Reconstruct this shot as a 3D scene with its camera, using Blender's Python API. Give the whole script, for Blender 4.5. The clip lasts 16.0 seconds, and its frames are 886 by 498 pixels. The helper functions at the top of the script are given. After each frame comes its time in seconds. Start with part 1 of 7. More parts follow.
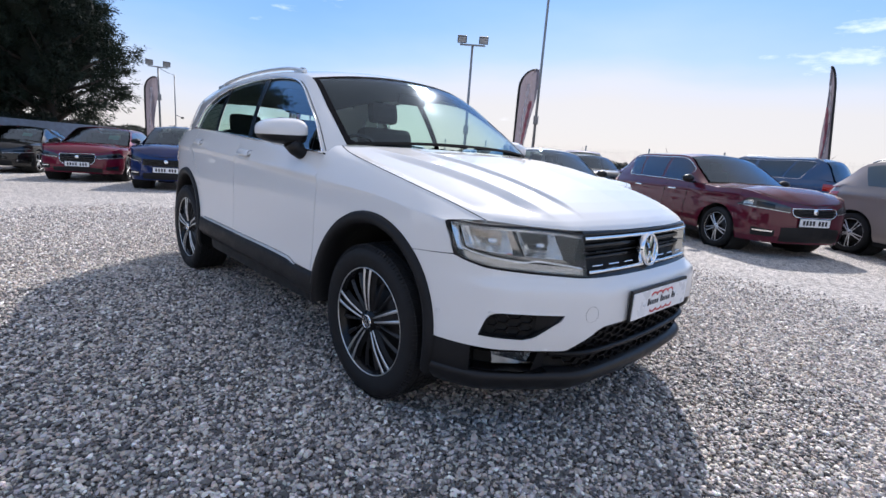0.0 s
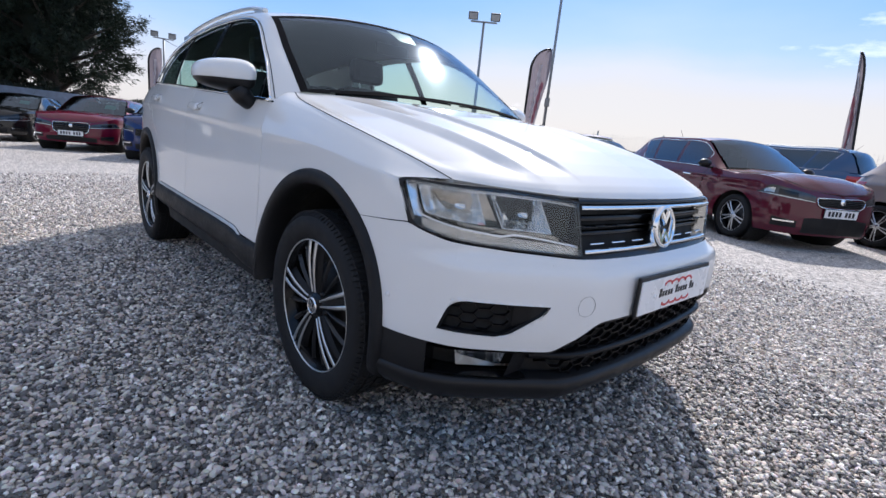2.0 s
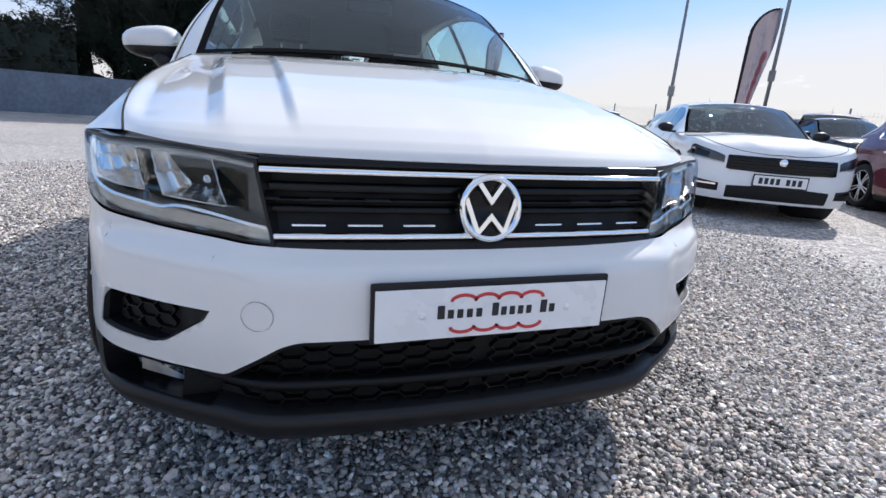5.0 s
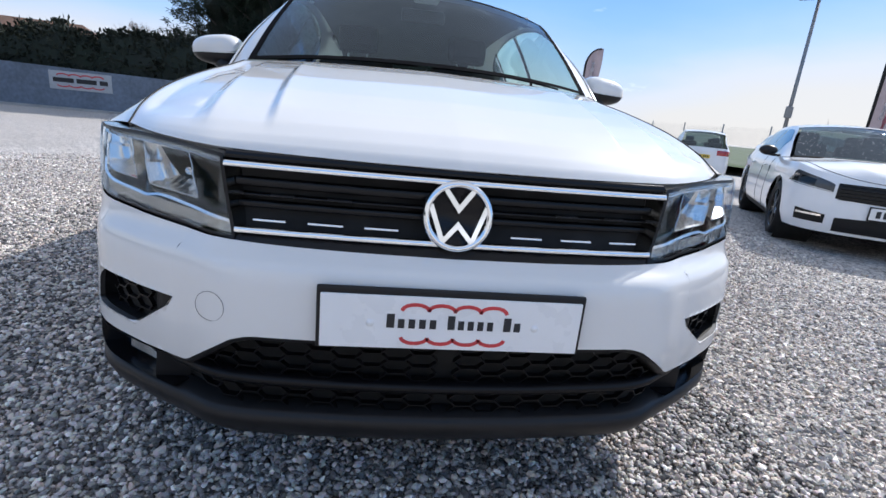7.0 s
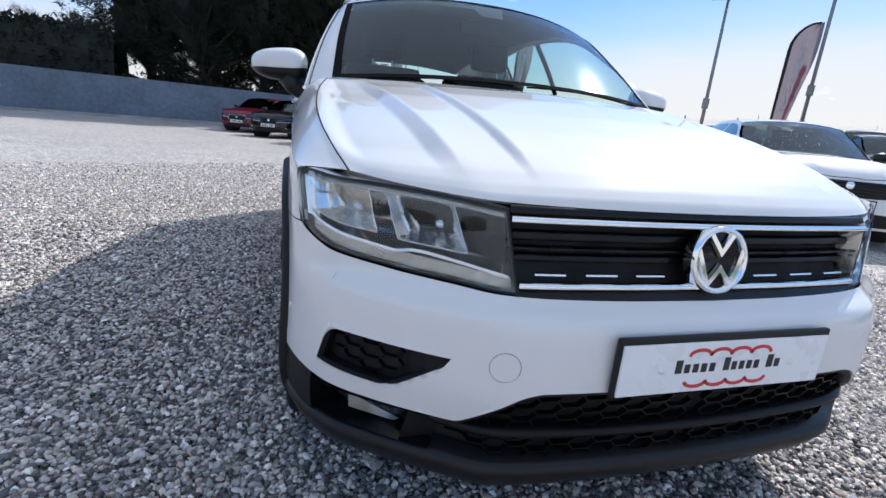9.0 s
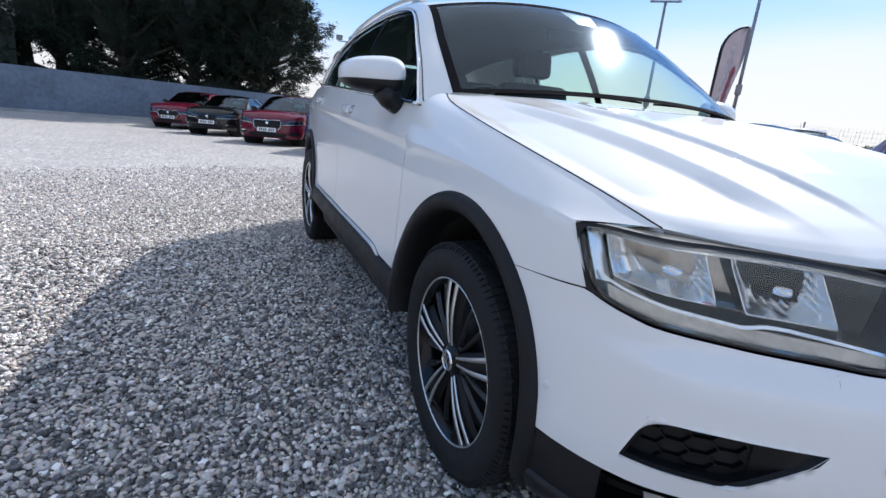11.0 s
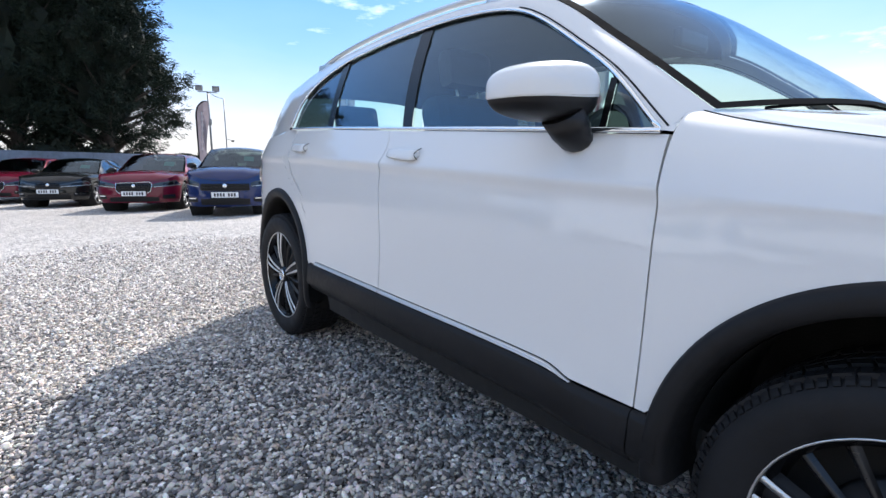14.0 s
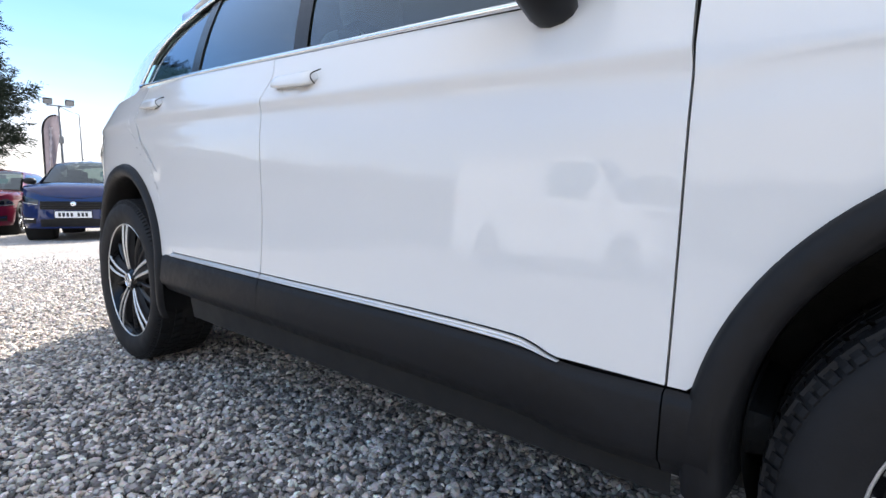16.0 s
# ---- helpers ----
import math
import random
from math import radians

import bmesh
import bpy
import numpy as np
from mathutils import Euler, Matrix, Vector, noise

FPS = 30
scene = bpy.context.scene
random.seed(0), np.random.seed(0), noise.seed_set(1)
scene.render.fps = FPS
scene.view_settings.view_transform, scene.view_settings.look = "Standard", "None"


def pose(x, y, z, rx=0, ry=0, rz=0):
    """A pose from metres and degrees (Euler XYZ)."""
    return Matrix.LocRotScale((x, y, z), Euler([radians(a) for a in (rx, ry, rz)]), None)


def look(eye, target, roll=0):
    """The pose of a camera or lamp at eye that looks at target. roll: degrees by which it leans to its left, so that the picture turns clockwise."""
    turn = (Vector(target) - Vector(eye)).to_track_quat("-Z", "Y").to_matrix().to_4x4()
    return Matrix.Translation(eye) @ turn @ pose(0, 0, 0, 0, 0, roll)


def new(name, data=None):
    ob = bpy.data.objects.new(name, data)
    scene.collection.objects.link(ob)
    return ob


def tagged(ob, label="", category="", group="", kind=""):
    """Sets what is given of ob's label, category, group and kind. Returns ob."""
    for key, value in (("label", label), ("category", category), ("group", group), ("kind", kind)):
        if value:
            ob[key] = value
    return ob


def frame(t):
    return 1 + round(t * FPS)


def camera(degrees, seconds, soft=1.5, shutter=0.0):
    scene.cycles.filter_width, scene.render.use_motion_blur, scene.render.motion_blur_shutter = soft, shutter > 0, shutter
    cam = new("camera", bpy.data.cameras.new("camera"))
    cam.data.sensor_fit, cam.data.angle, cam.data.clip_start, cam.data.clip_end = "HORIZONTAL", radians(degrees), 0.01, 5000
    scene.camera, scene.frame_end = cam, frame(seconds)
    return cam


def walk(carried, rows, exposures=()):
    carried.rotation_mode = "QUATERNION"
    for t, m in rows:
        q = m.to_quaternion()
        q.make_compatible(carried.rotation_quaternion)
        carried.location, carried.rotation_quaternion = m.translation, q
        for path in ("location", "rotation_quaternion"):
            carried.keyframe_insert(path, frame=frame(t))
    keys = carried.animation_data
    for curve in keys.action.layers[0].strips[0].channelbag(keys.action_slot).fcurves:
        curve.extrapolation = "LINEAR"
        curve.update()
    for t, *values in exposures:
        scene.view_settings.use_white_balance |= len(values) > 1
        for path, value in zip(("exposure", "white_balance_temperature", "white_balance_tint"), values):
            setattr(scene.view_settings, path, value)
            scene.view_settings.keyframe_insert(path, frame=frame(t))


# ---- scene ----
cam = camera(84.8, 16.0)
PATH = [
    (0, (1.728, -2.074, 1.124), (0.305, -0.723, 0.736), 4.3),
    (0.5, (1.628, -2.038, 1.062), (0.228, -0.674, 0.637), 4.8),
    (1, (1.539, -1.982, 1.021), (0.163, -0.605, 0.561), 5.1),
    (1.5, (1.517, -1.856, 1.005), (0.131, -0.49, 0.541), 5.6),
    (2, (1.55, -1.681, 1.008), (0.119, -0.358, 0.557), 5.9),
    (2.5, (1.613, -1.48, 1.022), (0.12, -0.233, 0.559), 6.2),
    (3, (1.647, -1.252, 1.004), (0.083, -0.11, 0.505), 6.1),
    (3.5, (1.682, -1.047, 1.002), (0.03, -0.043, 0.491), 5.4),
    (4, (1.769, -0.808, 1.011), (0.042, 0.059, 0.496), 4.6),
    (4.5, (1.779, -0.589, 0.983), (0.002, 0.153, 0.444), 4.0),
    (7, (1.795, -0.16, 0.976), (-0.116, 0.11, 0.45), 5.6),
    (7.5, (1.776, -0.272, 1.013), (-0.121, 0.081, 0.486), 6.6),
    (8, (1.736, -0.474, 1.043), (-0.14, -0.025, 0.513), 5.9),
    (8.5, (1.701, -0.671, 1.047), (-0.156, -0.156, 0.512), 5.1),
    (9, (1.62, -0.846, 1.03), (-0.223, -0.287, 0.492), 5.1),
    (9.5, (1.554, -0.989, 1.022), (-0.276, -0.381, 0.491), 5.9),
    (10, (1.448, -1.137, 1.045), (-0.362, -0.485, 0.498), 6.1),
    (12.5, (0.622, -1.797, 1.06), (-0.982, -0.693, 0.605), 2.9),
    (13, (0.424, -1.834, 1.049), (-1.135, -0.659, 0.618), 2.0),
    (13.5, (0.233, -1.864, 1.052), (-1.313, -0.662, 0.644), 1.1),
    (14, (0.039, -1.848, 1.015), (-1.501, -0.623, 0.655), 0.5),
    (14.5, (-0.11, -1.706, 0.901), (-1.644, -0.456, 0.608), -0.1),
    (15, (-0.195, -1.605, 0.797), (-1.717, -0.326, 0.573), -0.3),
    (15.5, (-0.258, -1.581, 0.753), (-1.721, -0.232, 0.55), -0.1),
    (16, (-0.298, -1.633, 0.756), (-1.549, -0.089, 0.527), 1.0),
]
walk(cam, [(t, look(eye, target, roll)) for t, eye, target, roll in PATH],
     exposures=[(0.0, 1.18, 6250, 16), (4.5, 1.17, 6150, 14), (9.0, 1.21, 6050, 12), (10.2, 1.26, 6000, 12), (12.5, 1.46, 6050, 12), (14.0, 1.58, 6250, 12), (15.0, 1.73, 6500, 11), (15.5, 1.87, 6700, 11), (16.0, 2.00, 6750, 12)])

# ---- world and sun ----
SUN_AZ, SUN_EL = 122.0, 41.0
world = bpy.data.worlds.new("sky")
scene.world = world
world.use_nodes = True
wn, wl = world.node_tree.nodes, world.node_tree.links
wn.clear()
w_out, w_bg = wn.new("ShaderNodeOutputWorld"), wn.new("ShaderNodeBackground")
sky = wn.new("ShaderNodeTexSky")
sky.sky_type, sky.sun_disc = "NISHITA", False
sky.sun_elevation, sky.sun_rotation = radians(SUN_EL), radians(90 - SUN_AZ)
sky.air_density, sky.dust_density, sky.ozone_density = 1.0, 0.6, 2.0
w_co = wn.new("ShaderNodeTexCoord")
w_map = wn.new("ShaderNodeMapping")
w_map.inputs["Scale"].default_value = (1.0, 1.0, 3.4)
w_n = wn.new("ShaderNodeTexNoise")
w_n.inputs["Scale"].default_value, w_n.inputs["Detail"].default_value, w_n.inputs["Roughness"].default_value = 3.4, 8.0, 0.58
w_r = wn.new("ShaderNodeValToRGB")
w_r.color_ramp.elements[0].position, w_r.color_ramp.elements[1].position = 0.63, 0.74
w_r.color_ramp.elements[0].color, w_r.color_ramp.elements[1].color = (0, 0, 0, 1), (0.75, 0.75, 0.75, 1)
# a veil of high cloud that thickens towards the horizon
w_sep = wn.new("ShaderNodeSeparateXYZ")
w_veil = wn.new("ShaderNodeMapRange")
for key, value in (("From Min", 0.26), ("From Max", 0.0), ("To Min", 0.92), ("To Max", 0.95)):
    w_veil.inputs[key].default_value = value
w_puff = wn.new("ShaderNodeMix")
w_puff.data_type = "RGBA"
w_puff.inputs["B"].default_value = (7.4, 7.8, 8.5, 1)
w_mix = wn.new("ShaderNodeMix")
w_mix.data_type = "RGBA"
w_tone = wn.new("ShaderNodeValToRGB")
w_tone.color_ramp.elements[0].position, w_tone.color_ramp.elements[0].color = 0.03, (3.95, 3.86, 3.72, 1)
w_tone.color_ramp.elements[1].position, w_tone.color_ramp.elements[1].color = 0.40, (1.25, 2.65, 5.1, 1)
# the last stop whitens the unseen zenith, as added neutral fill light
for w_at, w_colour in ((0.075, (3.65, 3.85, 4.2)), (0.13, (2.4, 3.4, 4.75)), (0.20, (1.5, 2.8, 4.85)), (0.28, (1.0, 2.3, 4.75)), (0.80, (3.3, 3.35, 3.5))):
    w_tone.color_ramp.elements.new(w_at).color = (*w_colour, 1)
# the haze stands higher, with a ragged edge, on the sunny side
w_bank = wn.new("ShaderNodeVectorMath")
w_bank.operation = "DOT_PRODUCT"
w_bank.inputs[1].default_value = (math.cos(radians(112)), math.sin(radians(112)), 0)
w_side = wn.new("ShaderNodeMapRange")
w_side.interpolation_type = "SMOOTHSTEP"
for key, value in (("From Min", 0.72), ("From Max", 0.99), ("To Min", 0.0), ("To Max", -0.085)):
    w_side.inputs[key].default_value = value
# and is raised softly, out of view, away from the sun as fill for shaded panels
w_back = wn.new("ShaderNodeVectorMath")
w_back.operation = "DOT_PRODUCT"
w_back.inputs[1].default_value = (math.cos(radians(SUN_AZ + 190)), math.sin(radians(SUN_AZ + 190)), 0)
w_fill = wn.new("ShaderNodeMapRange")
w_fill.interpolation_type = "SMOOTHSTEP"
for key, value in (("From Min", 0.05), ("From Max", 0.85), ("To Min", 0.0), ("To Max", -0.30)):
    w_fill.inputs[key].default_value = value
w_both = wn.new("ShaderNodeMath")
w_rag = wn.new("ShaderNodeTexNoise")
w_rag.inputs["Scale"].default_value, w_rag.inputs["Detail"].default_value, w_rag.inputs["Roughness"].default_value = 1.7, 6.0, 0.5
w_edge = wn.new("ShaderNodeMath")
w_edge.operation = "MULTIPLY_ADD"
w_edge.inputs[1].default_value, w_edge.inputs[2].default_value = 0.16, -0.08
w_sum, w_up = wn.new("ShaderNodeMath"), wn.new("ShaderNodeMath")
wl.new(w_co.outputs["Generated"], w_map.inputs["Vector"])
wl.new(w_map.outputs["Vector"], w_n.inputs["Vector"])
wl.new(w_n.outputs["Fac"], w_r.inputs["Fac"])
wl.new(w_co.outputs["Generated"], w_sep.inputs["Vector"])
wl.new(w_sep.outputs["Z"], w_veil.inputs["Value"])
wl.new(w_veil.outputs["Result"], w_mix.inputs["Factor"])
wl.new(w_co.outputs["Generated"], w_bank.inputs[0])
wl.new(w_bank.outputs["Value"], w_side.inputs["Value"])
wl.new(w_map.outputs["Vector"], w_rag.inputs["Vector"])
wl.new(w_rag.outputs["Fac"], w_edge.inputs[0])
wl.new(w_edge.outputs["Value"], w_sum.inputs[0])
wl.new(w_co.outputs["Generated"], w_back.inputs[0])
wl.new(w_back.outputs["Value"], w_fill.inputs["Value"])
wl.new(w_side.outputs["Result"], w_both.inputs[0])
wl.new(w_fill.outputs["Result"], w_both.inputs[1])
wl.new(w_both.outputs["Value"], w_sum.inputs[1])
wl.new(w_sum.outputs["Value"], w_up.inputs[0])
wl.new(w_sep.outputs["Z"], w_up.inputs[1])
wl.new(w_up.outputs["Value"], w_tone.inputs["Fac"])
wl.new(w_tone.outputs["Color"], w_mix.inputs["B"])
wl.new(sky.outputs["Color"], w_mix.inputs["A"])
wl.new(w_mix.outputs["Result"], w_puff.inputs["A"])
wl.new(w_r.outputs["Color"], w_puff.inputs["Factor"])
wl.new(w_puff.outputs["Result"], w_bg.inputs["Color"])
w_bg.inputs["Strength"].default_value = 0.093
wl.new(w_bg.outputs["Background"], w_out.inputs["Surface"])

sun_data = bpy.data.lights.new("sun", "SUN")
sun_data.energy, sun_data.angle, sun_data.color = 2.20, radians(0.6), (1.0, 0.95, 0.87)
sun = new("sun", sun_data)
sun_dir = Vector((math.cos(radians(SUN_AZ)) * math.cos(radians(SUN_EL)), math.sin(radians(SUN_AZ)) * math.cos(radians(SUN_EL)), math.sin(radians(SUN_EL))))
sun.matrix_world = look(sun_dir * 60, (0, 0, 0))


# ---- materials ----
def mat(name, base, rough=0.5, metal=0.0, coat=0.0, vary=0.0, scale=20.0, bump=0.0, bscale=120.0, spec=0.5, second=None):
    """A procedural surface: colour that varies at two scales, and fine relief."""
    m = bpy.data.materials.new(name)
    m.use_nodes = True
    n, l = m.node_tree.nodes, m.node_tree.links
    b = n["Principled BSDF"]
    b.inputs["Base Color"].default_value = (*base, 1)
    b.inputs["Roughness"].default_value, b.inputs["Metallic"].default_value = rough, metal
    b.inputs["Coat Weight"].default_value, b.inputs["Coat Roughness"].default_value = coat, 0.03
    b.inputs["Specular IOR Level"].default_value = spec
    co = n.new("ShaderNodeTexCoord")
    if vary:
        t1, t2, mx, rp = n.new("ShaderNodeTexNoise"), n.new("ShaderNodeTexNoise"), n.new("ShaderNodeMath"), n.new("ShaderNodeMix")
        t1.inputs["Scale"].default_value, t2.inputs["Scale"].default_value = scale, scale * 0.12
        t1.inputs["Detail"].default_value = 5
        l.new(co.outputs["Object"], t1.inputs["Vector"])
        l.new(co.outputs["Object"], t2.inputs["Vector"])
        mx.operation = "ADD"
        l.new(t1.outputs["Fac"], mx.inputs[0])
        l.new(t2.outputs["Fac"], mx.inputs[1])
        half = n.new("ShaderNodeMapRange")
        half.inputs["From Min"].default_value, half.inputs["From Max"].default_value = 0.7, 1.3
        l.new(mx.outputs["Value"], half.inputs["Value"])
        rp.data_type = "RGBA"
        other = second or tuple(min(1.0, c * (1 + vary)) for c in base)
        rp.inputs["A"].default_value = (*(tuple(c * (1 - vary) for c in base) if not second else base), 1)
        rp.inputs["B"].default_value = (*other, 1)
        l.new(half.outputs["Result"], rp.inputs["Factor"])
        l.new(rp.outputs["Result"], b.inputs["Base Color"])
        rr = n.new("ShaderNodeMapRange")
        rr.inputs["To Min"].default_value, rr.inputs["To Max"].default_value = max(0.02, rough * 0.8), min(1.0, rough * 1.2)
        l.new(half.outputs["Result"], rr.inputs["Value"])
        l.new(rr.outputs["Result"], b.inputs["Roughness"])
    if bump:
        tb, bp = n.new("ShaderNodeTexNoise"), n.new("ShaderNodeBump")
        tb.inputs["Scale"].default_value, tb.inputs["Detail"].default_value = bscale, 4
        bp.inputs["Strength"].default_value, bp.inputs["Distance"].default_value = bump, 0.004
        l.new(co.outputs["Object"], tb.inputs["Vector"])
        l.new(tb.outputs["Fac"], bp.inputs["Height"])
        l.new(bp.outputs["Normal"], b.inputs["Normal"])
    return m


def glass(name, tint, gloss=1.0, ior=1.5, rough=0.01):
    """A thin pane: tinted see-through with a mirror sheen that grows towards grazing angles."""
    m = bpy.data.materials.new(name)
    m.use_nodes = True
    n, l = m.node_tree.nodes, m.node_tree.links
    n.remove(n["Principled BSDF"])
    tr, gl, mx, fr = n.new("ShaderNodeBsdfTransparent"), n.new("ShaderNodeBsdfGlossy"), n.new("ShaderNodeMixShader"), n.new("ShaderNodeLayerWeight")
    pw, sc = n.new("ShaderNodeMath"), n.new("ShaderNodeMapRange")
    tr.inputs["Color"].default_value = (*tint, 1)
    gl.inputs["Roughness"].default_value, gl.inputs["Color"].default_value = rough, (gloss * 0.72, gloss * 0.86, gloss, 1)
    fr.inputs["Blend"].default_value = 0.5
    pw.operation = "POWER"
    pw.inputs[1].default_value = 4.2
    sc.inputs["To Min"].default_value = 2 * ((ior - 1) / (ior + 1)) ** 2
    l.new(fr.outputs["Facing"], pw.inputs[0])
    l.new(pw.outputs["Value"], sc.inputs["Value"])
    l.new(sc.outputs["Result"], mx.inputs["Fac"])
    l.new(tr.outputs["BSDF"], mx.inputs[1])
    l.new(gl.outputs["BSDF"], mx.inputs[2])
    l.new(mx.outputs["Shader"], n["Material Output"].inputs["Surface"])
    return m


WHITE = mat("white_paint", (0.72, 0.71, 0.69), 0.5, metal=0.0, coat=1.0, vary=0.012, scale=3, spec=0.08)
BLACK_PLASTIC = mat("grained_black_plastic", (0.011, 0.011, 0.012), 0.52, vary=0.25, scale=60, bump=0.10, bscale=500, spec=0.22)
DARK_PLASTIC = mat("smooth_black_plastic", (0.010, 0.010, 0.011), 0.40, vary=0.2, scale=30, spec=0.3)
PIANO = mat("piano_black", (0.005, 0.005, 0.006), 0.22, vary=0.2, scale=9, spec=0.25)
GRILLE_BLACK = mat("moulded_grille_black", (0.004, 0.004, 0.005), 0.34, vary=0.2, scale=30, spec=0.22)
# near-black colour that stands in for shade in gaps and cavities
DEEP = mat("cavity_shade", (0.006, 0.006, 0.006), 0.8, vary=0.3, scale=12)
CHROME = mat("chrome", (0.86, 0.87, 0.88), 0.07, metal=1.0, vary=0.02, scale=8)
SATIN = mat("satin_aluminium", (0.66, 0.67, 0.67), 0.40, metal=1.0, vary=0.05, scale=40)
REFLECTOR = mat("lamp_reflector", (0.82, 0.82, 0.81), 0.24, metal=1.0, vary=0.05, scale=25)
SEAL = mat("rubber_seal", (0.012, 0.012, 0.013), 0.9, vary=0.2, scale=30, spec=0.01)
FOG_LENS = mat("ribbed_fog_reflector", (0.30, 0.30, 0.295), 0.34, metal=0.55, vary=0.45, scale=22, bump=0.5, bscale=60)
BLADE = mat("dark_grey_alloy", (0.016, 0.016, 0.017), 0.30, metal=0.2, vary=0.2, scale=30)
DISC = mat("brake_disc_steel", (0.035, 0.035, 0.037), 0.45, metal=0.8, vary=0.2, scale=30)
LAMP_GREY = mat("lamp_bezel_grey", (0.66, 0.66, 0.65), 0.35, metal=0.35, vary=0.1, scale=30)
LAMP_DARK = mat("dark_chrome_bezel", (0.40, 0.39, 0.37), 0.14, metal=1.0, vary=0.08, scale=20)
LAMP_BLACK = mat("black_chrome_bezel", (0.04, 0.04, 0.04), 0.14, metal=1.0, vary=0.08, scale=20)
LAMP_CHROME = mat("lamp_chrome", (0.92, 0.92, 0.91), 0.20, metal=0.85, vary=0.03, scale=20)
RIBBED = mat("ribbed_clear_plastic", (0.50, 0.49, 0.465), 0.22, metal=0.75, vary=0.25, scale=60, bump=0.4, bscale=160)
RUBBER = mat("tyre_rubber", (0.014, 0.014, 0.015), 0.66, vary=0.35, scale=25, bump=0.15, bscale=160, spec=0.22)
LINER = mat("wheel_liner_felt", (0.012, 0.012, 0.012), 0.9, vary=0.3, scale=40, bump=0.3, bscale=200)
SOFT_BLACK = mat("soft_black_trim", (0.008, 0.008, 0.009), 0.85, vary=0.2, scale=20, spec=0.12)
LINING = mat("grey_headlining", (0.055, 0.055, 0.055), 0.9, vary=0.08, scale=60)
FABRIC = mat("seat_fabric", (0.035, 0.035, 0.038), 0.85, vary=0.25, scale=80, bump=0.3, bscale=300)
SCREEN_GLASS = glass("windscreen_glass", (0.82, 0.94, 0.91), 0.75, 1.45, 0.085)
SIDE_GLASS = glass("side_glass", (0.80, 0.95, 0.91), 1.0, 1.6)
PRIVACY = glass("privacy_glass", (0.72, 0.93, 0.87), 1.0, 1.6)
DARK_GLASS = glass("quarter_glass", (0.06, 0.08, 0.08), 1.0, 1.6)
LAMP_GLASS = glass("headlamp_lens", (0.95, 0.96, 0.96), 1.0, 1.42)
PLATE_WHITE = mat("white_plate", (0.80, 0.80, 0.80), 0.3, coat=0.3, vary=0.03, scale=14)
PLATE_YELLOW = mat("yellow_plate", (0.75, 0.52, 0.05), 0.35, vary=0.05, scale=14)
INK = mat("black_print", (0.015, 0.016, 0.02), 0.5, vary=0.1, scale=40)
RED_PRINT = mat("red_print", (0.55, 0.04, 0.045), 0.45, vary=0.1, scale=40)
TAIL_RED = mat("tail_lamp_red", (0.35, 0.01, 0.012), 0.12, coat=1.0, vary=0.15, scale=30)
AMBER = mat("amber_sticker", (0.6, 0.12, 0.08), 0.4, vary=0.1, scale=40)


# ---- mesh helpers ----
def part(name, bm, material, parent, label=""):
    """Links a bmesh as one mesh object under a thing or a part."""
    me = bpy.data.meshes.new(name)
    if bm.faces:
        bmesh.ops.recalc_face_normals(bm, faces=bm.faces)
    bm.to_mesh(me)
    bm.free()
    me.materials.append(material)
    ob = new(name, me)
    ob.parent = parent
    if label:
        tagged(ob, label)
    return ob


def thing(name, label, category, group="", at=None, kind=""):
    e = new(name)
    e.empty_display_size = 0.2
    if at is not None:
        e.matrix_world = at
    return tagged(e, label, category, group, kind)


class Curve:
    """A smooth line through a few points, walked by its length from 0 to 1."""

    def __init__(self, pts, per=16, straight=False):
        p = np.array(pts, float)
        if straight:
            dense = p
        else:
            q = np.vstack([2 * p[0] - p[1], p, 2 * p[-1] - p[-2]])
            rows = []
            for i in range(1, len(q) - 2):
                # centripetal form, so that uneven spacing makes no loops
                k = [0.0]
                for a, b in ((i - 1, i), (i, i + 1), (i + 1, i + 2)):
                    k.append(k[-1] + max(np.linalg.norm(q[b] - q[a]), 1e-6) ** 0.5)
                for f in np.linspace(0, 1, per, endpoint=False):
                    t = k[1] + f * (k[2] - k[1])
                    a1 = ((k[1] - t) * q[i - 1] + (t - k[0]) * q[i]) / (k[1] - k[0])
                    a2 = ((k[2] - t) * q[i] + (t - k[1]) * q[i + 1]) / (k[2] - k[1])
                    a3 = ((k[3] - t) * q[i + 1] + (t - k[2]) * q[i + 2]) / (k[3] - k[2])
                    b1 = ((k[2] - t) * a1 + (t - k[0]) * a2) / (k[2] - k[0])
                    b2 = ((k[3] - t) * a2 + (t - k[1]) * a3) / (k[3] - k[1])
                    rows.append(((k[2] - t) * b1 + (t - k[1]) * b2) / (k[2] - k[1]))
            dense = np.array(rows + [p[-1]])
        self.p = dense
        self.s = np.r_[0, np.cumsum(np.linalg.norm(np.diff(dense, axis=0), axis=1))]
        self.length = self.s[-1]

    def __call__(self, t):
        d = min(max(t, 0.0), 1.0) * self.length
        return np.array([np.interp(d, self.s, c) for c in self.p.T])

    def of(self, value, axis=0, want=1):
        """The coordinate `want` where the coordinate `axis` has the given value."""
        a, b = self.p[:, axis], self.p[:, want]
        o = np.argsort(a)
        return float(np.interp(value, a[o], b[o]))


def smoothstep(a, b, x):
    t = min(max((x - a) / (b - a), 0.0), 1.0)
    return t * t * (3 - 2 * t)


def lerp(a, b, t):
    return a + (b - a) * t


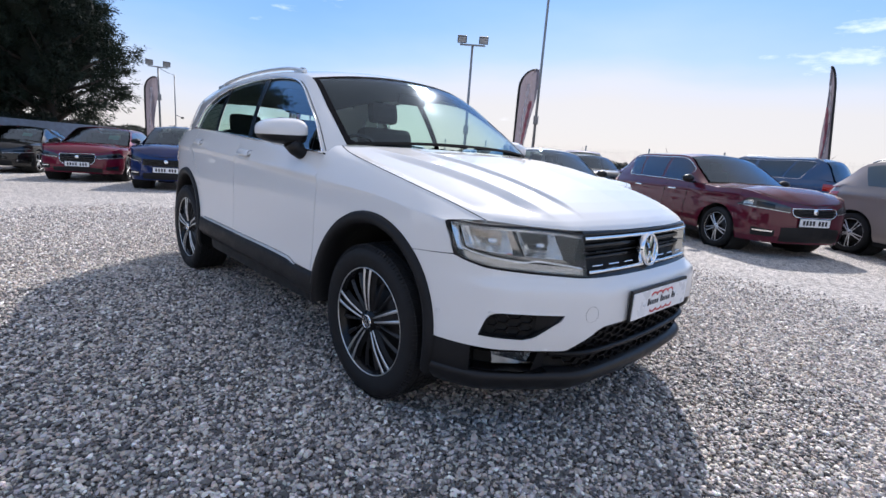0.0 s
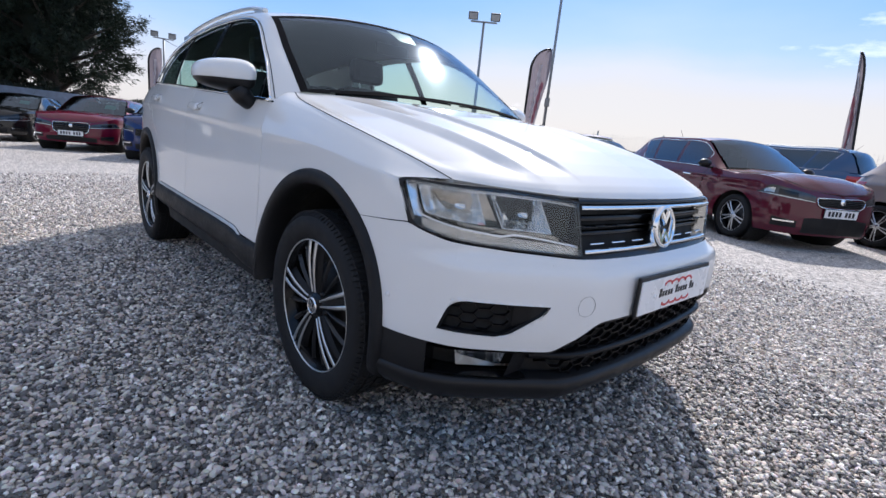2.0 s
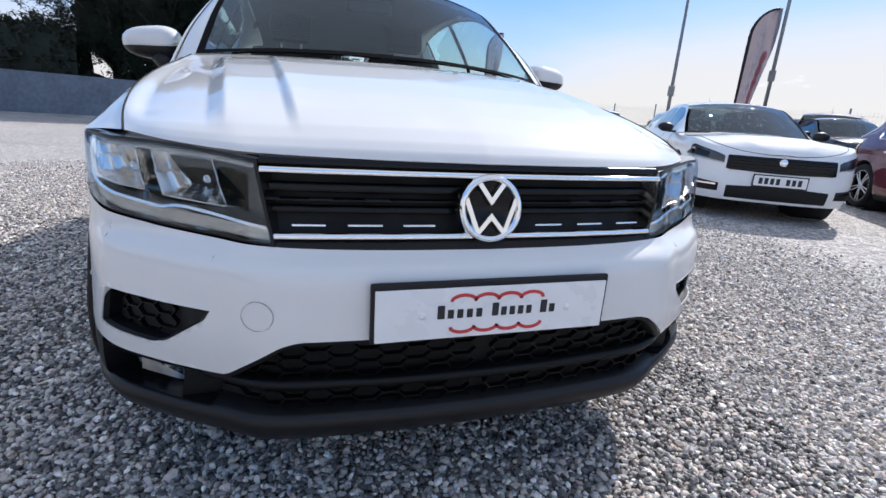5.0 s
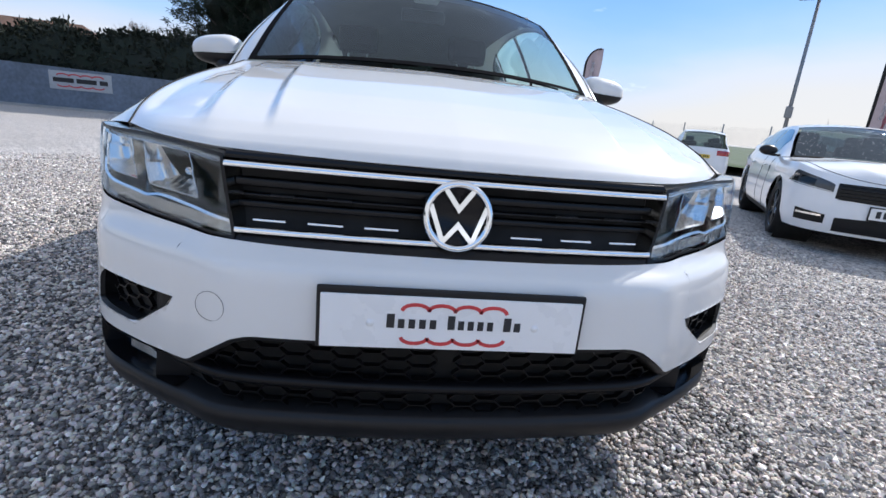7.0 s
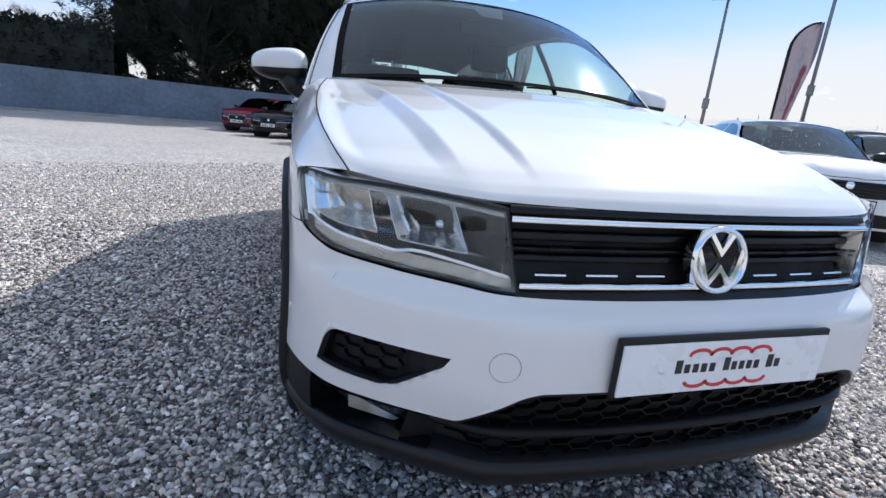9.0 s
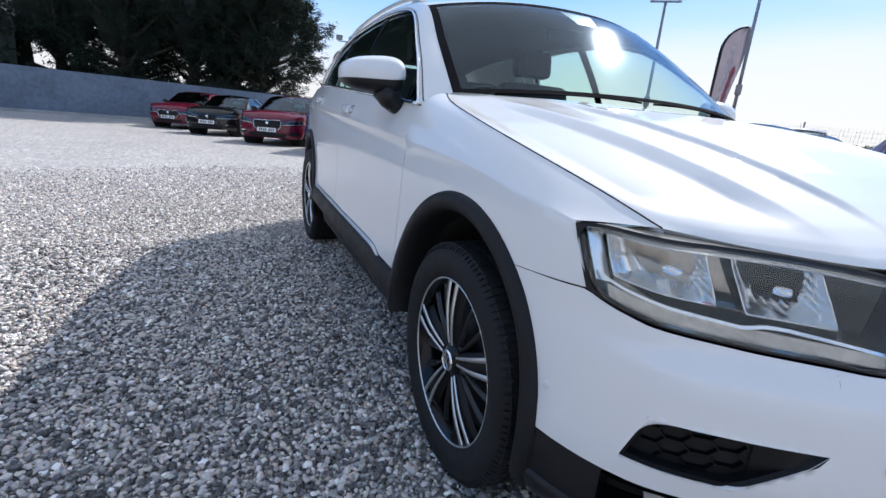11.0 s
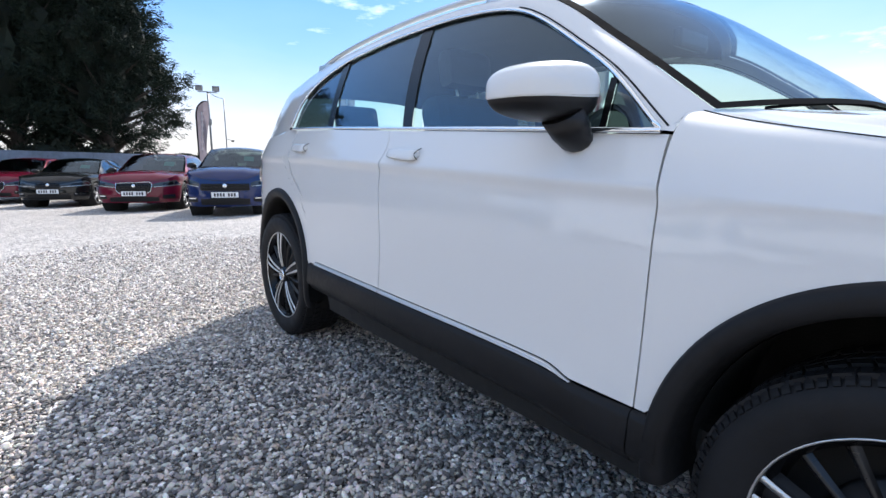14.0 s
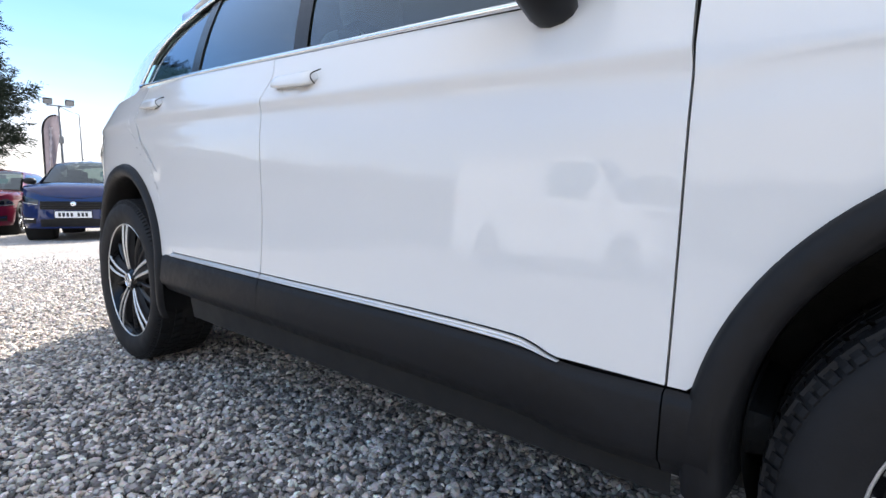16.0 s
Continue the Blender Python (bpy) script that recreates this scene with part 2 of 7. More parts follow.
def patch(fn, nu, nv, bm=None, smooth=True):
    """A sheet of quads over (u, v) in the unit square."""
    bm = bm or bmesh.new()
    rows = [[bm.verts.new(fn(i / nu, j / nv)) for j in range(nv + 1)] for i in range(nu + 1)]
    for i in range(nu):
        for j in range(nv):
            quad = [rows[i][j], rows[i + 1][j], rows[i + 1][j + 1], rows[i][j + 1]]
            if len({tuple(round(c, 6) for c in v.co) for v in quad}) > 2:
                bm.faces.new(quad).smooth = smooth
    return bm


def skin(fn, place, nu, nv, lip=0.014, bm=None):
    """A panel: fn(u, v) gives its flat coordinates, place(a, b, off) sets them on the body. Its edges turn inwards by lip."""
    bm = bm or bmesh.new()
    rows = []
    for i in range(-1, nu + 2):
        u = min(max(i / nu, 0), 1)
        row = []
        for j in range(-1, nv + 2):
            v = min(max(j / nv, 0), 1)
            edge = i in (-1, nu + 1) or j in (-1, nv + 1)
            row.append(bm.verts.new(place(*fn(u, v), -lip if edge else 0.0)))
        rows.append(row)
    n, m = len(rows), len(rows[0])
    for i in range(n - 1):
        for j in range(m - 1):
            if (i in (0, n - 2)) and (j in (0, m - 2)):
                continue
            f = bm.faces.new([rows[i][j], rows[i + 1][j], rows[i + 1][j + 1], rows[i][j + 1]])
            f.smooth = True
    for i in range(1, n - 1):
        for j in (1, m - 2):
            if i < n - 2:
                e = bm.edges.get((rows[i][j], rows[i + 1][j]))
                if e:
                    e.smooth = False
    for j in range(1, m - 1):
        for i in (1, n - 2):
            if j < m - 2:
                e = bm.edges.get((rows[i][j], rows[i][j + 1]))
                if e:
                    e.smooth = False
    return bm


def tube(points, radius, sides=8, bm=None, flat=1.0, cap=True):
    """A round bar along points; radius a number or one for each point."""
    bm = bm or bmesh.new()
    pts = [Vector(p) for p in points]
    rings = []
    for i, p in enumerate(pts):
        d = (pts[min(i + 1, len(pts) - 1)] - pts[max(i - 1, 0)]).normalized()
        a = d.cross(Vector((0, 0, 1)))
        a = a.normalized() if a.length > 1e-4 else Vector((1, 0, 0))
        b = a.cross(d).normalized()
        r = radius[i] if hasattr(radius, "__len__") else radius
        rings.append([bm.verts.new(p + a * r * math.cos(k * math.tau / sides) + b * r * flat * math.sin(k * math.tau / sides)) for k in range(sides)])
    for x, y in zip(rings, rings[1:]):
        for k in range(sides):
            bm.faces.new([x[k], x[(k + 1) % sides], y[(k + 1) % sides], y[k]]).smooth = True
    if cap:
        bm.faces.new(rings[0][::-1])
        bm.faces.new(rings[-1])
    return bm


def box(size, at=(0, 0, 0), bm=None, bevel=0.0, turn=None):
    """A box with its own bevelled edges."""
    out = bm or bmesh.new()
    b = bmesh.new()
    bmesh.ops.create_cube(b, size=1)
    bmesh.ops.scale(b, vec=size, verts=b.verts)
    if bevel:
        bmesh.ops.bevel(b, geom=b.edges[:], offset=bevel, segments=2, affect="EDGES", profile=0.6)
    m = Matrix.Translation(at) @ (turn or Matrix())
    table = {v: out.verts.new(m @ v.co) for v in b.verts}
    for f in b.faces:
        out.faces.new([table[v] for v in f.verts])
    b.free()
    return out


def lathe(profile, axis_at, turn, steps=48, bm=None, smooth=True):
    """A profile of (radius, height) turned round an axis; turn carries +z to the axis."""
    bm = bm or bmesh.new()
    m = Matrix.Translation(axis_at) @ turn
    rings = [[bm.verts.new(m @ Vector((r * math.cos(k * math.tau / steps), r * math.sin(k * math.tau / steps), h))) for k in range(steps)] for r, h in profile]
    for a, b in zip(rings, rings[1:]):
        for k in range(steps):
            bm.faces.new([a[k], a[(k + 1) % steps], b[(k + 1) % steps], b[k]]).smooth = smooth
    return bm


class Shell:
    """The lower body of a car: a plan outline from the middle of the nose round to the tail, drawn in by height."""

    def __init__(self, plan, front, side, rear, rise=None):
        c = Curve(plan, 20)
        self.p, self.s, self.length = c.p, c.s, c.length
        d = np.gradient(c.p, axis=0)
        d /= np.linalg.norm(d, axis=1)[:, None]
        self.n = np.stack([d[:, 1], -d[:, 0]], 1)
        self.n[0], self.n[-1] = (1, 0), (-1, 0)
        self.prof = [Curve(k, 12).p for k in (front, side, rear)]
        self.rise = rise or (lambda x, z: 0.0)

    def sx(self, x):
        """The way along the outline to a place x on the flank."""
        return float(np.interp(-x, -self.p[:, 0], self.s))

    def sy(self, y):
        """The way along the outline to a place y on the nose."""
        k = int(np.argmax(self.p[:, 1] > self.p[:, 1].max() - 0.03))
        return float(np.interp(abs(y), self.p[: k + 1, 1], self.s[: k + 1]))

    def at(self, s, z, off=0.0, side=1):
        x, y = np.interp(s, self.s, self.p[:, 0]), np.interp(s, self.s, self.p[:, 1])
        nx, ny = np.interp(s, self.s, self.n[:, 0]), np.interp(s, self.s, self.n[:, 1])
        k = math.hypot(nx, ny)
        nx, ny = nx / k, ny / k
        zz = z - self.rise(x, z)
        f, b, r = (np.interp(zz if i == 1 else z, p[:, 0], p[:, 1]) for i, p in enumerate(self.prof))
        inset = max(nx, 0) ** 2 * f + ny**2 * b + max(-nx, 0) ** 2 * r
        return Vector((x - nx * (inset - off), side * max(y - ny * (inset - off), 0.0), z))


# ---- the white SUV ----
def rise_line(x, z):
    return min(0.06, 0.035 * max(0.0, -0.47 - x)) * smoothstep(0.7, 0.95, z)


suv_shell = Shell(
    [(0.905, 0), (0.898, 0.25), (0.872, 0.475), (0.815, 0.575), (0.735, 0.70), (0.645, 0.805), (0.50, 0.878), (0.30, 0.908), (0, 0.918), (-0.47, 0.922),
     (-1.5, 0.925), (-2.5, 0.910), (-3.1, 0.852), (-3.38, 0.73), (-3.53, 0.5), (-3.57, 0)],
    [(0.18, 0.16), (0.22, 0.10), (0.27, 0.055), (0.33, 0.03), (0.40, 0.02), (0.44, 0.012), (0.50, 0.0), (0.60, 0.0), (0.645, 0.004), (0.672, 0.016),
     (0.688, 0.045), (0.705, 0.062), (0.78, 0.075), (0.86, 0.088), (0.90, 0.11), (0.93, 0.15), (1.0, 0.25)],
    [(0.18, 0.12), (0.24, 0.05), (0.30, 0.02), (0.36, 0.010), (0.46, 0.010), (0.50, 0.014), (0.60, 0.0215), (0.70, 0.0265), (0.78, 0.0290), (0.86, 0.0330), (0.93, 0.0400),
     (0.962, 0.034), (0.978, 0.040), (1.02, 0.060), (1.06, 0.080), (1.085, 0.094), (1.2, 0.15)],
    [(0.18, 0.2), (0.3, 0.03), (0.5, 0.0), (0.8, 0.02), (1.0, 0.05), (1.15, 0.12)],
    rise_line,
)
SS = suv_shell
suv = thing("suv", "white compact SUV with black wheel arch trim, parked on gravel", "car")
sx, sy = SS.sx, SS.sy
FRONT_ARCH, REAR_ARCH, ARCH_Z, ARCH_R = 0.007, -2.665, 0.405, 0.447


def on(side):
    return lambda s, z, off=0.0: SS.at(s, z, off, side)


def on_x(side):
    return lambda x, z, off=0.0: SS.at(sx(x), z, off, side)


def arch_z(x, cx, r=ARCH_R):
    return ARCH_Z + math.sqrt(max(r * r - (x - cx) ** 2, 0.0))


belt = Curve([(-0.49, 1.072), (-1.0, 1.098), (-1.44, 1.118), (-2.115, 1.150), (-2.60, 1.166)])
gap_b = Curve([(0.50, -1.545), (0.66, -1.545), (0.9, -1.562), (0.98, -1.558), (1.05, -1.540), (1.12, -1.580)])
gap_c = Curve([(0.50, -2.13), (0.70, -2.19), (0.85, -2.34), (0.97, -2.49), (1.17, -2.53)])
seam = Curve([(0.55, 0.75, 0.894), (0.42, 0.778, 0.935), (0.2, 0.803, 0.988), (-0.1, 0.803, 1.048), (-0.36, 0.778, 1.098), (-0.475, 0.748, 1.130)])
shoulder = Curve([(0.445, 0.884), (0.30, 0.905), (0.0, 0.935), (-0.466, 0.962)])
# upper and lower edge of the white front bumper, as (way round the nose, height)
bump_hi = Curve([(0, 0.695), (sy(0.30), 0.697), (sy(0.45), 0.701), (sy(0.56), 0.706), (sx(0.735), 0.716), (sx(0.62), 0.732), (sx(0.54), 0.752), (sx(0.505), 0.766)])
bump_lo = Curve([(0, 0.524), (sy(0.25), 0.525), (sy(0.40), 0.525), (sy(0.435), 0.515), (sy(0.55), 0.434), (sy(0.575), 0.432), (sx(0.70), 0.436), (sx(0.479), 0.447)], straight=True)
S_TIP, S_TL, S_BL, S_BR, S_ARCH = sy(0.568), sx(0.650), sx(0.621), sx(0.725), sx(0.479)
S_BR = lerp(S_TIP, S_BL, 0.40)
fog_low = Curve([(S_TIP, 0.572), (S_TIP + 0.012, 0.552), (S_BR, 0.476), (S_BL, 0.485)], straight=True)


def hi_at(s):
    if s <= bump_hi.p[-1, 0]:
        return bump_hi.of(s)
    return lerp(0.766, 0.749, (s - sx(0.505)) / (sx(0.289) - sx(0.505)))


def fog_top(s):
    return lerp(0.572, 0.577, (s - S_TIP) / (S_TL - S_TIP))


bm = bmesh.new()
for side in (-1, 1):
    P = on(side)
    patch(lambda u, v: P(S_TIP * u, lerp(bump_lo.of(S_TIP * u), hi_at(S_TIP * u), v)), 40, 22, bm)
    patch(lambda u, v: P(lerp(S_TIP, S_TL, u), lerp(fog_top(lerp(S_TIP, S_TL, u)), hi_at(lerp(S_TIP, S_TL, u)), v)), 20, 14, bm)
    patch(lambda u, v: P(lerp(S_TIP, S_BL, u), lerp(bump_lo.of(lerp(S_TIP, S_BL, u)), fog_low.of(lerp(S_TIP, S_BL, u)), v)), 24, 8, bm)
    inner = Curve([(S_BL, bump_lo.of(S_BL)), (S_BL, 0.485), (S_TL, 0.577), (S_TL, hi_at(S_TL))], straight=True)
    a0, a1 = math.atan2(0.447 - ARCH_Z, 0.479 - FRONT_ARCH), math.atan2(0.749 - ARCH_Z, 0.289 - FRONT_ARCH)

    def wing_end(u, v):
        a = lerp(a0, a1, v)
        sa, za = sx(FRONT_ARCH + ARCH_R * math.cos(a)), ARCH_Z + ARCH_R * math.sin(a)
        si, zi = inner(v)
        s = lerp(si, sa, u)
        z = lerp(zi, za, u)
        top = lerp(hi_at(S_TL), hi_at(sx(0.289)), (s - S_TL) / (sx(0.289) - S_TL))
        return P(s, z + (hi_at(s) - top) * v**5 * (1 - u) ** 0.15 * min(1, 6 * u), 0.0)

    patch(wing_end, 20, 24, bm)
    # the edge of the fog lamp opening turns inwards
    loop = [(lerp(S_TIP, S_TL, k / 10), fog_top(lerp(S_TIP, S_TL, k / 10))) for k in range(11)]
    loop += [(lerp(S_TL, S_BL, k / 5), lerp(0.577, 0.485, k / 5)) for k in range(1, 6)]
    loop += [(lerp(S_BL, S_TIP, k / 12), fog_low.of(lerp(S_BL, S_TIP, k / 12))) for k in range(1, 13)]
    patch(lambda u, v: P(*loop[round(u * (len(loop) - 1))], -0.012 * v), len(loop) - 1, 1, bm, False)
    # rounded corners of the opening
    for c, a, b in (((S_TL, 0.577), (lerp(S_TL, S_TIP, 0.20), fog_top(lerp(S_TL, S_TIP, 0.20))), (lerp(S_TL, S_BL, 0.42), lerp(0.577, 0.485, 0.42))),
                    ((S_BR, 0.476), (lerp(S_BR, S_BL, 0.14), fog_low.of(lerp(S_BR, S_BL, 0.14))), (lerp(S_BR, S_TIP, 0.22), fog_low.of(lerp(S_BR, S_TIP, 0.22))))):
        bend = lambda u, k: a[k] * (1 - u) ** 2 + c[k] * 2 * u * (1 - u) + b[k] * u * u
        patch(lambda u, v: P(lerp(c[0], bend(u, 0), v), lerp(c[1], bend(u, 1), v), 0.0), 8, 1, bm)
        patch(lambda u, v: P(bend(u, 0), bend(u, 1), -0.012 * v), 8, 1, bm)
    # the lower edge too
    patch(lambda u, v: P(lerp(0, S_ARCH, u), bump_lo.of(lerp(0, S_ARCH, u)), -0.02 * v), 60, 1, bm, False)
bmesh.ops.remove_doubles(bm, verts=bm.verts, dist=0.0006)
part("front_bumper", bm, WHITE, suv, "white painted front bumper")


def honeycomb(place, a0, a1, b0, b1, ok, w=0.072, h=0.034, r=0.0028, bm=None):
    """Ribs of a honeycomb grid laid on a surface."""
    bm = bm or bmesh.new()
    made = set()
    for i in range(int((a1 - a0) / (w * 0.75)) + 2):
        for j in range(int((b1 - b0) / h) + 2):
            ca, cb = a0 + i * w * 0.75, b0 + (j + 0.5 * (i % 2)) * h
            ring = [(ca + w / 2 * k[0], cb + h / 2 * k[1]) for k in ((-1, 0), (-0.5, 1), (0.5, 1), (1, 0), (0.5, -1), (-0.5, -1))]
            for p, q in zip(ring, ring[1:] + ring[:1]):
                key = tuple(sorted(((round(p[0], 3), round(p[1], 3)), (round(q[0], 3), round(q[1], 3)))))
                if key in made or not (ok(*p) and ok(*q)):
                    continue
                made.add(key)
                rows = []
                for a, b in (p, q):
                    rows.append([bm.verts.new(place(a, b + dr, off)) for dr, off in ((-r, -0.014), (-r * 0.6, 0.0), (r * 0.6, 0.0), (r, -0.014))])
                for k in range(3):
                    bm.faces.new([rows[0][k], rows[1][k], rows[1][k + 1], rows[0][k + 1]])
    return bm


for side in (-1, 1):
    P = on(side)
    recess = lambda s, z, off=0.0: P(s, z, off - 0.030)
    # the duct's back sheet carries its inner shade as DEEP black
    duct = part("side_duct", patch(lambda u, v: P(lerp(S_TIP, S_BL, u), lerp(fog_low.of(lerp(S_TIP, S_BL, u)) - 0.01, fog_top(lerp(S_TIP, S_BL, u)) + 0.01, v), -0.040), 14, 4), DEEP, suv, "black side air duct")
    bm = patch(lambda u, v: P(*loop[round(u * (len(loop) - 1))], lerp(-0.002, -0.05, v)), len(loop) - 1, 1, None, False)
    mid = (sum(p[0] for p in loop) / len(loop), sum(p[1] for p in loop) / len(loop))
    patch(lambda u, v: P(*[lerp(a, b, 0.07 * v) for a, b in zip(loop[round(u * (len(loop) - 1))], mid)], lerp(-0.003, -0.012, v)), len(loop) - 1, 1, bm, False)
    part("duct_frame", bm, BLACK_PLASTIC, duct)

    def in_fog(s, z):
        return S_TIP + 0.085 < s < S_BL and fog_low.of(s) < z < fog_top(s) and z - 0.485 > (s - S_TL) * 3.0

    part("duct_mesh", honeycomb(recess, S_TIP, S_BL, 0.47, 0.60, in_fog, 0.062, 0.030), GRILLE_BLACK, duct)
    blank = lambda u: lerp(S_TIP, S_TIP + 0.10, u)
    part("duct_blank", patch(lambda u, v: P(blank(u), lerp(fog_low.of(blank(u)), fog_top(blank(u)), v), -0.010 - 0.026 * max(0, u - 0.5) * 2), 10, 4), BLACK_PLASTIC, duct)

# lower grille, chin and the dark corners
def low_edge(s):
    return bump_lo.of(s)


S_IN, S_CORNER = sy(0.60), sx(0.66)
# DEEP sheet behind the mesh: shade of the opening as plain black
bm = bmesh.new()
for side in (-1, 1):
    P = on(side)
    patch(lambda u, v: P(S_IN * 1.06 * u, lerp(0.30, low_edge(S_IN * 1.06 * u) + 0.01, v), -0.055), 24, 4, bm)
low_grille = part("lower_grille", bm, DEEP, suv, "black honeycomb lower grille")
bm = bmesh.new()
for side in (-1, 1):
    P = on(side)
    honeycomb(lambda s, z, off=0.0: P(s, z, off - 0.026), 0.0, S_IN, 0.318, 0.485, lambda s, z: 0 <= s < S_IN and 0.318 < z < low_edge(s) - 0.004 and not 0.395 < z < 0.412 and z > 0.318 + max(0, (s - S_IN + 0.16)) * 0.5, 0.070, 0.034, 0.0030, bm)
tagged(part("grille_mesh", bm, GRILLE_BLACK, low_grille), "", kind="stuff")
bm = bmesh.new()
for side in (-1, 1):
    P = on(side)
    rows = [(0.418, -0.04), (0.415, -0.012), (0.404, -0.006), (0.394, -0.012), (0.390, -0.04)]
    patch(lambda u, v: P(S_IN * u, rows[round(v * 4)][0] + 0.012 * u * u, rows[round(v * 4)][1]), 30, 4, bm)
part("crossbar", bm, GRILLE_BLACK, low_grille)
for side in (-1, 1):
    P = on(side)
    frame_rows = [(0.0, -0.001), (-0.008, 0.000), (-0.014, -0.012), (-0.014, -0.05)]
    part("grille_surround", patch(lambda u, v: P(S_IN * u, low_edge(S_IN * u) - 0.001 + frame_rows[round(v * 3)][0], frame_rows[round(v * 3)][1] - 0.004), 50, 3), BLACK_PLASTIC, suv, "black grille surround under the white bumper")
    # slanting cheek between grille and fog lamp
    part("bumper_cheek", patch(lambda u, v: P(lerp(S_IN - 0.02, S_IN + 0.045, v) + 0.03 * (1 - u), lerp(0.325, 0.432, u), -0.008 - 0.04 * (1 - v)), 8, 4), BLACK_PLASTIC, suv)

    def corner(u, v):
        """The dark corner from the fog lamp to the wheel arch."""
        s = lerp(sx(0.60), S_ARCH + 0.03, u)
        return P(s, lerp(0.30, low_edge(min(s, S_ARCH)) - 0.001, v), -0.004 + 0.006 * math.sin(math.pi * v))
    low_corner = part("bumper_corner", patch(corner, 12, 10), BLACK_PLASTIC, suv, "unpainted grained black bumper corner")
    part("recess_ledge", patch(lambda u, v: P(lerp(S_IN, sx(0.60), u), 0.428, -0.075 * v), 10, 2, None, False), PIANO, low_corner)
    part("recess_ledge", patch(lambda u, v: P(lerp(S_IN, sx(0.60), u), lerp(0.345, 0.352, u), -0.075 * v), 10, 2, None, False), PIANO, low_corner)
    part("recess_ledge", patch(lambda u, v: P(sx(0.60), lerp(0.35, 0.428, u), -0.075 * v), 4, 2, None, False), PIANO, low_corner)
bm = bmesh.new()
CHIN = [(0.352, -0.050), (0.344, -0.012), (0.332, 0.004), (0.310, 0.010), (0.278, 0.006), (0.252, -0.006), (0.234, -0.03), (0.226, -0.09), (0.224, -0.25)]
for side in (-1, 1):
    P = on(side)
    patch(lambda u, v: P((S_ARCH + 0.035) * u, CHIN[round(v * 8)][0] + (0.006 - 0.02 * (1 - u) if v > 0.2 else -0.012 * (1 - u)), CHIN[round(v * 8)][1]), 60, 8, bm)
part("chin_spoiler", bm, DARK_PLASTIC, suv, "dark grey chin under the bumper")
for side in (-1, 1):
    P = on(side)
    # back of the recess, its shade painted with DEEP
    fog = part("fog_lamp", patch(lambda u, v: P(lerp(S_IN, sx(0.60), u), lerp(0.352, 0.43, v), -0.078), 8, 4), DEEP, suv, "clear fog lamp in a black recess")
    f0, f1 = sx(0.750), lerp(sx(0.750), sx(0.640), 0.72)
    part("fog_reflector", patch(lambda u, v: P(lerp(f0 - 0.02 - 0.01 * v, f1 - 0.02 + 0.034 * v, u), lerp(0.367, 0.414, v), -0.046 - 0.018 * math.sin(math.pi * u) - 0.005 * abs(math.sin(5.5 * math.pi * u)) + 0.010 * v), 66, 4, None, False), REFLECTOR, fog, "fluted chrome fog lamp reflector")
    part("fog_shelf", patch(lambda u, v: P(lerp(f0 - 0.01 * v, f1 + 0.006 * v, u), lerp(0.366, 0.369 + 0.030 * u, v), -0.036 - 0.008 * v), 14, 4), FOG_LENS, fog, "grey shelf under the reflector")
    part("fog_glass", patch(lambda u, v: P(lerp(f0 - 0.03 * v, f1 + 0.014 * v, u), lerp(0.364, 0.416, v), -0.034), 6, 3), LAMP_GLASS, fog)


# radiator grille
def grille_y(z):
    return lerp(0.452, 0.505, (z - 0.69) / 0.175)


def bar_on_nose(z, h, off, y0, y1, bm, depth=0.018, steps=40):
    """A rounded bar across the nose from y0 to y1."""
    sec = [(-h / 2, -depth), (-h / 2, -0.002), (-h * 0.3, 0.0), (h * 0.3, 0.0), (h / 2, -0.002), (h / 2, -depth)]
    patch(lambda u, v: SS.at(sy(lerp(y0, y1, u)), z + sec[round(v * 5)][0], off + sec[round(v * 5)][1], -1 if lerp(y0, y1, u) < 0 else 1), steps, 5, bm)
    return bm


# DEEP backing sheet stands in for the shade behind the slats
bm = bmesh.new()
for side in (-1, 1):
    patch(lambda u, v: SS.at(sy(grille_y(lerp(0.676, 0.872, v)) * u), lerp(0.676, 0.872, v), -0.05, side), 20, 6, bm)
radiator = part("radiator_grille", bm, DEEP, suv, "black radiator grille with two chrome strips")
bm = bmesh.new()
for z, h, off in ((0.866, 0.014, -0.006), (0.812, 0.018, -0.030), (0.788, 0.005, -0.024), (0.768, 0.014, -0.032), (0.700, 0.024, -0.004)):
    bar_on_nose(z, h, off, -grille_y(z), grille_y(z), bm, 0.04)
part("black_slat", bm, PIANO, radiator, "gloss black slats")
for z in (0.849, 0.7215):
    part("chrome_strip", bar_on_nose(z, 0.011, 0.004, -grille_y(z) + 0.004, grille_y(z) - 0.004, bmesh.new(), 0.02, 60), CHROME, radiator, "long chrome strip")
for ya, yb in ((0.12, 0.19), (0.235, 0.305), (0.35, 0.42)):
    for side in (-1, 1):
        part("chrome_dash", bar_on_nose(0.742, 0.005, -0.006, side * ya, side * yb, bmesh.new(), 0.01, 6), CHROME, radiator)
        part("upper_dash", bar_on_nose(0.792, 0.004, -0.008, side * (ya + 0.1), side * (yb + 0.08), bmesh.new(), 0.01, 6), DARK_PLASTIC, radiator)
tilt_nose = Matrix.Rotation(radians(90 - 9), 4, "Y")
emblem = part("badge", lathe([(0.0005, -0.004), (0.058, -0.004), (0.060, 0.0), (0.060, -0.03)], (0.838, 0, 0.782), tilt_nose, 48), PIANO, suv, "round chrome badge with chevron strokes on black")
part("badge_ring", lathe([(0.058, -0.006), (0.059, 0.004), (0.063, 0.009), (0.070, 0.007), (0.073, 0.0), (0.074, -0.02)], (0.838, 0, 0.782), tilt_nose, 64), CHROME, emblem)


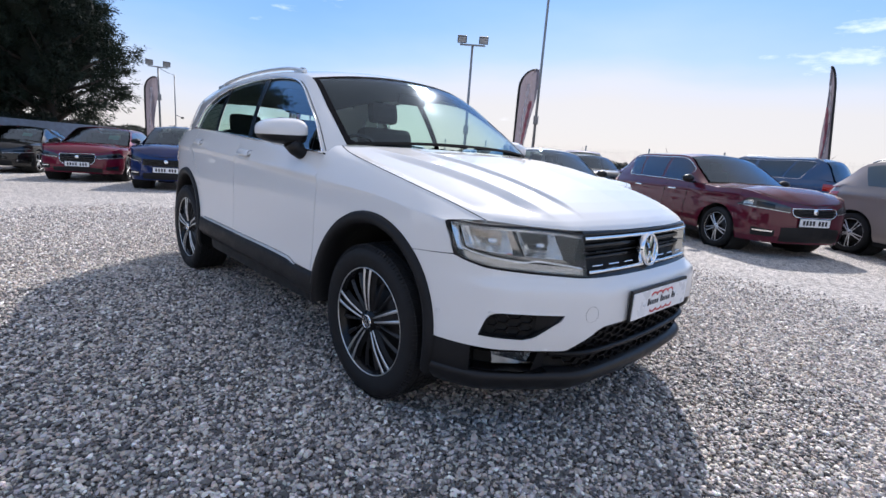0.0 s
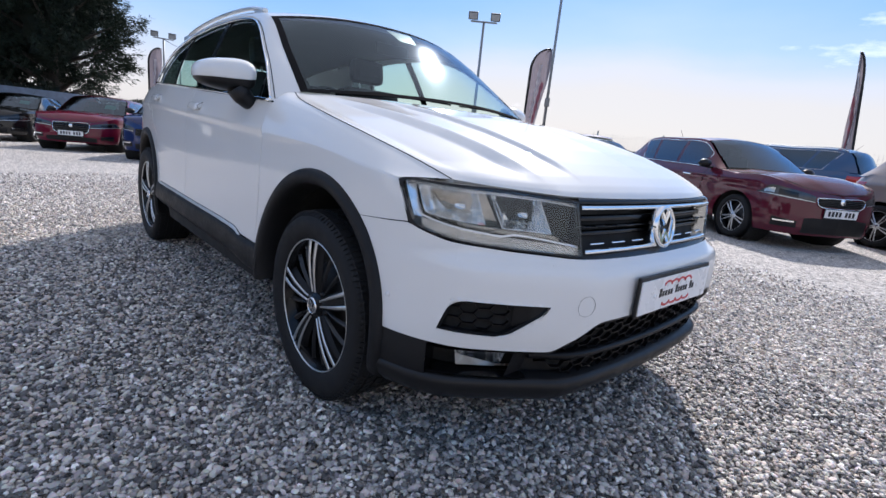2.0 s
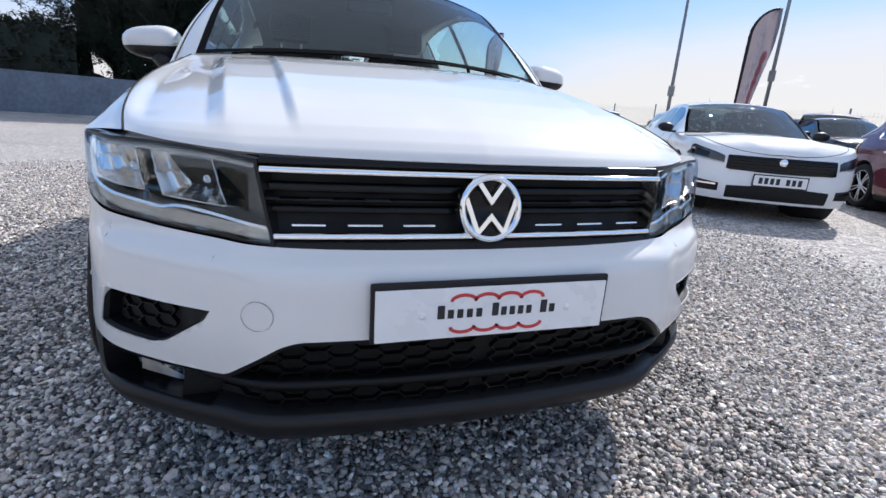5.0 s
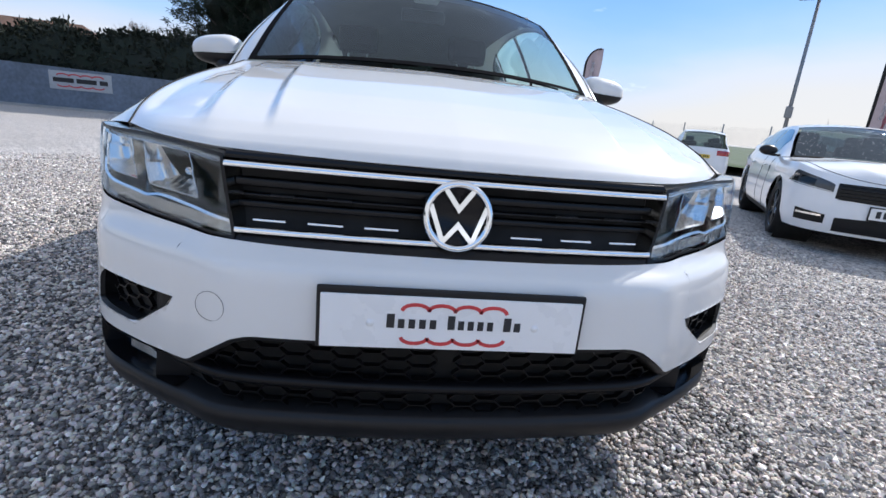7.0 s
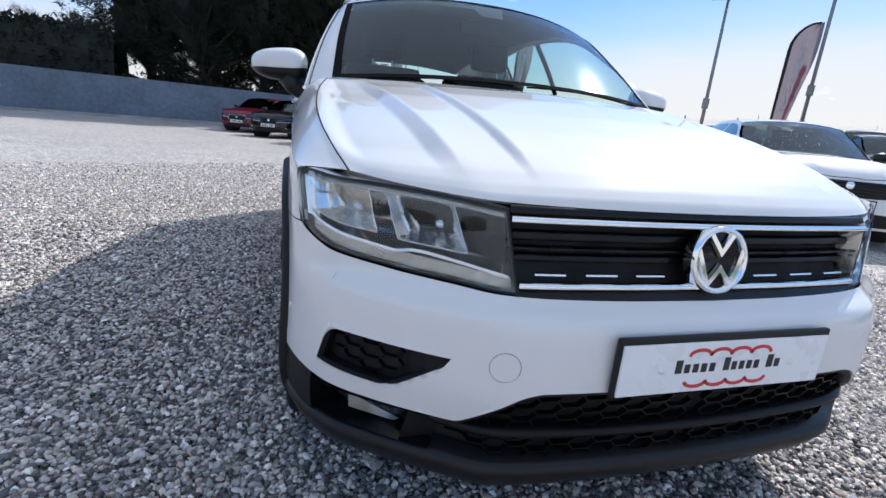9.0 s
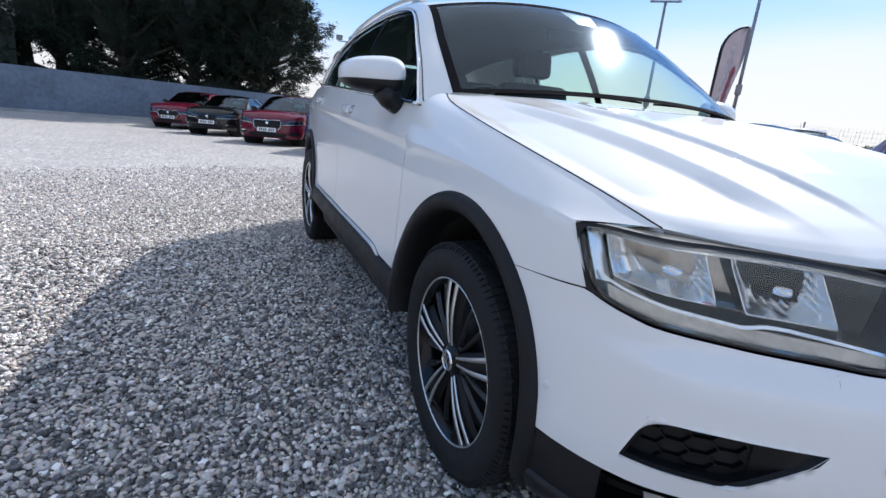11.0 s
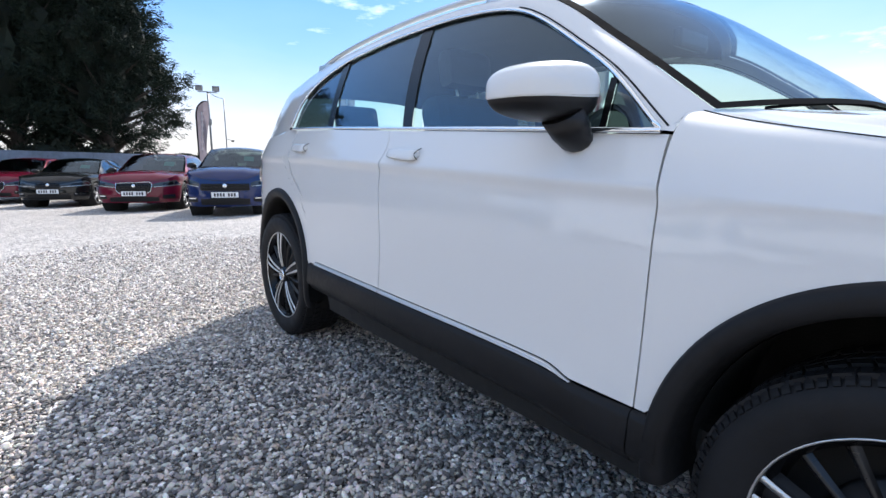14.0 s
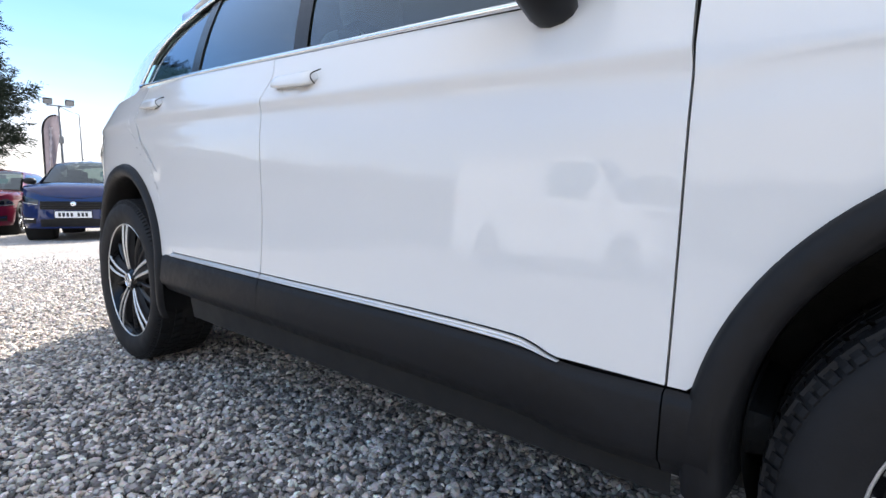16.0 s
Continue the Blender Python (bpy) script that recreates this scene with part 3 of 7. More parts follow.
def stroke(points, width, m, bm, top=0.006):
    """A flat raised stroke along 2D points."""
    pts = [Vector((p[0], p[1])) for p in points]
    rows = []
    for i, p in enumerate(pts):
        d1 = (pts[i] - pts[i - 1]).normalized() if i else (pts[1] - pts[0]).normalized()
        d2 = (pts[i + 1] - pts[i]).normalized() if i < len(pts) - 1 else d1
        nrm = Vector((-d1.y - d2.y, d1.x + d2.x))
        nrm = nrm.normalized() / max(0.55, math.sqrt(max(0.05, (1 + d1.dot(d2)) / 2)))
        rows.append([bm.verts.new(m @ Vector((*(p + nrm * w), h))) for w, h in ((-width / 2, -0.002), (-width / 2 * 0.7, top), (width / 2 * 0.7, top), (width / 2, -0.002))])
    for a, b in zip(rows, rows[1:]):
        for k in range(3):
            bm.faces.new([a[k], b[k], b[k + 1], a[k + 1]])
    return bm


nose_plane = Matrix.Translation((0.838, 0, 0.782)) @ Matrix.Rotation(radians(-9), 4, "Y") @ Matrix(((0, 0, 1, 0), (1, 0, 0, 0), (0, 1, 0, 0), (0, 0, 0, 1)))
bm = bmesh.new()
stroke([(-0.031, 0.057), (0.0, 0.0150), (0.031, 0.057)], 0.0145, nose_plane, bm)
stroke([(-0.058, 0.022), (-0.030, -0.052), (0.0, -0.0170), (0.030, -0.052), (0.058, 0.022)], 0.0145, nose_plane, bm)
part("badge_stroke", bm, CHROME, emblem)

# show plate on the bumper
PLATE_Z = 0.586
plate = part("show_plate", box((0.012, 0.536, 0.128), (0.912, 0, PLATE_Z), bevel=0.005), DARK_PLASTIC, suv, "white show plate in a black holder, dark print and red scallops")
part("plate_face", box((0.006, 0.520, 0.110), (0.920, 0, PLATE_Z - 0.004), bevel=0.0025), PLATE_WHITE, plate)
for y in (-0.165, 0.165):
    part("plate_screw", lathe([(0.0005, 0.004), (0.006, 0.003), (0.008, 0.0)], (0.923, y, PLATE_Z - 0.006), Matrix.Rotation(radians(90), 4, "Y"), 14), PLATE_WHITE, plate)
for y0, count, step in ((-0.134, 5, 0.0208), (-0.014, 5, 0.0196), (0.099, 2, 0.0205)):
    for k in range(count):
        tall = 0.029 if k == 0 else 0.019
        part("dark_bar", box((0.0016, step * (0.62 if k else 0.74), tall), (0.9238, y0 + step * (k + 0.42), PLATE_Z - 0.0145 + tall / 2), None, 0.0005), INK, plate, "plain dark bar where a letter stands")
plate_plane = Matrix(((0, 0, 1, 0.9235), (1, 0, 0, 0), (0, 1, 0, PLATE_Z - 0.004), (0, 0, 0, 1)))
for zc, sgn in ((0.026, 1), (-0.030, -1)):
    for k in range(4):
        bm = bmesh.new()
        c = -0.0775 + k * 0.0517
        stroke([(c + 0.0265 * math.cos(a), zc + sgn * 0.013 * math.sin(a)) for a in np.linspace(0, math.pi, 9)], 0.0088, plate_plane, bm, 0.0012)
        part("scallop", bm, RED_PRINT, plate, "red scallop")
part("tow_cover", lathe([(0.0300, -0.0004), (0.0302, 0.0004), (0.0305, 0.0004), (0.0307, -0.0004)], SS.at(sy(0.476), 0.578, 0.001, -1), Matrix.Rotation(radians(17), 4, "Z").inverted() @ Matrix.Rotation(radians(90), 4, "Y"), 40), DARK_PLASTIC, suv, "round towing eye cover")
for side in (-1, 1):
    part("parking_sensor", lathe([(0.0005, 0.002), (0.007, 0.002), (0.0085, 0.0), (0.0095, 0.001), (0.010, -0.002)], SS.at(sx(0.46), 0.545, 0.001, side), Matrix.Rotation(radians(-side * 78), 4, "X"), 18), WHITE, suv)


# headlamps
hl_top = Curve([(sx(0.452), 0.881), (sx(0.50), 0.888), (sx(0.60), 0.886), (sy(0.68), 0.882), (sy(0.60), 0.876), (sy(0.508), 0.866)])
hl_bot = Curve([(sx(0.503), 0.770), (sx(0.54), 0.755), (sx(0.62), 0.736), (sx(0.735), 0.720), (sy(0.56), 0.710), (sy(0.455), 0.703)])


def lamp_uv(u, v):
    """From the outer to the inner end (u), from the lower to the upper edge (v)."""
    a, b = hl_bot(u), hl_top(u)
    return lerp(a[0], b[0], v), lerp(a[1], b[1], v)


for side in (-1, 1):
    P = on(side)
    L = lambda u, v, off=0.0: P(*lamp_uv(u, v), off)
    lamp = part("headlamp", skin(lamp_uv, lambda s, z, off: P(s, z, -0.085 if off == 0 else -0.004), 30, 10, 0.08), LAMP_DARK, suv, "clear headlamp with twin reflectors and a silver light strip")
    part("lamp_lens", patch(lambda u, v: L(lerp(0.012, 0.988, u), lerp(0.03, 0.97, v), 0.002 * math.sin(math.pi * u)), 40, 14), LAMP_GLASS, lamp)
    bm = bmesh.new()
    for k in range(2):
        patch(lambda u, v: L(u, (0.0 if k == 0 else 1.0) + (0.03 if k == 0 else -0.05) * v, -0.003), 40, 1, bm)
        patch(lambda u, v: L((0.0 if k == 0 else 1.0) + (0.022 if k == 0 else -0.016) * v, u, -0.003), 12, 1, bm)
    part("lamp_seal", bm, DARK_PLASTIC, lamp)
    part("indicator", patch(lambda u, v: L(lerp(0.08, 0.97, u), lerp(0.04, 0.22 - 0.05 * u, v), -0.014 - 0.0010 * abs(math.sin(80 * math.pi * u))), 400, 3), RIBBED, lamp, "ribbed clear indicator strip")
    strip = Curve([(0.060, 0.34), (0.09, 0.28), (0.14, 0.25), (0.30, 0.22), (0.53, 0.185), (0.60, 0.24), (0.66, 0.245), (0.80, 0.21), (0.97, 0.17)], straight=True)
    bm = patch(lambda u, v: L(strip(u)[0], strip(u)[1] + 0.030 * v, -0.008 - 0.004 * v), 60, 2)
    part("light_strip", bm, LAMP_CHROME, lamp, "silver daytime light strip")
    bm = patch(lambda u, v: L(lerp(0.03, 0.97, u), lerp(0.885, 0.928, v), -0.008 - 0.006 * v), 40, 2)
    part("upper_strip", bm, LAMP_CHROME, lamp, "bright chrome strip under the lamp's upper edge")
    part("inner_bezel", patch(lambda u, v: L(lerp(0.84 - 0.05 * v, 0.985, u), lerp(0.27, 0.88, v), -0.046 + 0.026 * v), 8, 6), LAMP_BLACK, lamp, "dark chrome inner bezel")
    part("middle_bezel", patch(lambda u, v: L(lerp(0.05, 0.50 + 0.05 * (1 - v), u), lerp(0.26, 0.90, v), -0.075 + 0.030 * v), 16, 6), LAMP_DARK, lamp, "grey chrome lamp bezel")
    part("inner_bezel", patch(lambda u, v: L(lerp(0.50 + 0.05 * (1 - v), 0.86, u), lerp(0.26, 0.90, v), -0.075 + 0.030 * v), 12, 6), LAMP_BLACK, lamp, "dark chrome inner bezel")
    part("outer_strip", patch(lambda u, v: L(lerp(0.026, 0.062, u) + 0.012 * (1 - v), lerp(0.20, 0.95, v), -0.010 - 0.02 * u), 4, 10), LAMP_CHROME, lamp, "silver strip at the outer end")
    for (cu, cv), ru, rv in (((0.0, 1.0), 0.085, 0.36), ((0.0, 0.0), 0.10, 0.45), ((1.0, 0.0), 0.03, 0.16)):
        bm = bmesh.new()
        du, dv = (1 if cu == 0 else -1), (1 if cv == 0 else -1)
        patch(lambda u, v: L(lerp(cu, cu + du * ru * (1 - math.cos(u * math.pi / 2)), v), lerp(cv, cv + dv * rv * (1 - math.sin(u * math.pi / 2)), v), 0.004), 10, 3, bm)
        part("lamp_corner", bm, DARK_PLASTIC, lamp)
    for ua, ub, va, vb in ((0.10, 0.455, 0.36, 0.88), (0.535, 0.80, 0.34, 0.88)):
        def cup(u, v):
            d = max(abs(2 * u - 1), abs(2 * v - 1))
            deep = -0.016 - 0.058 * (1 - d ** 2.4) - 0.009 * abs(math.sin((7 + 5 * v) * math.pi * u)) * (1 - d ** 4) - 0.004 * (v > 0.55)
            return L(lerp(ua, ub, u) + 0.02 * (0.5 - v), lerp(va, vb, v), deep)
        bowl = part("reflector_bowl", patch(cup, 96, 14, None, False), REFLECTOR, lamp, "faceted chrome reflector")
        um, vm = (ua + ub) / 2 + 0.03, lerp(va, vb, 0.45)
        part("bulb", lathe([(0.0005, 0.020), (0.007, 0.017), (0.010, 0.008), (0.012, -0.012)], L(um, vm, -0.060), Matrix.Rotation(radians(90), 4, "Y"), 16), CHROME, bowl)
        ring = [(0, 0), (1, 0), (1, 1), (0, 1), (0, 0)]
        line = [cup(lerp(a[0], b[0], k / 8), lerp(a[1], b[1], k / 8)) for a, b in zip(ring, ring[1:]) for k in range(8)]
        part("bowl_edge", tube(line + line[:1], 0.0014, 5), LAMP_CHROME, bowl, "bright reflector rim")
    part("lamp_sticker", patch(lambda u, v: L(lerp(0.42, 0.46, u), lerp(0.345, 0.375, v), -0.018), 2, 1), AMBER, lamp)


# bonnet
BON_U = [0.0, 0.2, 0.4, 0.6, 0.75, 0.86, 0.93, 0.97, 0.99, 1.0]
BON_Z = [1.138, 1.124, 1.096, 1.052, 1.010, 0.970, 0.938, 0.912, 0.893, 0.876]
bon_lead = Curve([(0.812, 0.0, 0.874, 0.0), (0.800, 0.25, 0.874, 0.33), (0.768, 0.46, 0.876, 0.62), (0.745, 0.53, 0.879, 0.72), (0.66, 0.65, 0.886, 0.87), (0.55, 0.747, 0.894, 1.0)])


def ridge(d, out):
    """A pressed crease: steep on its outer side, sinking softly on the inner one."""
    return max(0.0, 1 - d / out) if d > 0 else 0.40 + 0.60 * math.exp(d / 0.07)


def bonnet_half(u, a):
    """One half of the bonnet: u from the screen to the nose, a from the middle to the seam; all four edges lie on their lines."""
    e = seam(1 - u)
    ends = (seam(1.0), seam(0.0))
    rear = np.array([lerp(-0.235, ends[0][0], a**2.0), ends[0][1] * a])
    lead = np.array([bon_lead.of(a, 3, 0), bon_lead.of(a, 3, 1)])
    mid = np.array([lerp(-0.235, 0.812, u), 0.0])
    xy = lerp(rear, lead, u) + lerp(mid, e[:2], a) - lerp(lerp(np.array([-0.235, 0.0]), ends[0][:2], a), lerp(np.array([0.812, 0.0]), np.array([0.55, 0.747]), a), u)
    s = a**2.4
    zc = float(np.interp(u, BON_U, BON_Z))
    z = lerp(zc, e[2], s)
    z += u**8 * (bon_lead.of(a, 3, 2) - lerp(0.876, 0.894, s))
    # two pressed creases that run out before the nose
    y = float(xy[1])
    fade = smoothstep(0.975, 0.82, u) * smoothstep(1.0, 0.92, a) * smoothstep(-0.04, 0.30, u)
    c1, c2 = lerp(0.635, 0.528, u**0.9), lerp(0.46, 0.385, u**1.1)
    z += fade * (0.019 * (ridge(y - c1, 0.040) - 0.5) + 0.014 * (ridge(y - c2, 0.020) - 0.5)) * smoothstep(0.0, 0.25, y + 0.1)
    return Vector((float(xy[0]), y, z))


def bonnet_pt(u, v):
    p = bonnet_half(u, abs(v))
    return Vector((p.x, p.y - 0.003 * abs(v) if v >= 0 else -p.y - 0.003 * v, p.z))


bow_u = [1 - (1 - k / 90) ** 1.35 for k in range(91)]
bm = patch(lambda u, v: bonnet_pt(bow_u[round(u * 90)], 2 * v - 1), 90, 280)
patch(lambda u, v: bonnet_pt(1.0, 2 * u - 1) + Vector((-0.03 * v, 0, -0.014 * v)), 60, 1, bm, False)
patch(lambda u, v: bonnet_pt(u, -1) + Vector((0, 0.004, -0.02 * v)), 40, 1, bm, False)
patch(lambda u, v: bonnet_pt(u, 1) + Vector((0, -0.004, -0.02 * v)), 40, 1, bm, False)
bonnet = part("bonnet", bm, WHITE, suv, "white bonnet with two pressed creases on each half")
# shut lines along both sides of the bonnet
for side in (-1, 1):
    part("bonnet_seam", tube([Vector((p[0], side * p[1], p[2] + 0.0005)) for p in (seam(k / 60) for k in range(61))], 0.0017, 6), DEEP, suv)
# dark gap between bonnet, lamps and grille, and the cowl behind it
bm = bmesh.new()
for side in (-1, 1):
    P = on(side)
    patch(lambda u, v: Vector((bon_lead.of(u, 3, 0) - 0.012 - 0.03 * v, side * bon_lead.of(u, 3, 1) * 0.995, bon_lead.of(u, 3, 2) - 0.006 - 0.016 * v)), 30, 1, bm)
part("bonnet_gap", bm, DARK_PLASTIC, suv)
part("cowl", patch(lambda u, v: Vector((lerp(-0.46, -0.25, 1 - (2 * u - 1) ** 2) + 0.10 * v - 0.06, (2 * u - 1) * 0.74, 1.105 + 0.03 * (1 - (2 * u - 1) ** 2) - 0.015 * v)), 24, 3), SOFT_BLACK, suv, "black scuttle panel")


# wings, doors and rear quarters
for side in (-1, 1):
    P, X = on(side), on_x(side)

    def wing_low(u, v):
        xb, xt = lerp(0.505, -0.4665, u), lerp(0.447, -0.4665, u)
        if xb > 0.289:
            zb = lerp(0.749, 0.768, (xb - 0.289) / 0.216)
        else:
            zb = max(0.487, arch_z(xb, FRONT_ARCH))
        return lerp(xb, xt, v), lerp(zb, shoulder.of(xt), v)

    bm = skin(wing_low, X, 80, 12)

    def wing_up(u, v):
        xt = lerp(0.447, -0.4665, u)
        a = X(xt, shoulder.of(xt))
        c = seam(u)
        c = Vector((c[0], side * c[1], c[2]))
        k = smoothstep(0.70, 1.0, u)
        b = Vector((lerp(a.x, c.x, 0.35), lerp(a.y, c.y, lerp(0.34, 0.25, k)), lerp(a.z, c.z, lerp(0.72, 0.88, k))))
        return a * (1 - v) ** 2 + b * 2 * v * (1 - v) + c * v * v

    patch(wing_up, 80, 14, bm)
    patch(lambda u, v: wing_up(u, 1.0) + Vector((0, -side * 0.004 * v, -0.02 * v)), 60, 1, bm, False)
    patch(lambda u, v: wing_up(1.0, u) + Vector((0.002, -side * 0.015 * v, 0)), 12, 1, bm, False)
    bmesh.ops.remove_doubles(bm, verts=bm.verts, dist=0.0005)
    part("front_wing", bm, WHITE, suv, "white front wing")

    line = [P(lerp(sx(0.503), sx(0.291), k / 16), lerp(0.767, 0.7485, k / 16), 0.0004) for k in range(17)]
    part("bumper_gap", tube(line, 0.0009, 5), DEEP, suv)

    fd = lambda u, v: (lerp(lerp(-0.4705, -0.480, smoothstep(0.75, 1, v)), gap_b.of(lerp(0.49, 1.11, v)) + 0.002, u), lerp(lerp(0.487, 0.510, u), belt.of(lerp(-0.49, -1.56, u)), v))
    door = part("front_door", skin(fd, X, 60, 60), WHITE, suv, "white front door")
    rd = lambda u, v: (lerp(gap_b.of(lerp(0.49, 1.11, v)) - 0.002, gap_c.of(lerp(0.5, 1.15, v)) + 0.002, u), lerp(lerp(0.510, 0.515, u), belt.of(lerp(-1.57, -2.52, u)), v))
    door2 = part("rear_door", skin(rd, X, 50, 60), WHITE, suv, "white rear door")

    def quarter(u, v):
        x0 = gap_c.of(lerp(0.5, 1.165, v)) - 0.002
        xb = lerp(-2.135, -3.57, u)
        zb = arch_z(xb, REAR_ARCH) if abs(xb - REAR_ARCH) < ARCH_R else 0.50
        zb = max(zb, 0.50)
        x = lerp(x0, -3.57, u)
        x = lerp(xb, x, smoothstep(0, 0.6, v))
        return x, lerp(zb, lerp(1.165, 1.12, u), v)

    bm = skin(quarter, X, 70, 24)
    part("rear_quarter", bm, WHITE, suv, "white rear quarter")
    for d, xa, xb, zc in ((door, -1.315, -1.505, 1.034), (door2, -2.262, -2.452, 1.070)):
        def grip(u, v):
            a = v * math.tau
            k = max(0.0, 1 - abs(2 * u - 1) ** 7) ** 0.5
            sq = lambda w: math.copysign(abs(w) ** 0.6, w)
            x = lerp(xa, xb, u)
            return X(x, zc + 0.010 * u + lerp(0.021, 0.016, u) * k * sq(math.sin(a)) - 0.004, 0.014 * k + 0.013 * k * sq(math.cos(a)))
        h = part("door_handle", patch(grip, 24, 14), WHITE, d, "body-coloured door handle")
        bm = bmesh.new()
        patch(lambda u, v: X(lerp(xa - 0.035, xb + 0.045, u), zc - 0.006 - 0.036 * math.sin(math.pi * u) ** 0.5 * v, 0.0015 + 0.002 * math.sin(math.pi * v)), 16, 5, bm)
        part("handle_bowl", bm, WHITE, d)
        bm = bmesh.new()
        ends = [X(xa - 0.001 - 0.001 * math.sin(math.pi * k / 8), zc - 0.018 + 0.038 * k / 8, 0.004 + 0.02 * math.sin(math.pi * k / 8)) for k in range(9)]
        tube(ends, 0.0016, 6, bm)
        part("handle_gap", bm, DEEP, h)

    # black trim along the sill, with a thin chrome line
    SILL = [(0.0, 0.001), (-0.004, 0.012), (-0.02, 0.015), (-0.088, 0.018), (-0.104, 0.012), (-0.112, 0.001), (-0.128, -0.008), (-0.152, -0.05), (-0.168, -0.15)]
    sill_top = Curve([(-0.415, 0.484), (-0.627, 0.485), (-0.70, 0.497), (-1.53, 0.510), (-2.14, 0.516)])
    for xa, xb in ((-0.405, -0.468), (-0.4705, -1.533), (-1.5365, -2.19)):
        bm = patch(lambda u, v: X(lerp(xa, xb, u), sill_top.of(lerp(xa, xb, u)) + SILL[round(v * 8)][0], SILL[round(v * 8)][1]), 30, 8)
        part("sill_trim", bm, BLACK_PLASTIC, suv, "grained black sill trim")
    for xa, xb in ((-0.632, -1.531), (-1.538, -2.125)):
        tall = lambda x: 0.011 * smoothstep(-0.632, -0.72, x)
        rows_ = [(1.0, 0.001), (0.94, 0.008), (0.55, 0.011), (0.5, 0.009), (0.45, 0.011), (0.08, 0.013), (0.0, 0.010)]
        bm = patch(lambda u, v: X(lerp(xa, xb, u), sill_top.of(lerp(xa, xb, u)) + 0.001 + tall(lerp(xa, xb, u)) * rows_[round(v * 6)][0], rows_[round(v * 6)][1]), 40, 6)
        strip_ob = part("sill_chrome", bm, SATIN, suv, "flat chrome sill strip")
        line = [X(lerp(xa, xb, k / 40), sill_top.of(lerp(xa, xb, k / 40)) + 0.0025 + tall(lerp(xa, xb, k / 40)), 0.001) for k in range(41)]
        part("sill_gap", tube(line, 0.0013, 5), DEEP, strip_ob)

    # wheel arch trim and liners
    for cx in (FRONT_ARCH, REAR_ARCH):
        lo_a, hi_a = (math.atan2(0.26 - ARCH_Z, 0.445), math.pi + 0.15)

        ARCHSEC = [(0.004, 0.000), (0.000, 0.010), (-0.006, 0.016), (-0.028, 0.016), (-0.043, 0.010), (-0.050, -0.002), (-0.054, -0.03), (-0.058, -0.10)]

        def trim(u, v):
            a = lerp(lo_a, hi_a, u)
            dr, off = ARCHSEC[round(v * 7)]
            r = ARCH_R + dr
            x, z = cx + r * math.cos(a), ARCH_Z + r * math.sin(a)
            return X(x, max(z, 0.24), off)
        part("arch_trim", patch(trim, 60, 7), BLACK_PLASTIC, suv, "grained black wheel arch trim")

        def liner(u, v):
            a = lerp(-0.45, math.pi + 0.45, u)
            r = ARCH_R - 0.060
            x, z = cx + r * math.cos(a), ARCH_Z + r * math.sin(a)
            y = lerp(abs(X(x, max(z, 0.30), -0.09).y), 0.50, v)
            return Vector((x, side * y, z))
        part("wheel_liner", patch(liner, 40, 4), LINER, suv)
        part("wheel_well", patch(lambda u, v: Vector((cx + (u - 0.5) * 0.86, side * 0.505, 0.16 + 0.70 * v)), 6, 6), LINER, suv)

# added black shell under the panels: the shade in the gaps is put into its colour
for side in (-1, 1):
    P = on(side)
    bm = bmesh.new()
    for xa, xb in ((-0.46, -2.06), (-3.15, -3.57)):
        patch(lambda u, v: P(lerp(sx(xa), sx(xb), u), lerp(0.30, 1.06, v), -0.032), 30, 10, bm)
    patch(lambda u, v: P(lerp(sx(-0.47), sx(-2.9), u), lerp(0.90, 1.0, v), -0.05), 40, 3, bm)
    part("gap_shade_panel", bm, DEEP, suv)
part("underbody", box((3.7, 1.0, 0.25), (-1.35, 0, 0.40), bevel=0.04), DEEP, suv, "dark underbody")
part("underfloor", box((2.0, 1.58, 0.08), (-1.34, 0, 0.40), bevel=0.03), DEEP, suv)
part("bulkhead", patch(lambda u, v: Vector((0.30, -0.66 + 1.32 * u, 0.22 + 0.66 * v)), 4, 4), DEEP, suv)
bm = bmesh.new()
for side in (-1, 1):
    patch(lambda u, v: SS.at(lerp(sx(-3.2), SS.length, u), lerp(0.28, 1.10, v), 0.0, side), 20, 10, bm)
part("tailgate", bm, WHITE, suv, "white tailgate")
for side in (-1, 1):
    part("tail_lamp", patch(lambda u, v: SS.at(lerp(sx(-3.22), sx(-3.47), u), lerp(0.86, 0.99, v), 0.012 * math.sin(math.pi * v) ** 0.5, side), 14, 6), TAIL_RED, suv, "red tail lamp")


# greenhouse: windscreen, roof, side windows
edge = Curve([(-0.435, 0.738, 1.125), (-0.70, 0.700, 1.315), (-0.99, 0.645, 1.495), (-1.25, 0.628, 1.545), (-1.7, 0.622, 1.562), (-2.15, 0.615, 1.548), (-2.6, 0.605, 1.515),
              (-3.0, 0.592, 1.458), (-3.19, 0.60, 1.398), (-3.41, 0.66, 1.12)])
T_SCREEN = float(np.interp(0.99, -edge.p[:, 0], edge.s)) / edge.length
T_ROOF = float(np.interp(3.15, -edge.p[:, 0], edge.s)) / edge.length


def upper(t, v, off=0.0):
    """Across the screen and the roof: t from the scuttle to the tail, v from -1 to 1."""
    e = edge(t)
    bow = np.interp(t, [0, T_SCREEN, T_SCREEN + 0.10, T_ROOF, 1], [0.17, 0.14, 0.05, -0.08, -0.10])
    crown = np.interp(t, [0, T_SCREEN, T_SCREEN + 0.1, T_ROOF, 1], [0.035, 0.060, 0.062, 0.05, 0.0])
    k = 1 - abs(v) ** 2.2
    return Vector((e[0] + bow * k, e[1] * v, e[2] + crown * k + off))


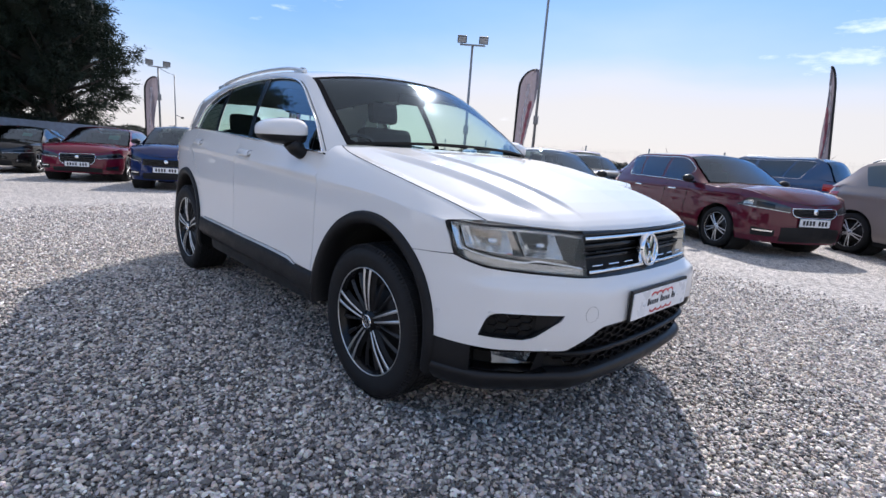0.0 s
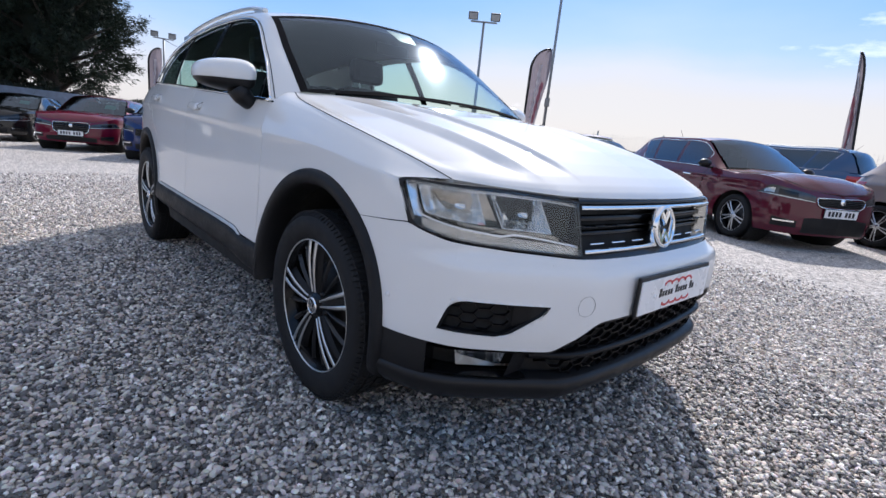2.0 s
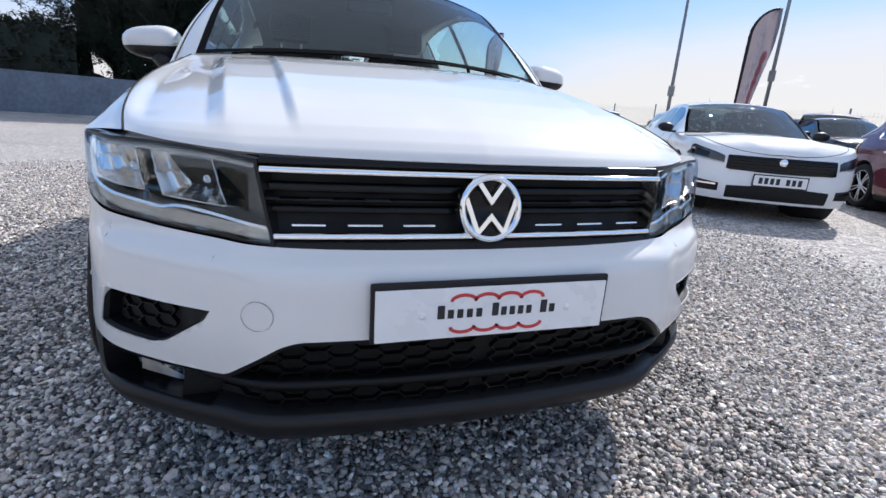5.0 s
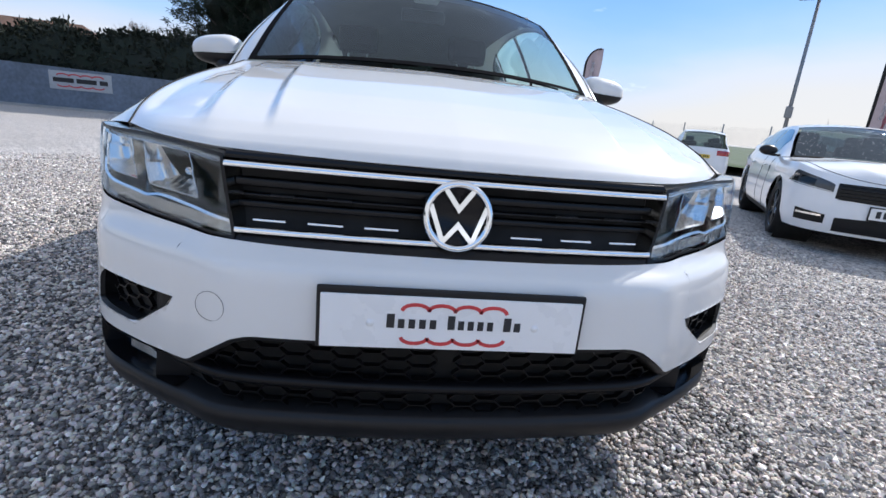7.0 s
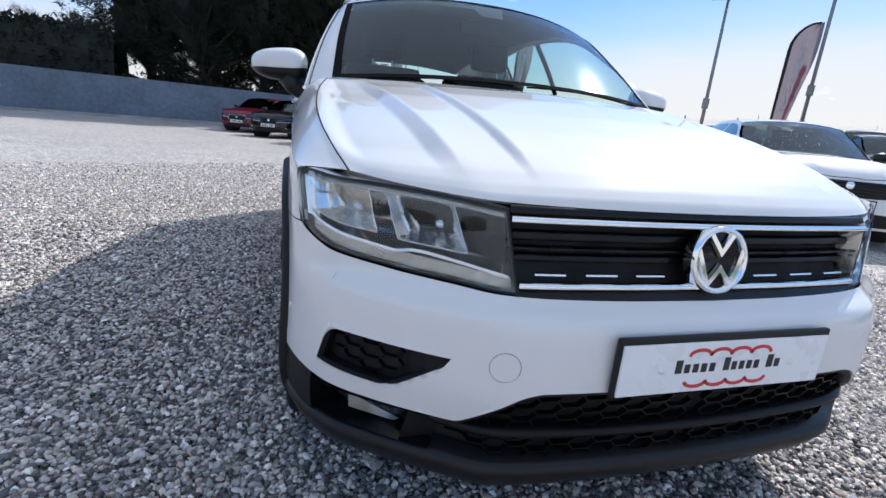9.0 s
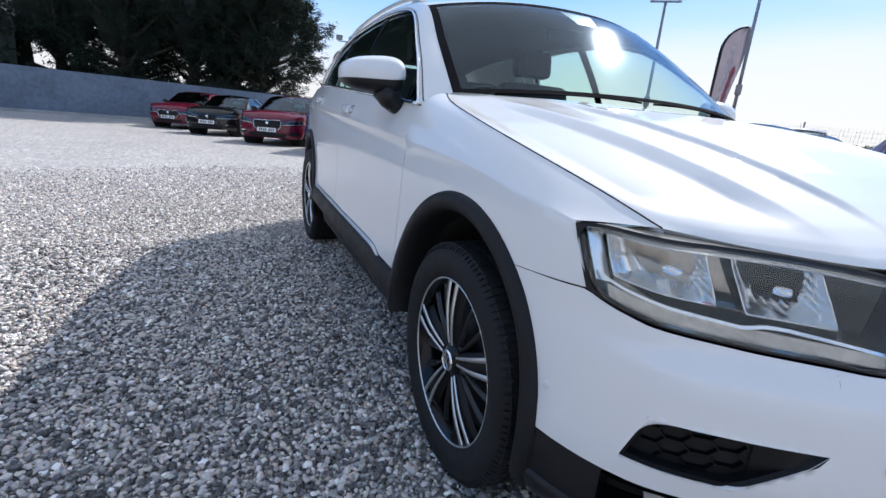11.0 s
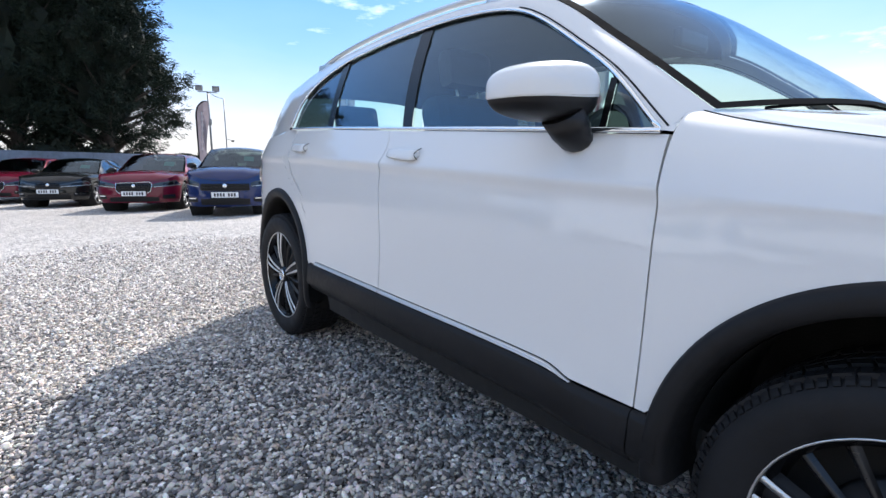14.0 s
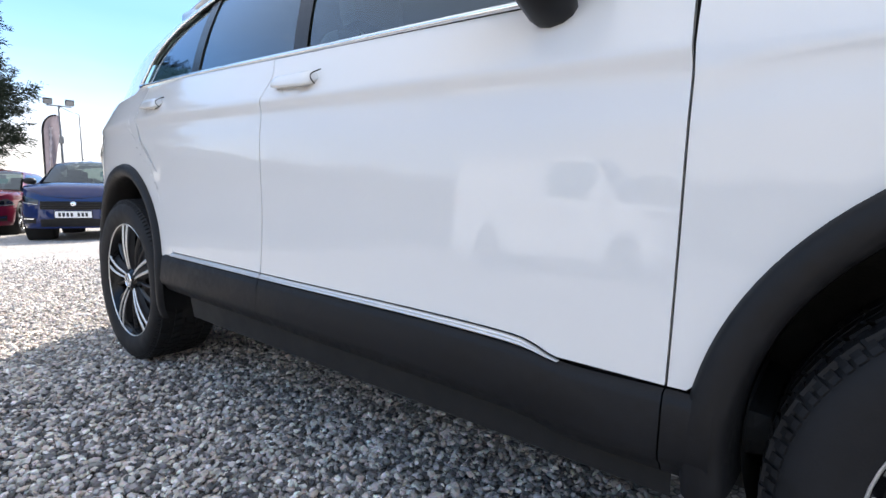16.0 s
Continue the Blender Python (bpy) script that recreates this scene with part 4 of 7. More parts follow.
screen = part("windscreen", patch(lambda u, v: upper(lerp(0.0, T_SCREEN, u), lerp(-0.985, 0.985, v)), 20, 40), SCREEN_GLASS, suv, "tinted windscreen")
bm = bmesh.new()
patch(lambda u, v: upper(lerp(0.0, T_SCREEN, u), lerp(-1.0, -0.960, v), 0.002), 24, 2, bm)
patch(lambda u, v: upper(lerp(0.0, T_SCREEN, u), lerp(1.0, 0.960, v), 0.002), 24, 2, bm)
patch(lambda u, v: upper(lerp(0.0, 0.007, v), lerp(-1, 1, u), 0.002), 40, 2, bm)
patch(lambda u, v: upper(lerp(T_SCREEN - 0.008, T_SCREEN, v), lerp(-1, 1, u), 0.002), 40, 2, bm)
part("screen_seal", bm, SEAL, screen)
part("sensor_patch", patch(lambda u, v: upper(T_SCREEN - 0.012 - 0.035 * u, 0.13 * (2 * v - 1) * (1 - 0.4 * u), -0.003), 4, 6), DARK_PLASTIC, screen)
part("roof", patch(lambda u, v: upper(lerp(T_SCREEN, T_ROOF, u), lerp(-1, 1, v)), 50, 40), WHITE, suv, "white roof")
part("rear_window", patch(lambda u, v: upper(lerp(T_ROOF, 1.0, u), lerp(-0.93, 0.93, v)), 12, 16), SIDE_GLASS, suv, "rear window")

# outline of the side windows, on the leaning plane of the flank
win = Curve([(-0.500, 1.082), (-0.652, 1.226), (-0.794, 1.322), (-0.958, 1.420), (-1.06, 1.466), (-1.16, 1.492), (-1.372, 1.516), (-1.60, 1.521), (-1.80, 1.517), (-2.0, 1.502),
             (-2.222, 1.472), (-2.443, 1.398), (-2.555, 1.302), (-2.600, 1.180)])


def flank(x, z, side, off=0.0):
    t = (z - 1.08) / 0.44
    return Vector((x, side * (0.832 - 0.185 * t + 0.018 * math.sin(math.pi * min(max(t, 0), 1)) + off), z))


for side in (-1, 1):
    bm = bmesh.new()

    def side_frame(u, v):
        w = win(u)
        p = flank(w[0], w[1], side, 0.004)
        te = np.interp(u, [0, 0.26, 0.36, 0.62, 0.88, 1.0], [0.0, T_SCREEN * 0.92, T_SCREEN * 1.10, 0.58, 0.80, 1.0])
        e = edge(te)
        q = Vector((e[0], side * e[1], e[2]))
        mid = (p + q) / 2 + Vector((0, side * 0.012, 0.006))
        return p * (1 - v) ** 2 + mid * 2 * v * (1 - v) + q * v * v
    patch(side_frame, 90, 8, bm)
    # lower rear corner behind the last pane
    patch(lambda u, v: side_frame(1.0, v).lerp(SS.at(sx(lerp(-2.55, -3.5, v)), lerp(1.165, 1.11, v), 0.0, side), u), 4, 8, bm)
    # foot of the screen pillar, from the wing up to the scuttle
    def wing_end_line(v):
        a, c = SS.at(sx(-0.4685), 0.962, 0.0, side), seam(1.0)
        c = Vector((c[0], side * c[1], c[2]))
        b = Vector((lerp(a.x, c.x, 0.35), lerp(a.y, c.y, 0.25), lerp(a.z, c.z, 0.88)))
        return a * (1 - v) ** 2 + b * 2 * v * (1 - v) + c * v * v
    patch(lambda u, v: wing_end_line(lerp(0.50, 1.0, v)).lerp(side_frame(0.0, v), u), 4, 8, bm)
    part("pillar_frame", bm, WHITE, suv, "white roof pillars and door frame")
    line = [flank(*win(k / 80), side, 0.007) for k in range(81)]
    part("window_chrome", tube(line, 0.0062, 6), CHROME, suv, "chrome strip round the side windows")
    line = [flank(x, belt.of(x) + 0.008, side, 0.010) for x in np.linspace(-0.495, -2.600, 50)]
    part("belt_chrome", tube(line, 0.0068, 6), CHROME, suv, "chrome strip along the window sill")
    rows = ((-0.515, -0.640, -0.640, "front_quarter_window", DARK_GLASS), (-0.655, -1.448, -1.540, "front_window", SIDE_GLASS), (-1.500, -2.100, -2.170, "rear_window_pane", PRIVACY), (-2.150, -2.590, -2.560, "quarter_window", DARK_GLASS))
    for xa, xb, xt, name, glas in rows:
        lean_a = 0.0 if xa > -1 else (-0.10 if xa > -1.6 else -0.07)

        def pane(u, v):
            xa_t = xa + lean_a * (1 if xa < -1 else 0)
            x = lerp(lerp(xa, xa_t, v), lerp(xb, xt, v), u)
            top = win.of(x) if x > -2.598 else 1.18
            x0 = lerp(xa, xb, u)
            z = lerp(belt.of(x0) + 0.008, max(top - 0.004, belt.of(x0) + 0.01), v)
            return flank(x, z, side, -0.006)
        part(name, patch(pane, 24, 14), glas, suv, "tinted side window" if glas is SIDE_GLASS else "dark tinted side window")
    for xa, xb, xc, xd in ((-0.638, -0.657, -0.638, -0.657), (-1.444, -1.506, -1.535, -1.608), (-2.096, -2.156, -2.166, -2.226)):
        bm = patch(lambda u, v: flank(lerp(lerp(xa, xb, u), lerp(xc, xd, u), v), lerp(belt.of(xa) + 0.008, win.of(xc) - 0.003, v), side, -0.001), 3, 10)
        part("pillar_trim", bm, PIANO, suv, "gloss black pillar trim")
    # roof rail
    rail = Curve([(-1.15, 0.606, 1.546), (-1.26, 0.610, 1.568), (-1.40, 0.612, 1.580), (-1.75, 0.610, 1.586), (-2.15, 0.606, 1.572), (-2.50, 0.600, 1.540), (-2.64, 0.597, 1.512)])
    line = [Vector((p[0], side * p[1], p[2])) for p in (rail(k / 50) for k in range(51))]
    rr = part("roof_rail", tube(line, 0.0145, 10, flat=0.75), SATIN, suv, "silver roof rail")
    for xx in (-1.22, -2.58):
        part("rail_foot", box((0.13, 0.03, 0.05), (xx, side * 0.604, (1.540 if xx > -2 else 1.505)), bevel=0.012), SATIN, rr)
    # thin door-frame line in the windscreen pillar
    line = [side_frame(0.0 + 0.30 * k / 20, 0.16) + Vector((0, side * 0.001, 0)) for k in range(21)]
    part("frame_gap", tube(line, 0.0022, 5), DEEP, suv)

# door mirrors
for side in (-1, 1):
    def shellpt(a, b, grow=0.0):
        """An egg flattened at the back: a round, b from the under side to the top."""
        cx, cy, cz = -0.722, 0.944, 1.171
        ex, ey, ez = 0.105 + grow, 0.118 + grow, 0.076 + grow
        f = lambda w, n: math.copysign(abs(w) ** n, w)
        x = f(math.cos(b), 0.66) * f(math.cos(a), 0.70)
        y = f(math.cos(b), 0.62) * f(math.sin(a), 0.58)
        z = f(math.sin(b), 0.64)
        xx = ex * x if x > 0 else 0.45 * ex * x
        out = (y + 1) / 2
        return Vector((cx + xx - 0.06 * out, side * (cy + ey * y), cz + ez * z * (1.0 if z > 0 else 0.92) * (1 - 0.30 * out * out) - 0.004 * out))
    lo_b = lambda a: -0.06 - 0.08 * math.sin(a)
    mirror = part("door_mirror", patch(lambda u, v: shellpt(u * math.tau, lerp(lo_b(u * math.tau), math.pi / 2, v)), 36, 14), WHITE, suv, "door mirror with white cap and black base")
    bm = patch(lambda u, v: shellpt(u * math.tau, lerp(-math.pi / 2, lo_b(u * math.tau) - 0.03, v), -0.003), 36, 10)
    part("mirror_base", bm, DARK_PLASTIC, mirror, "black lower mirror housing")
    part("mirror_line", patch(lambda u, v: shellpt(u * math.tau, lo_b(u * math.tau) - 0.04 + 0.035 * v, -0.0015), 36, 1), LAMP_GREY, mirror)
    stem = [Vector((-0.705, side * 0.905, 1.125)), Vector((-0.700, side * 0.880, 1.090)), Vector((-0.700, side * 0.855, 1.068)), Vector((-0.700, side * 0.825, 1.058))]
    part("mirror_stem", tube(stem, [0.060, 0.054, 0.044, 0.036], 12, flat=0.8), DARK_PLASTIC, mirror)
    part("mirror_glass", patch(lambda u, v: Vector((-0.752 - 0.045 * u, side * lerp(0.865, 1.010, u), lerp(1.130, 1.195, v))), 4, 4), CHROME, mirror)


# wheels
def alloy_wheel(parent, at, side, turn, radius=0.354, width=0.225, rim=0.246, label="black and silver alloy wheel", fine=True, spoke=None, spokes=5, double=True, silver=SATIN):
    """A tyre with tread, a rim and spokes. at: the middle of the outer face; side: which way it faces."""
    base = Matrix.Translation(at) @ Matrix.Rotation(radians(-90 * side), 4, "X") @ Matrix.Rotation(radians(turn), 4, "Z")
    w = part("wheel", bmesh.new(), RUBBER, parent, label)
    ra, wd = radius, width
    prof = [(rim - 0.006, -0.006), (rim + 0.004, 0.004), (rim + 0.02, 0.012), (lerp(rim, ra, 0.45), 0.018), (lerp(rim, ra, 0.75), 0.013), (ra - 0.018, 0.0), (ra - 0.006, -0.012), (ra - 0.006, -wd + 0.012), (ra - 0.03, -wd), (rim, -wd + 0.01)]
    bm = lathe(prof, base.translation, base.to_3x3().to_4x4(), 64 if fine else 32)
    part("tyre", bm, RUBBER, w, "black rubber tyre")
    if fine:
        bm = bmesh.new()
        count = 64
        for row, (h0, h1) in enumerate(((-0.004, -0.045), (-0.053, -0.088), (-0.096, -0.130), (-0.138, -0.172), (-0.180, -0.221))):
            for k in range(count):
                a0 = (k + (0.5 if row % 2 else 0.0)) * math.tau / count
                a1 = a0 + math.tau / count * 0.80
                skew = 0.03 * (1 if row % 2 else -1)
                r0, r1 = ra - 0.012, ra + (0.0 if 0 < row < 4 else -0.003)
                c = [base @ Vector((r * math.cos(a + sk), r * math.sin(a + sk), h)) for r in (r0, r1) for a, h, sk in ((a0, h0, 0), (a1, h0, 0), (a1, h1, skew), (a0, h1, skew))]
                v = [bm.verts.new(p) for p in c]
                for q in ((4, 5, 6, 7), (0, 1, 5, 4), (1, 2, 6, 5), (2, 3, 7, 6), (3, 0, 4, 7)):
                    bm.faces.new([v[i] for i in q])
        # ribs that run over the outer shoulder
        way = [(ra - 0.023, 0.0060), (ra - 0.020, 0.0085), (ra - 0.014, 0.0040), (ra - 0.003, -0.010), (ra, -0.032), (ra - 0.008, -0.036)]
        for k in range(110):
            a = k * math.tau / 110
            wide = 0.040 if k % 3 else 0.032
            ribs = [[bm.verts.new(base @ Vector((r * math.cos(a + d), r * math.sin(a + d), h))) for d in (0, wide)] for r, h in way]
            foot = [[bm.verts.new(base @ Vector(((r - 0.006) * math.cos(a + d), (r - 0.006) * math.sin(a + d), h - 0.006))) for d in (0, wide)] for r, h in way]
            for (p, q), (fp, fq) in zip(zip(ribs, ribs[1:]), zip(foot, foot[1:])):
                bm.faces.new([p[0], p[1], q[1], q[0]])
                bm.faces.new([p[0], q[0], fq[0], fp[0]])
                bm.faces.new([p[1], fp[1], fq[1], q[1]])
        tagged(part("tread_block", bm, RUBBER, w), "", kind="stuff")
    rot = base.to_3x3().to_4x4()
    part("rim", lathe([(rim - 0.004, 0.0), (rim - 0.016, -0.012), (rim - 0.026, -0.06), (rim - 0.03, -wd + 0.02)], base.translation, rot, 64 if fine else 32), PIANO, w)
    part("rim_edge", lathe([(rim - 0.0035, -0.002), (rim - 0.0025, 0.002), (rim + 0.0005, 0.003), (rim + 0.002, 0.0)], base.translation, rot, 64 if fine else 32), silver, w, "machined rim edge")
    part("brake_disc", lathe([(0.03, -0.075), (0.15, -0.075), (0.155, -0.085)], base.translation, rot, 32), DISC, w)
    part("wheel_back", lathe([(0.001, -0.10), (rim - 0.02, -0.10)], base.translation, rot, 24), DEEP, w)
    for k in range(spokes):
        m = base @ Matrix.Rotation(k * math.tau / spokes, 4, "Z")
        if double:
            bm = bmesh.new()
            # gloss black body of the spoke pair, and the open blades between
            patch(lambda u, v: m @ Vector((lerp(0.035, rim - 0.012, u), (2 * v - 1) * lerp(0.024, 0.040, u), -0.014 + 0.012 * math.sin(math.pi * u) - 0.02 * abs(2 * v - 1) ** 3)), 10, 8, bm)
            part("spoke", bm, BLACK_PLASTIC, w, "black spoke")
            for sgn in (-1, 1):
                bm = bmesh.new()
                sec = [(-1, -0.003), (-0.85, 0.0), (0.85, 0.0), (1, -0.003)]
                patch(lambda u, v: m @ Vector((lerp(0.050, rim - 0.006, u), sgn * lerp(0.0095, 0.0235, u) + sec[round(v * 3)][0] * lerp(0.0034, 0.0080, u), -0.004 + 0.010 * math.sin(math.pi * u * 0.9) + sec[round(v * 3)][1])), 14, 3, bm)
                part("spoke_face", bm, silver, w, "machined silver spoke face")
            m2 = m @ Matrix.Rotation(math.pi / spokes, 4, "Z")
            bm = bmesh.new()
            for sgn in (-1, 1):
                patch(lambda u, v: m2 @ Vector((lerp(0.05, rim - 0.02, u), sgn * lerp(0.010, 0.040, u) + (v - 0.5) * lerp(0.010, 0.024, u), -0.020 + 0.008 * math.sin(math.pi * u) - 0.012 * abs(2 * v - 1))), 8, 4, bm)
            part("inner_blade", bm, BLADE, w, "dark grey blade between the silver spokes")
        else:
            bm = bmesh.new()
            for sgn in (-1, 1):
                patch(lambda u, v: m @ Vector((lerp(0.03, rim - 0.006, u), sgn * lerp(0.010, 0.030, u) + (2 * v - 1) * lerp(0.009, 0.0085, u), -0.006 + 0.006 * math.sin(math.pi * u) - 0.010 * abs(2 * v - 1) ** 3)), 6, 4, bm)
            part("spoke", bm, silver, w)
    hub = part("hub", lathe([(0.0005, 0.004), (0.026, 0.004), (0.029, 0.001), (0.040, -0.004), (0.052, -0.014)], base.translation, rot, 32), PIANO if double else silver, w)
    if double:
        part("hub_ring", lathe([(0.0265, 0.003), (0.0275, 0.0065), (0.0305, 0.006), (0.032, 0.001)], base.translation, rot, 32), CHROME, hub)
        m = base @ Matrix.Rotation(radians(-turn), 4, "Z") @ Matrix.Translation((0, 0, 0.003))
        bm = bmesh.new()
        stroke([(-0.012, 0.021), (0.0, 0.001), (0.012, 0.021)], 0.0042, m, bm, 0.002)
        stroke([(-0.022, 0.010), (-0.010, -0.020), (0.0, -0.002), (0.010, -0.020), (0.022, 0.010)], 0.0042, m, bm, 0.002)
        part("hub_stroke", bm, CHROME, hub)
        for k in range(5):
            a = (k + 0.5) * math.tau / 5
            part("wheel_bolt", lathe([(0.0005, -0.016), (0.009, -0.016), (0.010, -0.03)], base @ Vector((0.056 * math.cos(a), 0.056 * math.sin(a), 0)), rot, 8), DARK_PLASTIC, w)
    return w


for side in (-1, 1):
    for cx, turn in ((0.0, 94 if side < 0 else 30), (-2.681, 94 if side < 0 else 10)):
        alloy_wheel(suv, (cx, side * 0.872, 0.354), side, turn)

# cabin
part("dashboard", patch(lambda u, v: Vector((lerp(-0.36, -0.98, u) - 0.05 * (1 - (2 * v - 1) ** 2) * (u > 0.7), lerp(-0.70, 0.70, v), np.interp(u, [0, 0.25, 0.6, 0.8, 1.0], [1.085, 1.10, 1.085, 1.03, 0.80]))), 14, 20), SOFT_BLACK, suv, "black dashboard")
part("cabin_floor", box((2.5, 1.44, 0.04), (-1.75, 0, 0.56)), FABRIC, suv)
bm = lathe([(0.178, -0.012), (0.190, 0.0), (0.178, 0.012), (0.166, 0.0), (0.178, -0.012)], (-0.98, -0.36, 1.03), Matrix.Rotation(radians(-66), 4, "Y"), 32)
wheel_hub = part("steering_wheel", bm, DARK_PLASTIC, suv, "black steering wheel")
part("steering_hub", box((0.03, 0.34, 0.05), (-0.97, -0.36, 1.025), bevel=0.01), DARK_PLASTIC, wheel_hub)


def seat(x, y, w, back, tall, head):
    s = part("seat", box((0.50, w, 0.16), (x, y, 0.76), bevel=0.05), FABRIC, suv, "dark fabric seat")
    part("backrest", box((0.14, w * 0.98, tall), (x - 0.28, y, 0.75 + tall / 2), bevel=0.06, turn=Matrix.Rotation(radians(-16), 4, "Y")), FABRIC, s)
    for yy in back:
        part("headrest", box((0.10, 0.26, 0.17), (x - 0.38, y + yy, (0.75 + tall + head)), bevel=0.045, turn=Matrix.Rotation(radians(-10), 4, "Y")), FABRIC, s)
        for d in (-0.06, 0.06):
            part("headrest_post", tube([(x - 0.355, y + yy + d, 0.73 + tall), (x - 0.375, y + yy + d, 0.80 + tall)], 0.006, 6), SATIN, s)


seat(-1.30, -0.36, 0.50, (0,), 0.54, 0.115)
seat(-1.30, 0.36, 0.50, (0,), 0.54, 0.115)
seat(-2.20, 0.0, 1.30, (-0.42, 0.42), 0.44, 0.045)
part("rear_view_mirror", box((0.03, 0.22, 0.065), (-0.86, 0.0, 1.445), bevel=0.015), DARK_PLASTIC, suv)
part("load_cover", box((0.8, 1.2, 0.03), (-2.95, 0, 1.06)), FABRIC, suv)
part("headlining", patch(lambda u, v: upper(lerp(T_SCREEN + 0.01, T_ROOF, u), lerp(-0.97, 0.97, v), -0.03), 20, 12), LINING, suv, "dark grey headlining")

# wipers resting low along the foot of the windscreen
for y0, y1 in ((-0.60, -0.04), (0.02, 0.58)):
    blade = [upper(0.004 + 0.003 * math.sin(math.pi * k / 12), lerp(y0, y1, k / 12) / 0.73, -0.010) for k in range(13)]
    part("wiper", tube(blade, 0.0040, 6), SOFT_BLACK, suv, "black windscreen wiper")


# ---- ground ----
def gravel_material():
    """Loose limestone chippings: grey, white and buff stones with shade painted into the gaps, damp and trodden
    patches.
    """
    m = bpy.data.materials.new("gravel")
    m.use_nodes = True
    n, l = m.node_tree.nodes, m.node_tree.links
    b = n["Principled BSDF"]
    b.inputs["Roughness"].default_value, b.inputs["Specular IOR Level"].default_value = 0.75, 0.3
    co, vo, vd, ramp, big, bump, mul, gap = (n.new(k) for k in ("ShaderNodeTexCoord", "ShaderNodeTexVoronoi", "ShaderNodeTexVoronoi", "ShaderNodeValToRGB", "ShaderNodeTexNoise", "ShaderNodeBump", "ShaderNodeMix", "ShaderNodeMapRange"))
    vo.inputs["Scale"].default_value = vd.inputs["Scale"].default_value = 44
    vd.feature = "DISTANCE_TO_EDGE"
    l.new(co.outputs["Object"], vo.inputs["Vector"])
    l.new(co.outputs["Object"], vd.inputs["Vector"])
    sep = n.new("ShaderNodeSeparateColor")
    l.new(vo.outputs["Color"], sep.inputs["Color"])
    e = ramp.color_ramp.elements
    e[0].position, e[0].color = 0.0, (0.26, 0.25, 0.24, 1)
    e[1].position, e[1].color = 1.0, (0.90, 0.88, 0.855, 1)
    for pos, c in ((0.35, (0.62, 0.595, 0.57)), (0.6, (0.78, 0.75, 0.715)), (0.8, (0.80, 0.735, 0.685))):
        x = e.new(pos)
        x.color = (*c, 1)
    l.new(sep.outputs["Red"], ramp.inputs["Fac"])
    big.inputs["Scale"].default_value, big.inputs["Detail"].default_value = 0.5, 6
    l.new(co.outputs["Object"], big.inputs["Vector"])
    tint = n.new("ShaderNodeValToRGB")
    tint.color_ramp.elements[0].position, tint.color_ramp.elements[0].color = 0.35, (0.88, 0.86, 0.84, 1)
    tint.color_ramp.elements[1].position, tint.color_ramp.elements[1].color = 0.65, (1.0, 0.98, 0.96, 1)
    l.new(big.outputs["Fac"], tint.inputs["Fac"])
    # crevice shade between stones: the colour is darkened at the cell edges
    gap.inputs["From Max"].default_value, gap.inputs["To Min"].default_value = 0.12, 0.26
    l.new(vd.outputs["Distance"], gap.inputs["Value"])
    mul.data_type, mul.blend_type = "RGBA", "MULTIPLY"
    mul.inputs["Factor"].default_value = 1.0
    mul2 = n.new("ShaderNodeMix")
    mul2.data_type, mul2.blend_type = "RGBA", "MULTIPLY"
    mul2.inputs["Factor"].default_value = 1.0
    # clusters of dark and pale stones
    fleck, fmap, fmul = n.new("ShaderNodeTexNoise"), n.new("ShaderNodeMapRange"), n.new("ShaderNodeMix")
    fleck.inputs["Scale"].default_value, fleck.inputs["Detail"].default_value, fleck.inputs["Roughness"].default_value = 11, 5, 0.8
    l.new(co.outputs["Object"], fleck.inputs["Vector"])
    for key, value in (("From Min", 0.36), ("From Max", 0.64), ("To Min", 0.64), ("To Max", 1.15)):
        fmap.inputs[key].default_value = value
    l.new(fleck.outputs["Fac"], fmap.inputs["Value"])
    fmul.data_type, fmul.blend_type = "RGBA", "MULTIPLY"
    fmul.inputs["Factor"].default_value = 1.0
    l.new(ramp.outputs["Color"], fmul.inputs["A"])
    l.new(fmap.outputs["Result"], fmul.inputs["B"])
    l.new(fmul.outputs["Result"], mul.inputs["A"])
    l.new(tint.outputs["Color"], mul.inputs["B"])
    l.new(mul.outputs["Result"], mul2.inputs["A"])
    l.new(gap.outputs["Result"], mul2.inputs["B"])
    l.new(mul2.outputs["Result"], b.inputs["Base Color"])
    bump.inputs["Strength"].default_value, bump.inputs["Distance"].default_value = 0.6, 0.02
    hgt = n.new("ShaderNodeMath")
    hgt.operation = "MULTIPLY_ADD"
    hgt.inputs[1].default_value = 1.6
    l.new(vd.outputs["Distance"], hgt.inputs[0])
    l.new(sep.outputs["Green"], hgt.inputs[2])
    l.new(hgt.outputs["Value"], bump.inputs["Height"])
    l.new(bump.outputs["Normal"], b.inputs["Normal"])
    return m


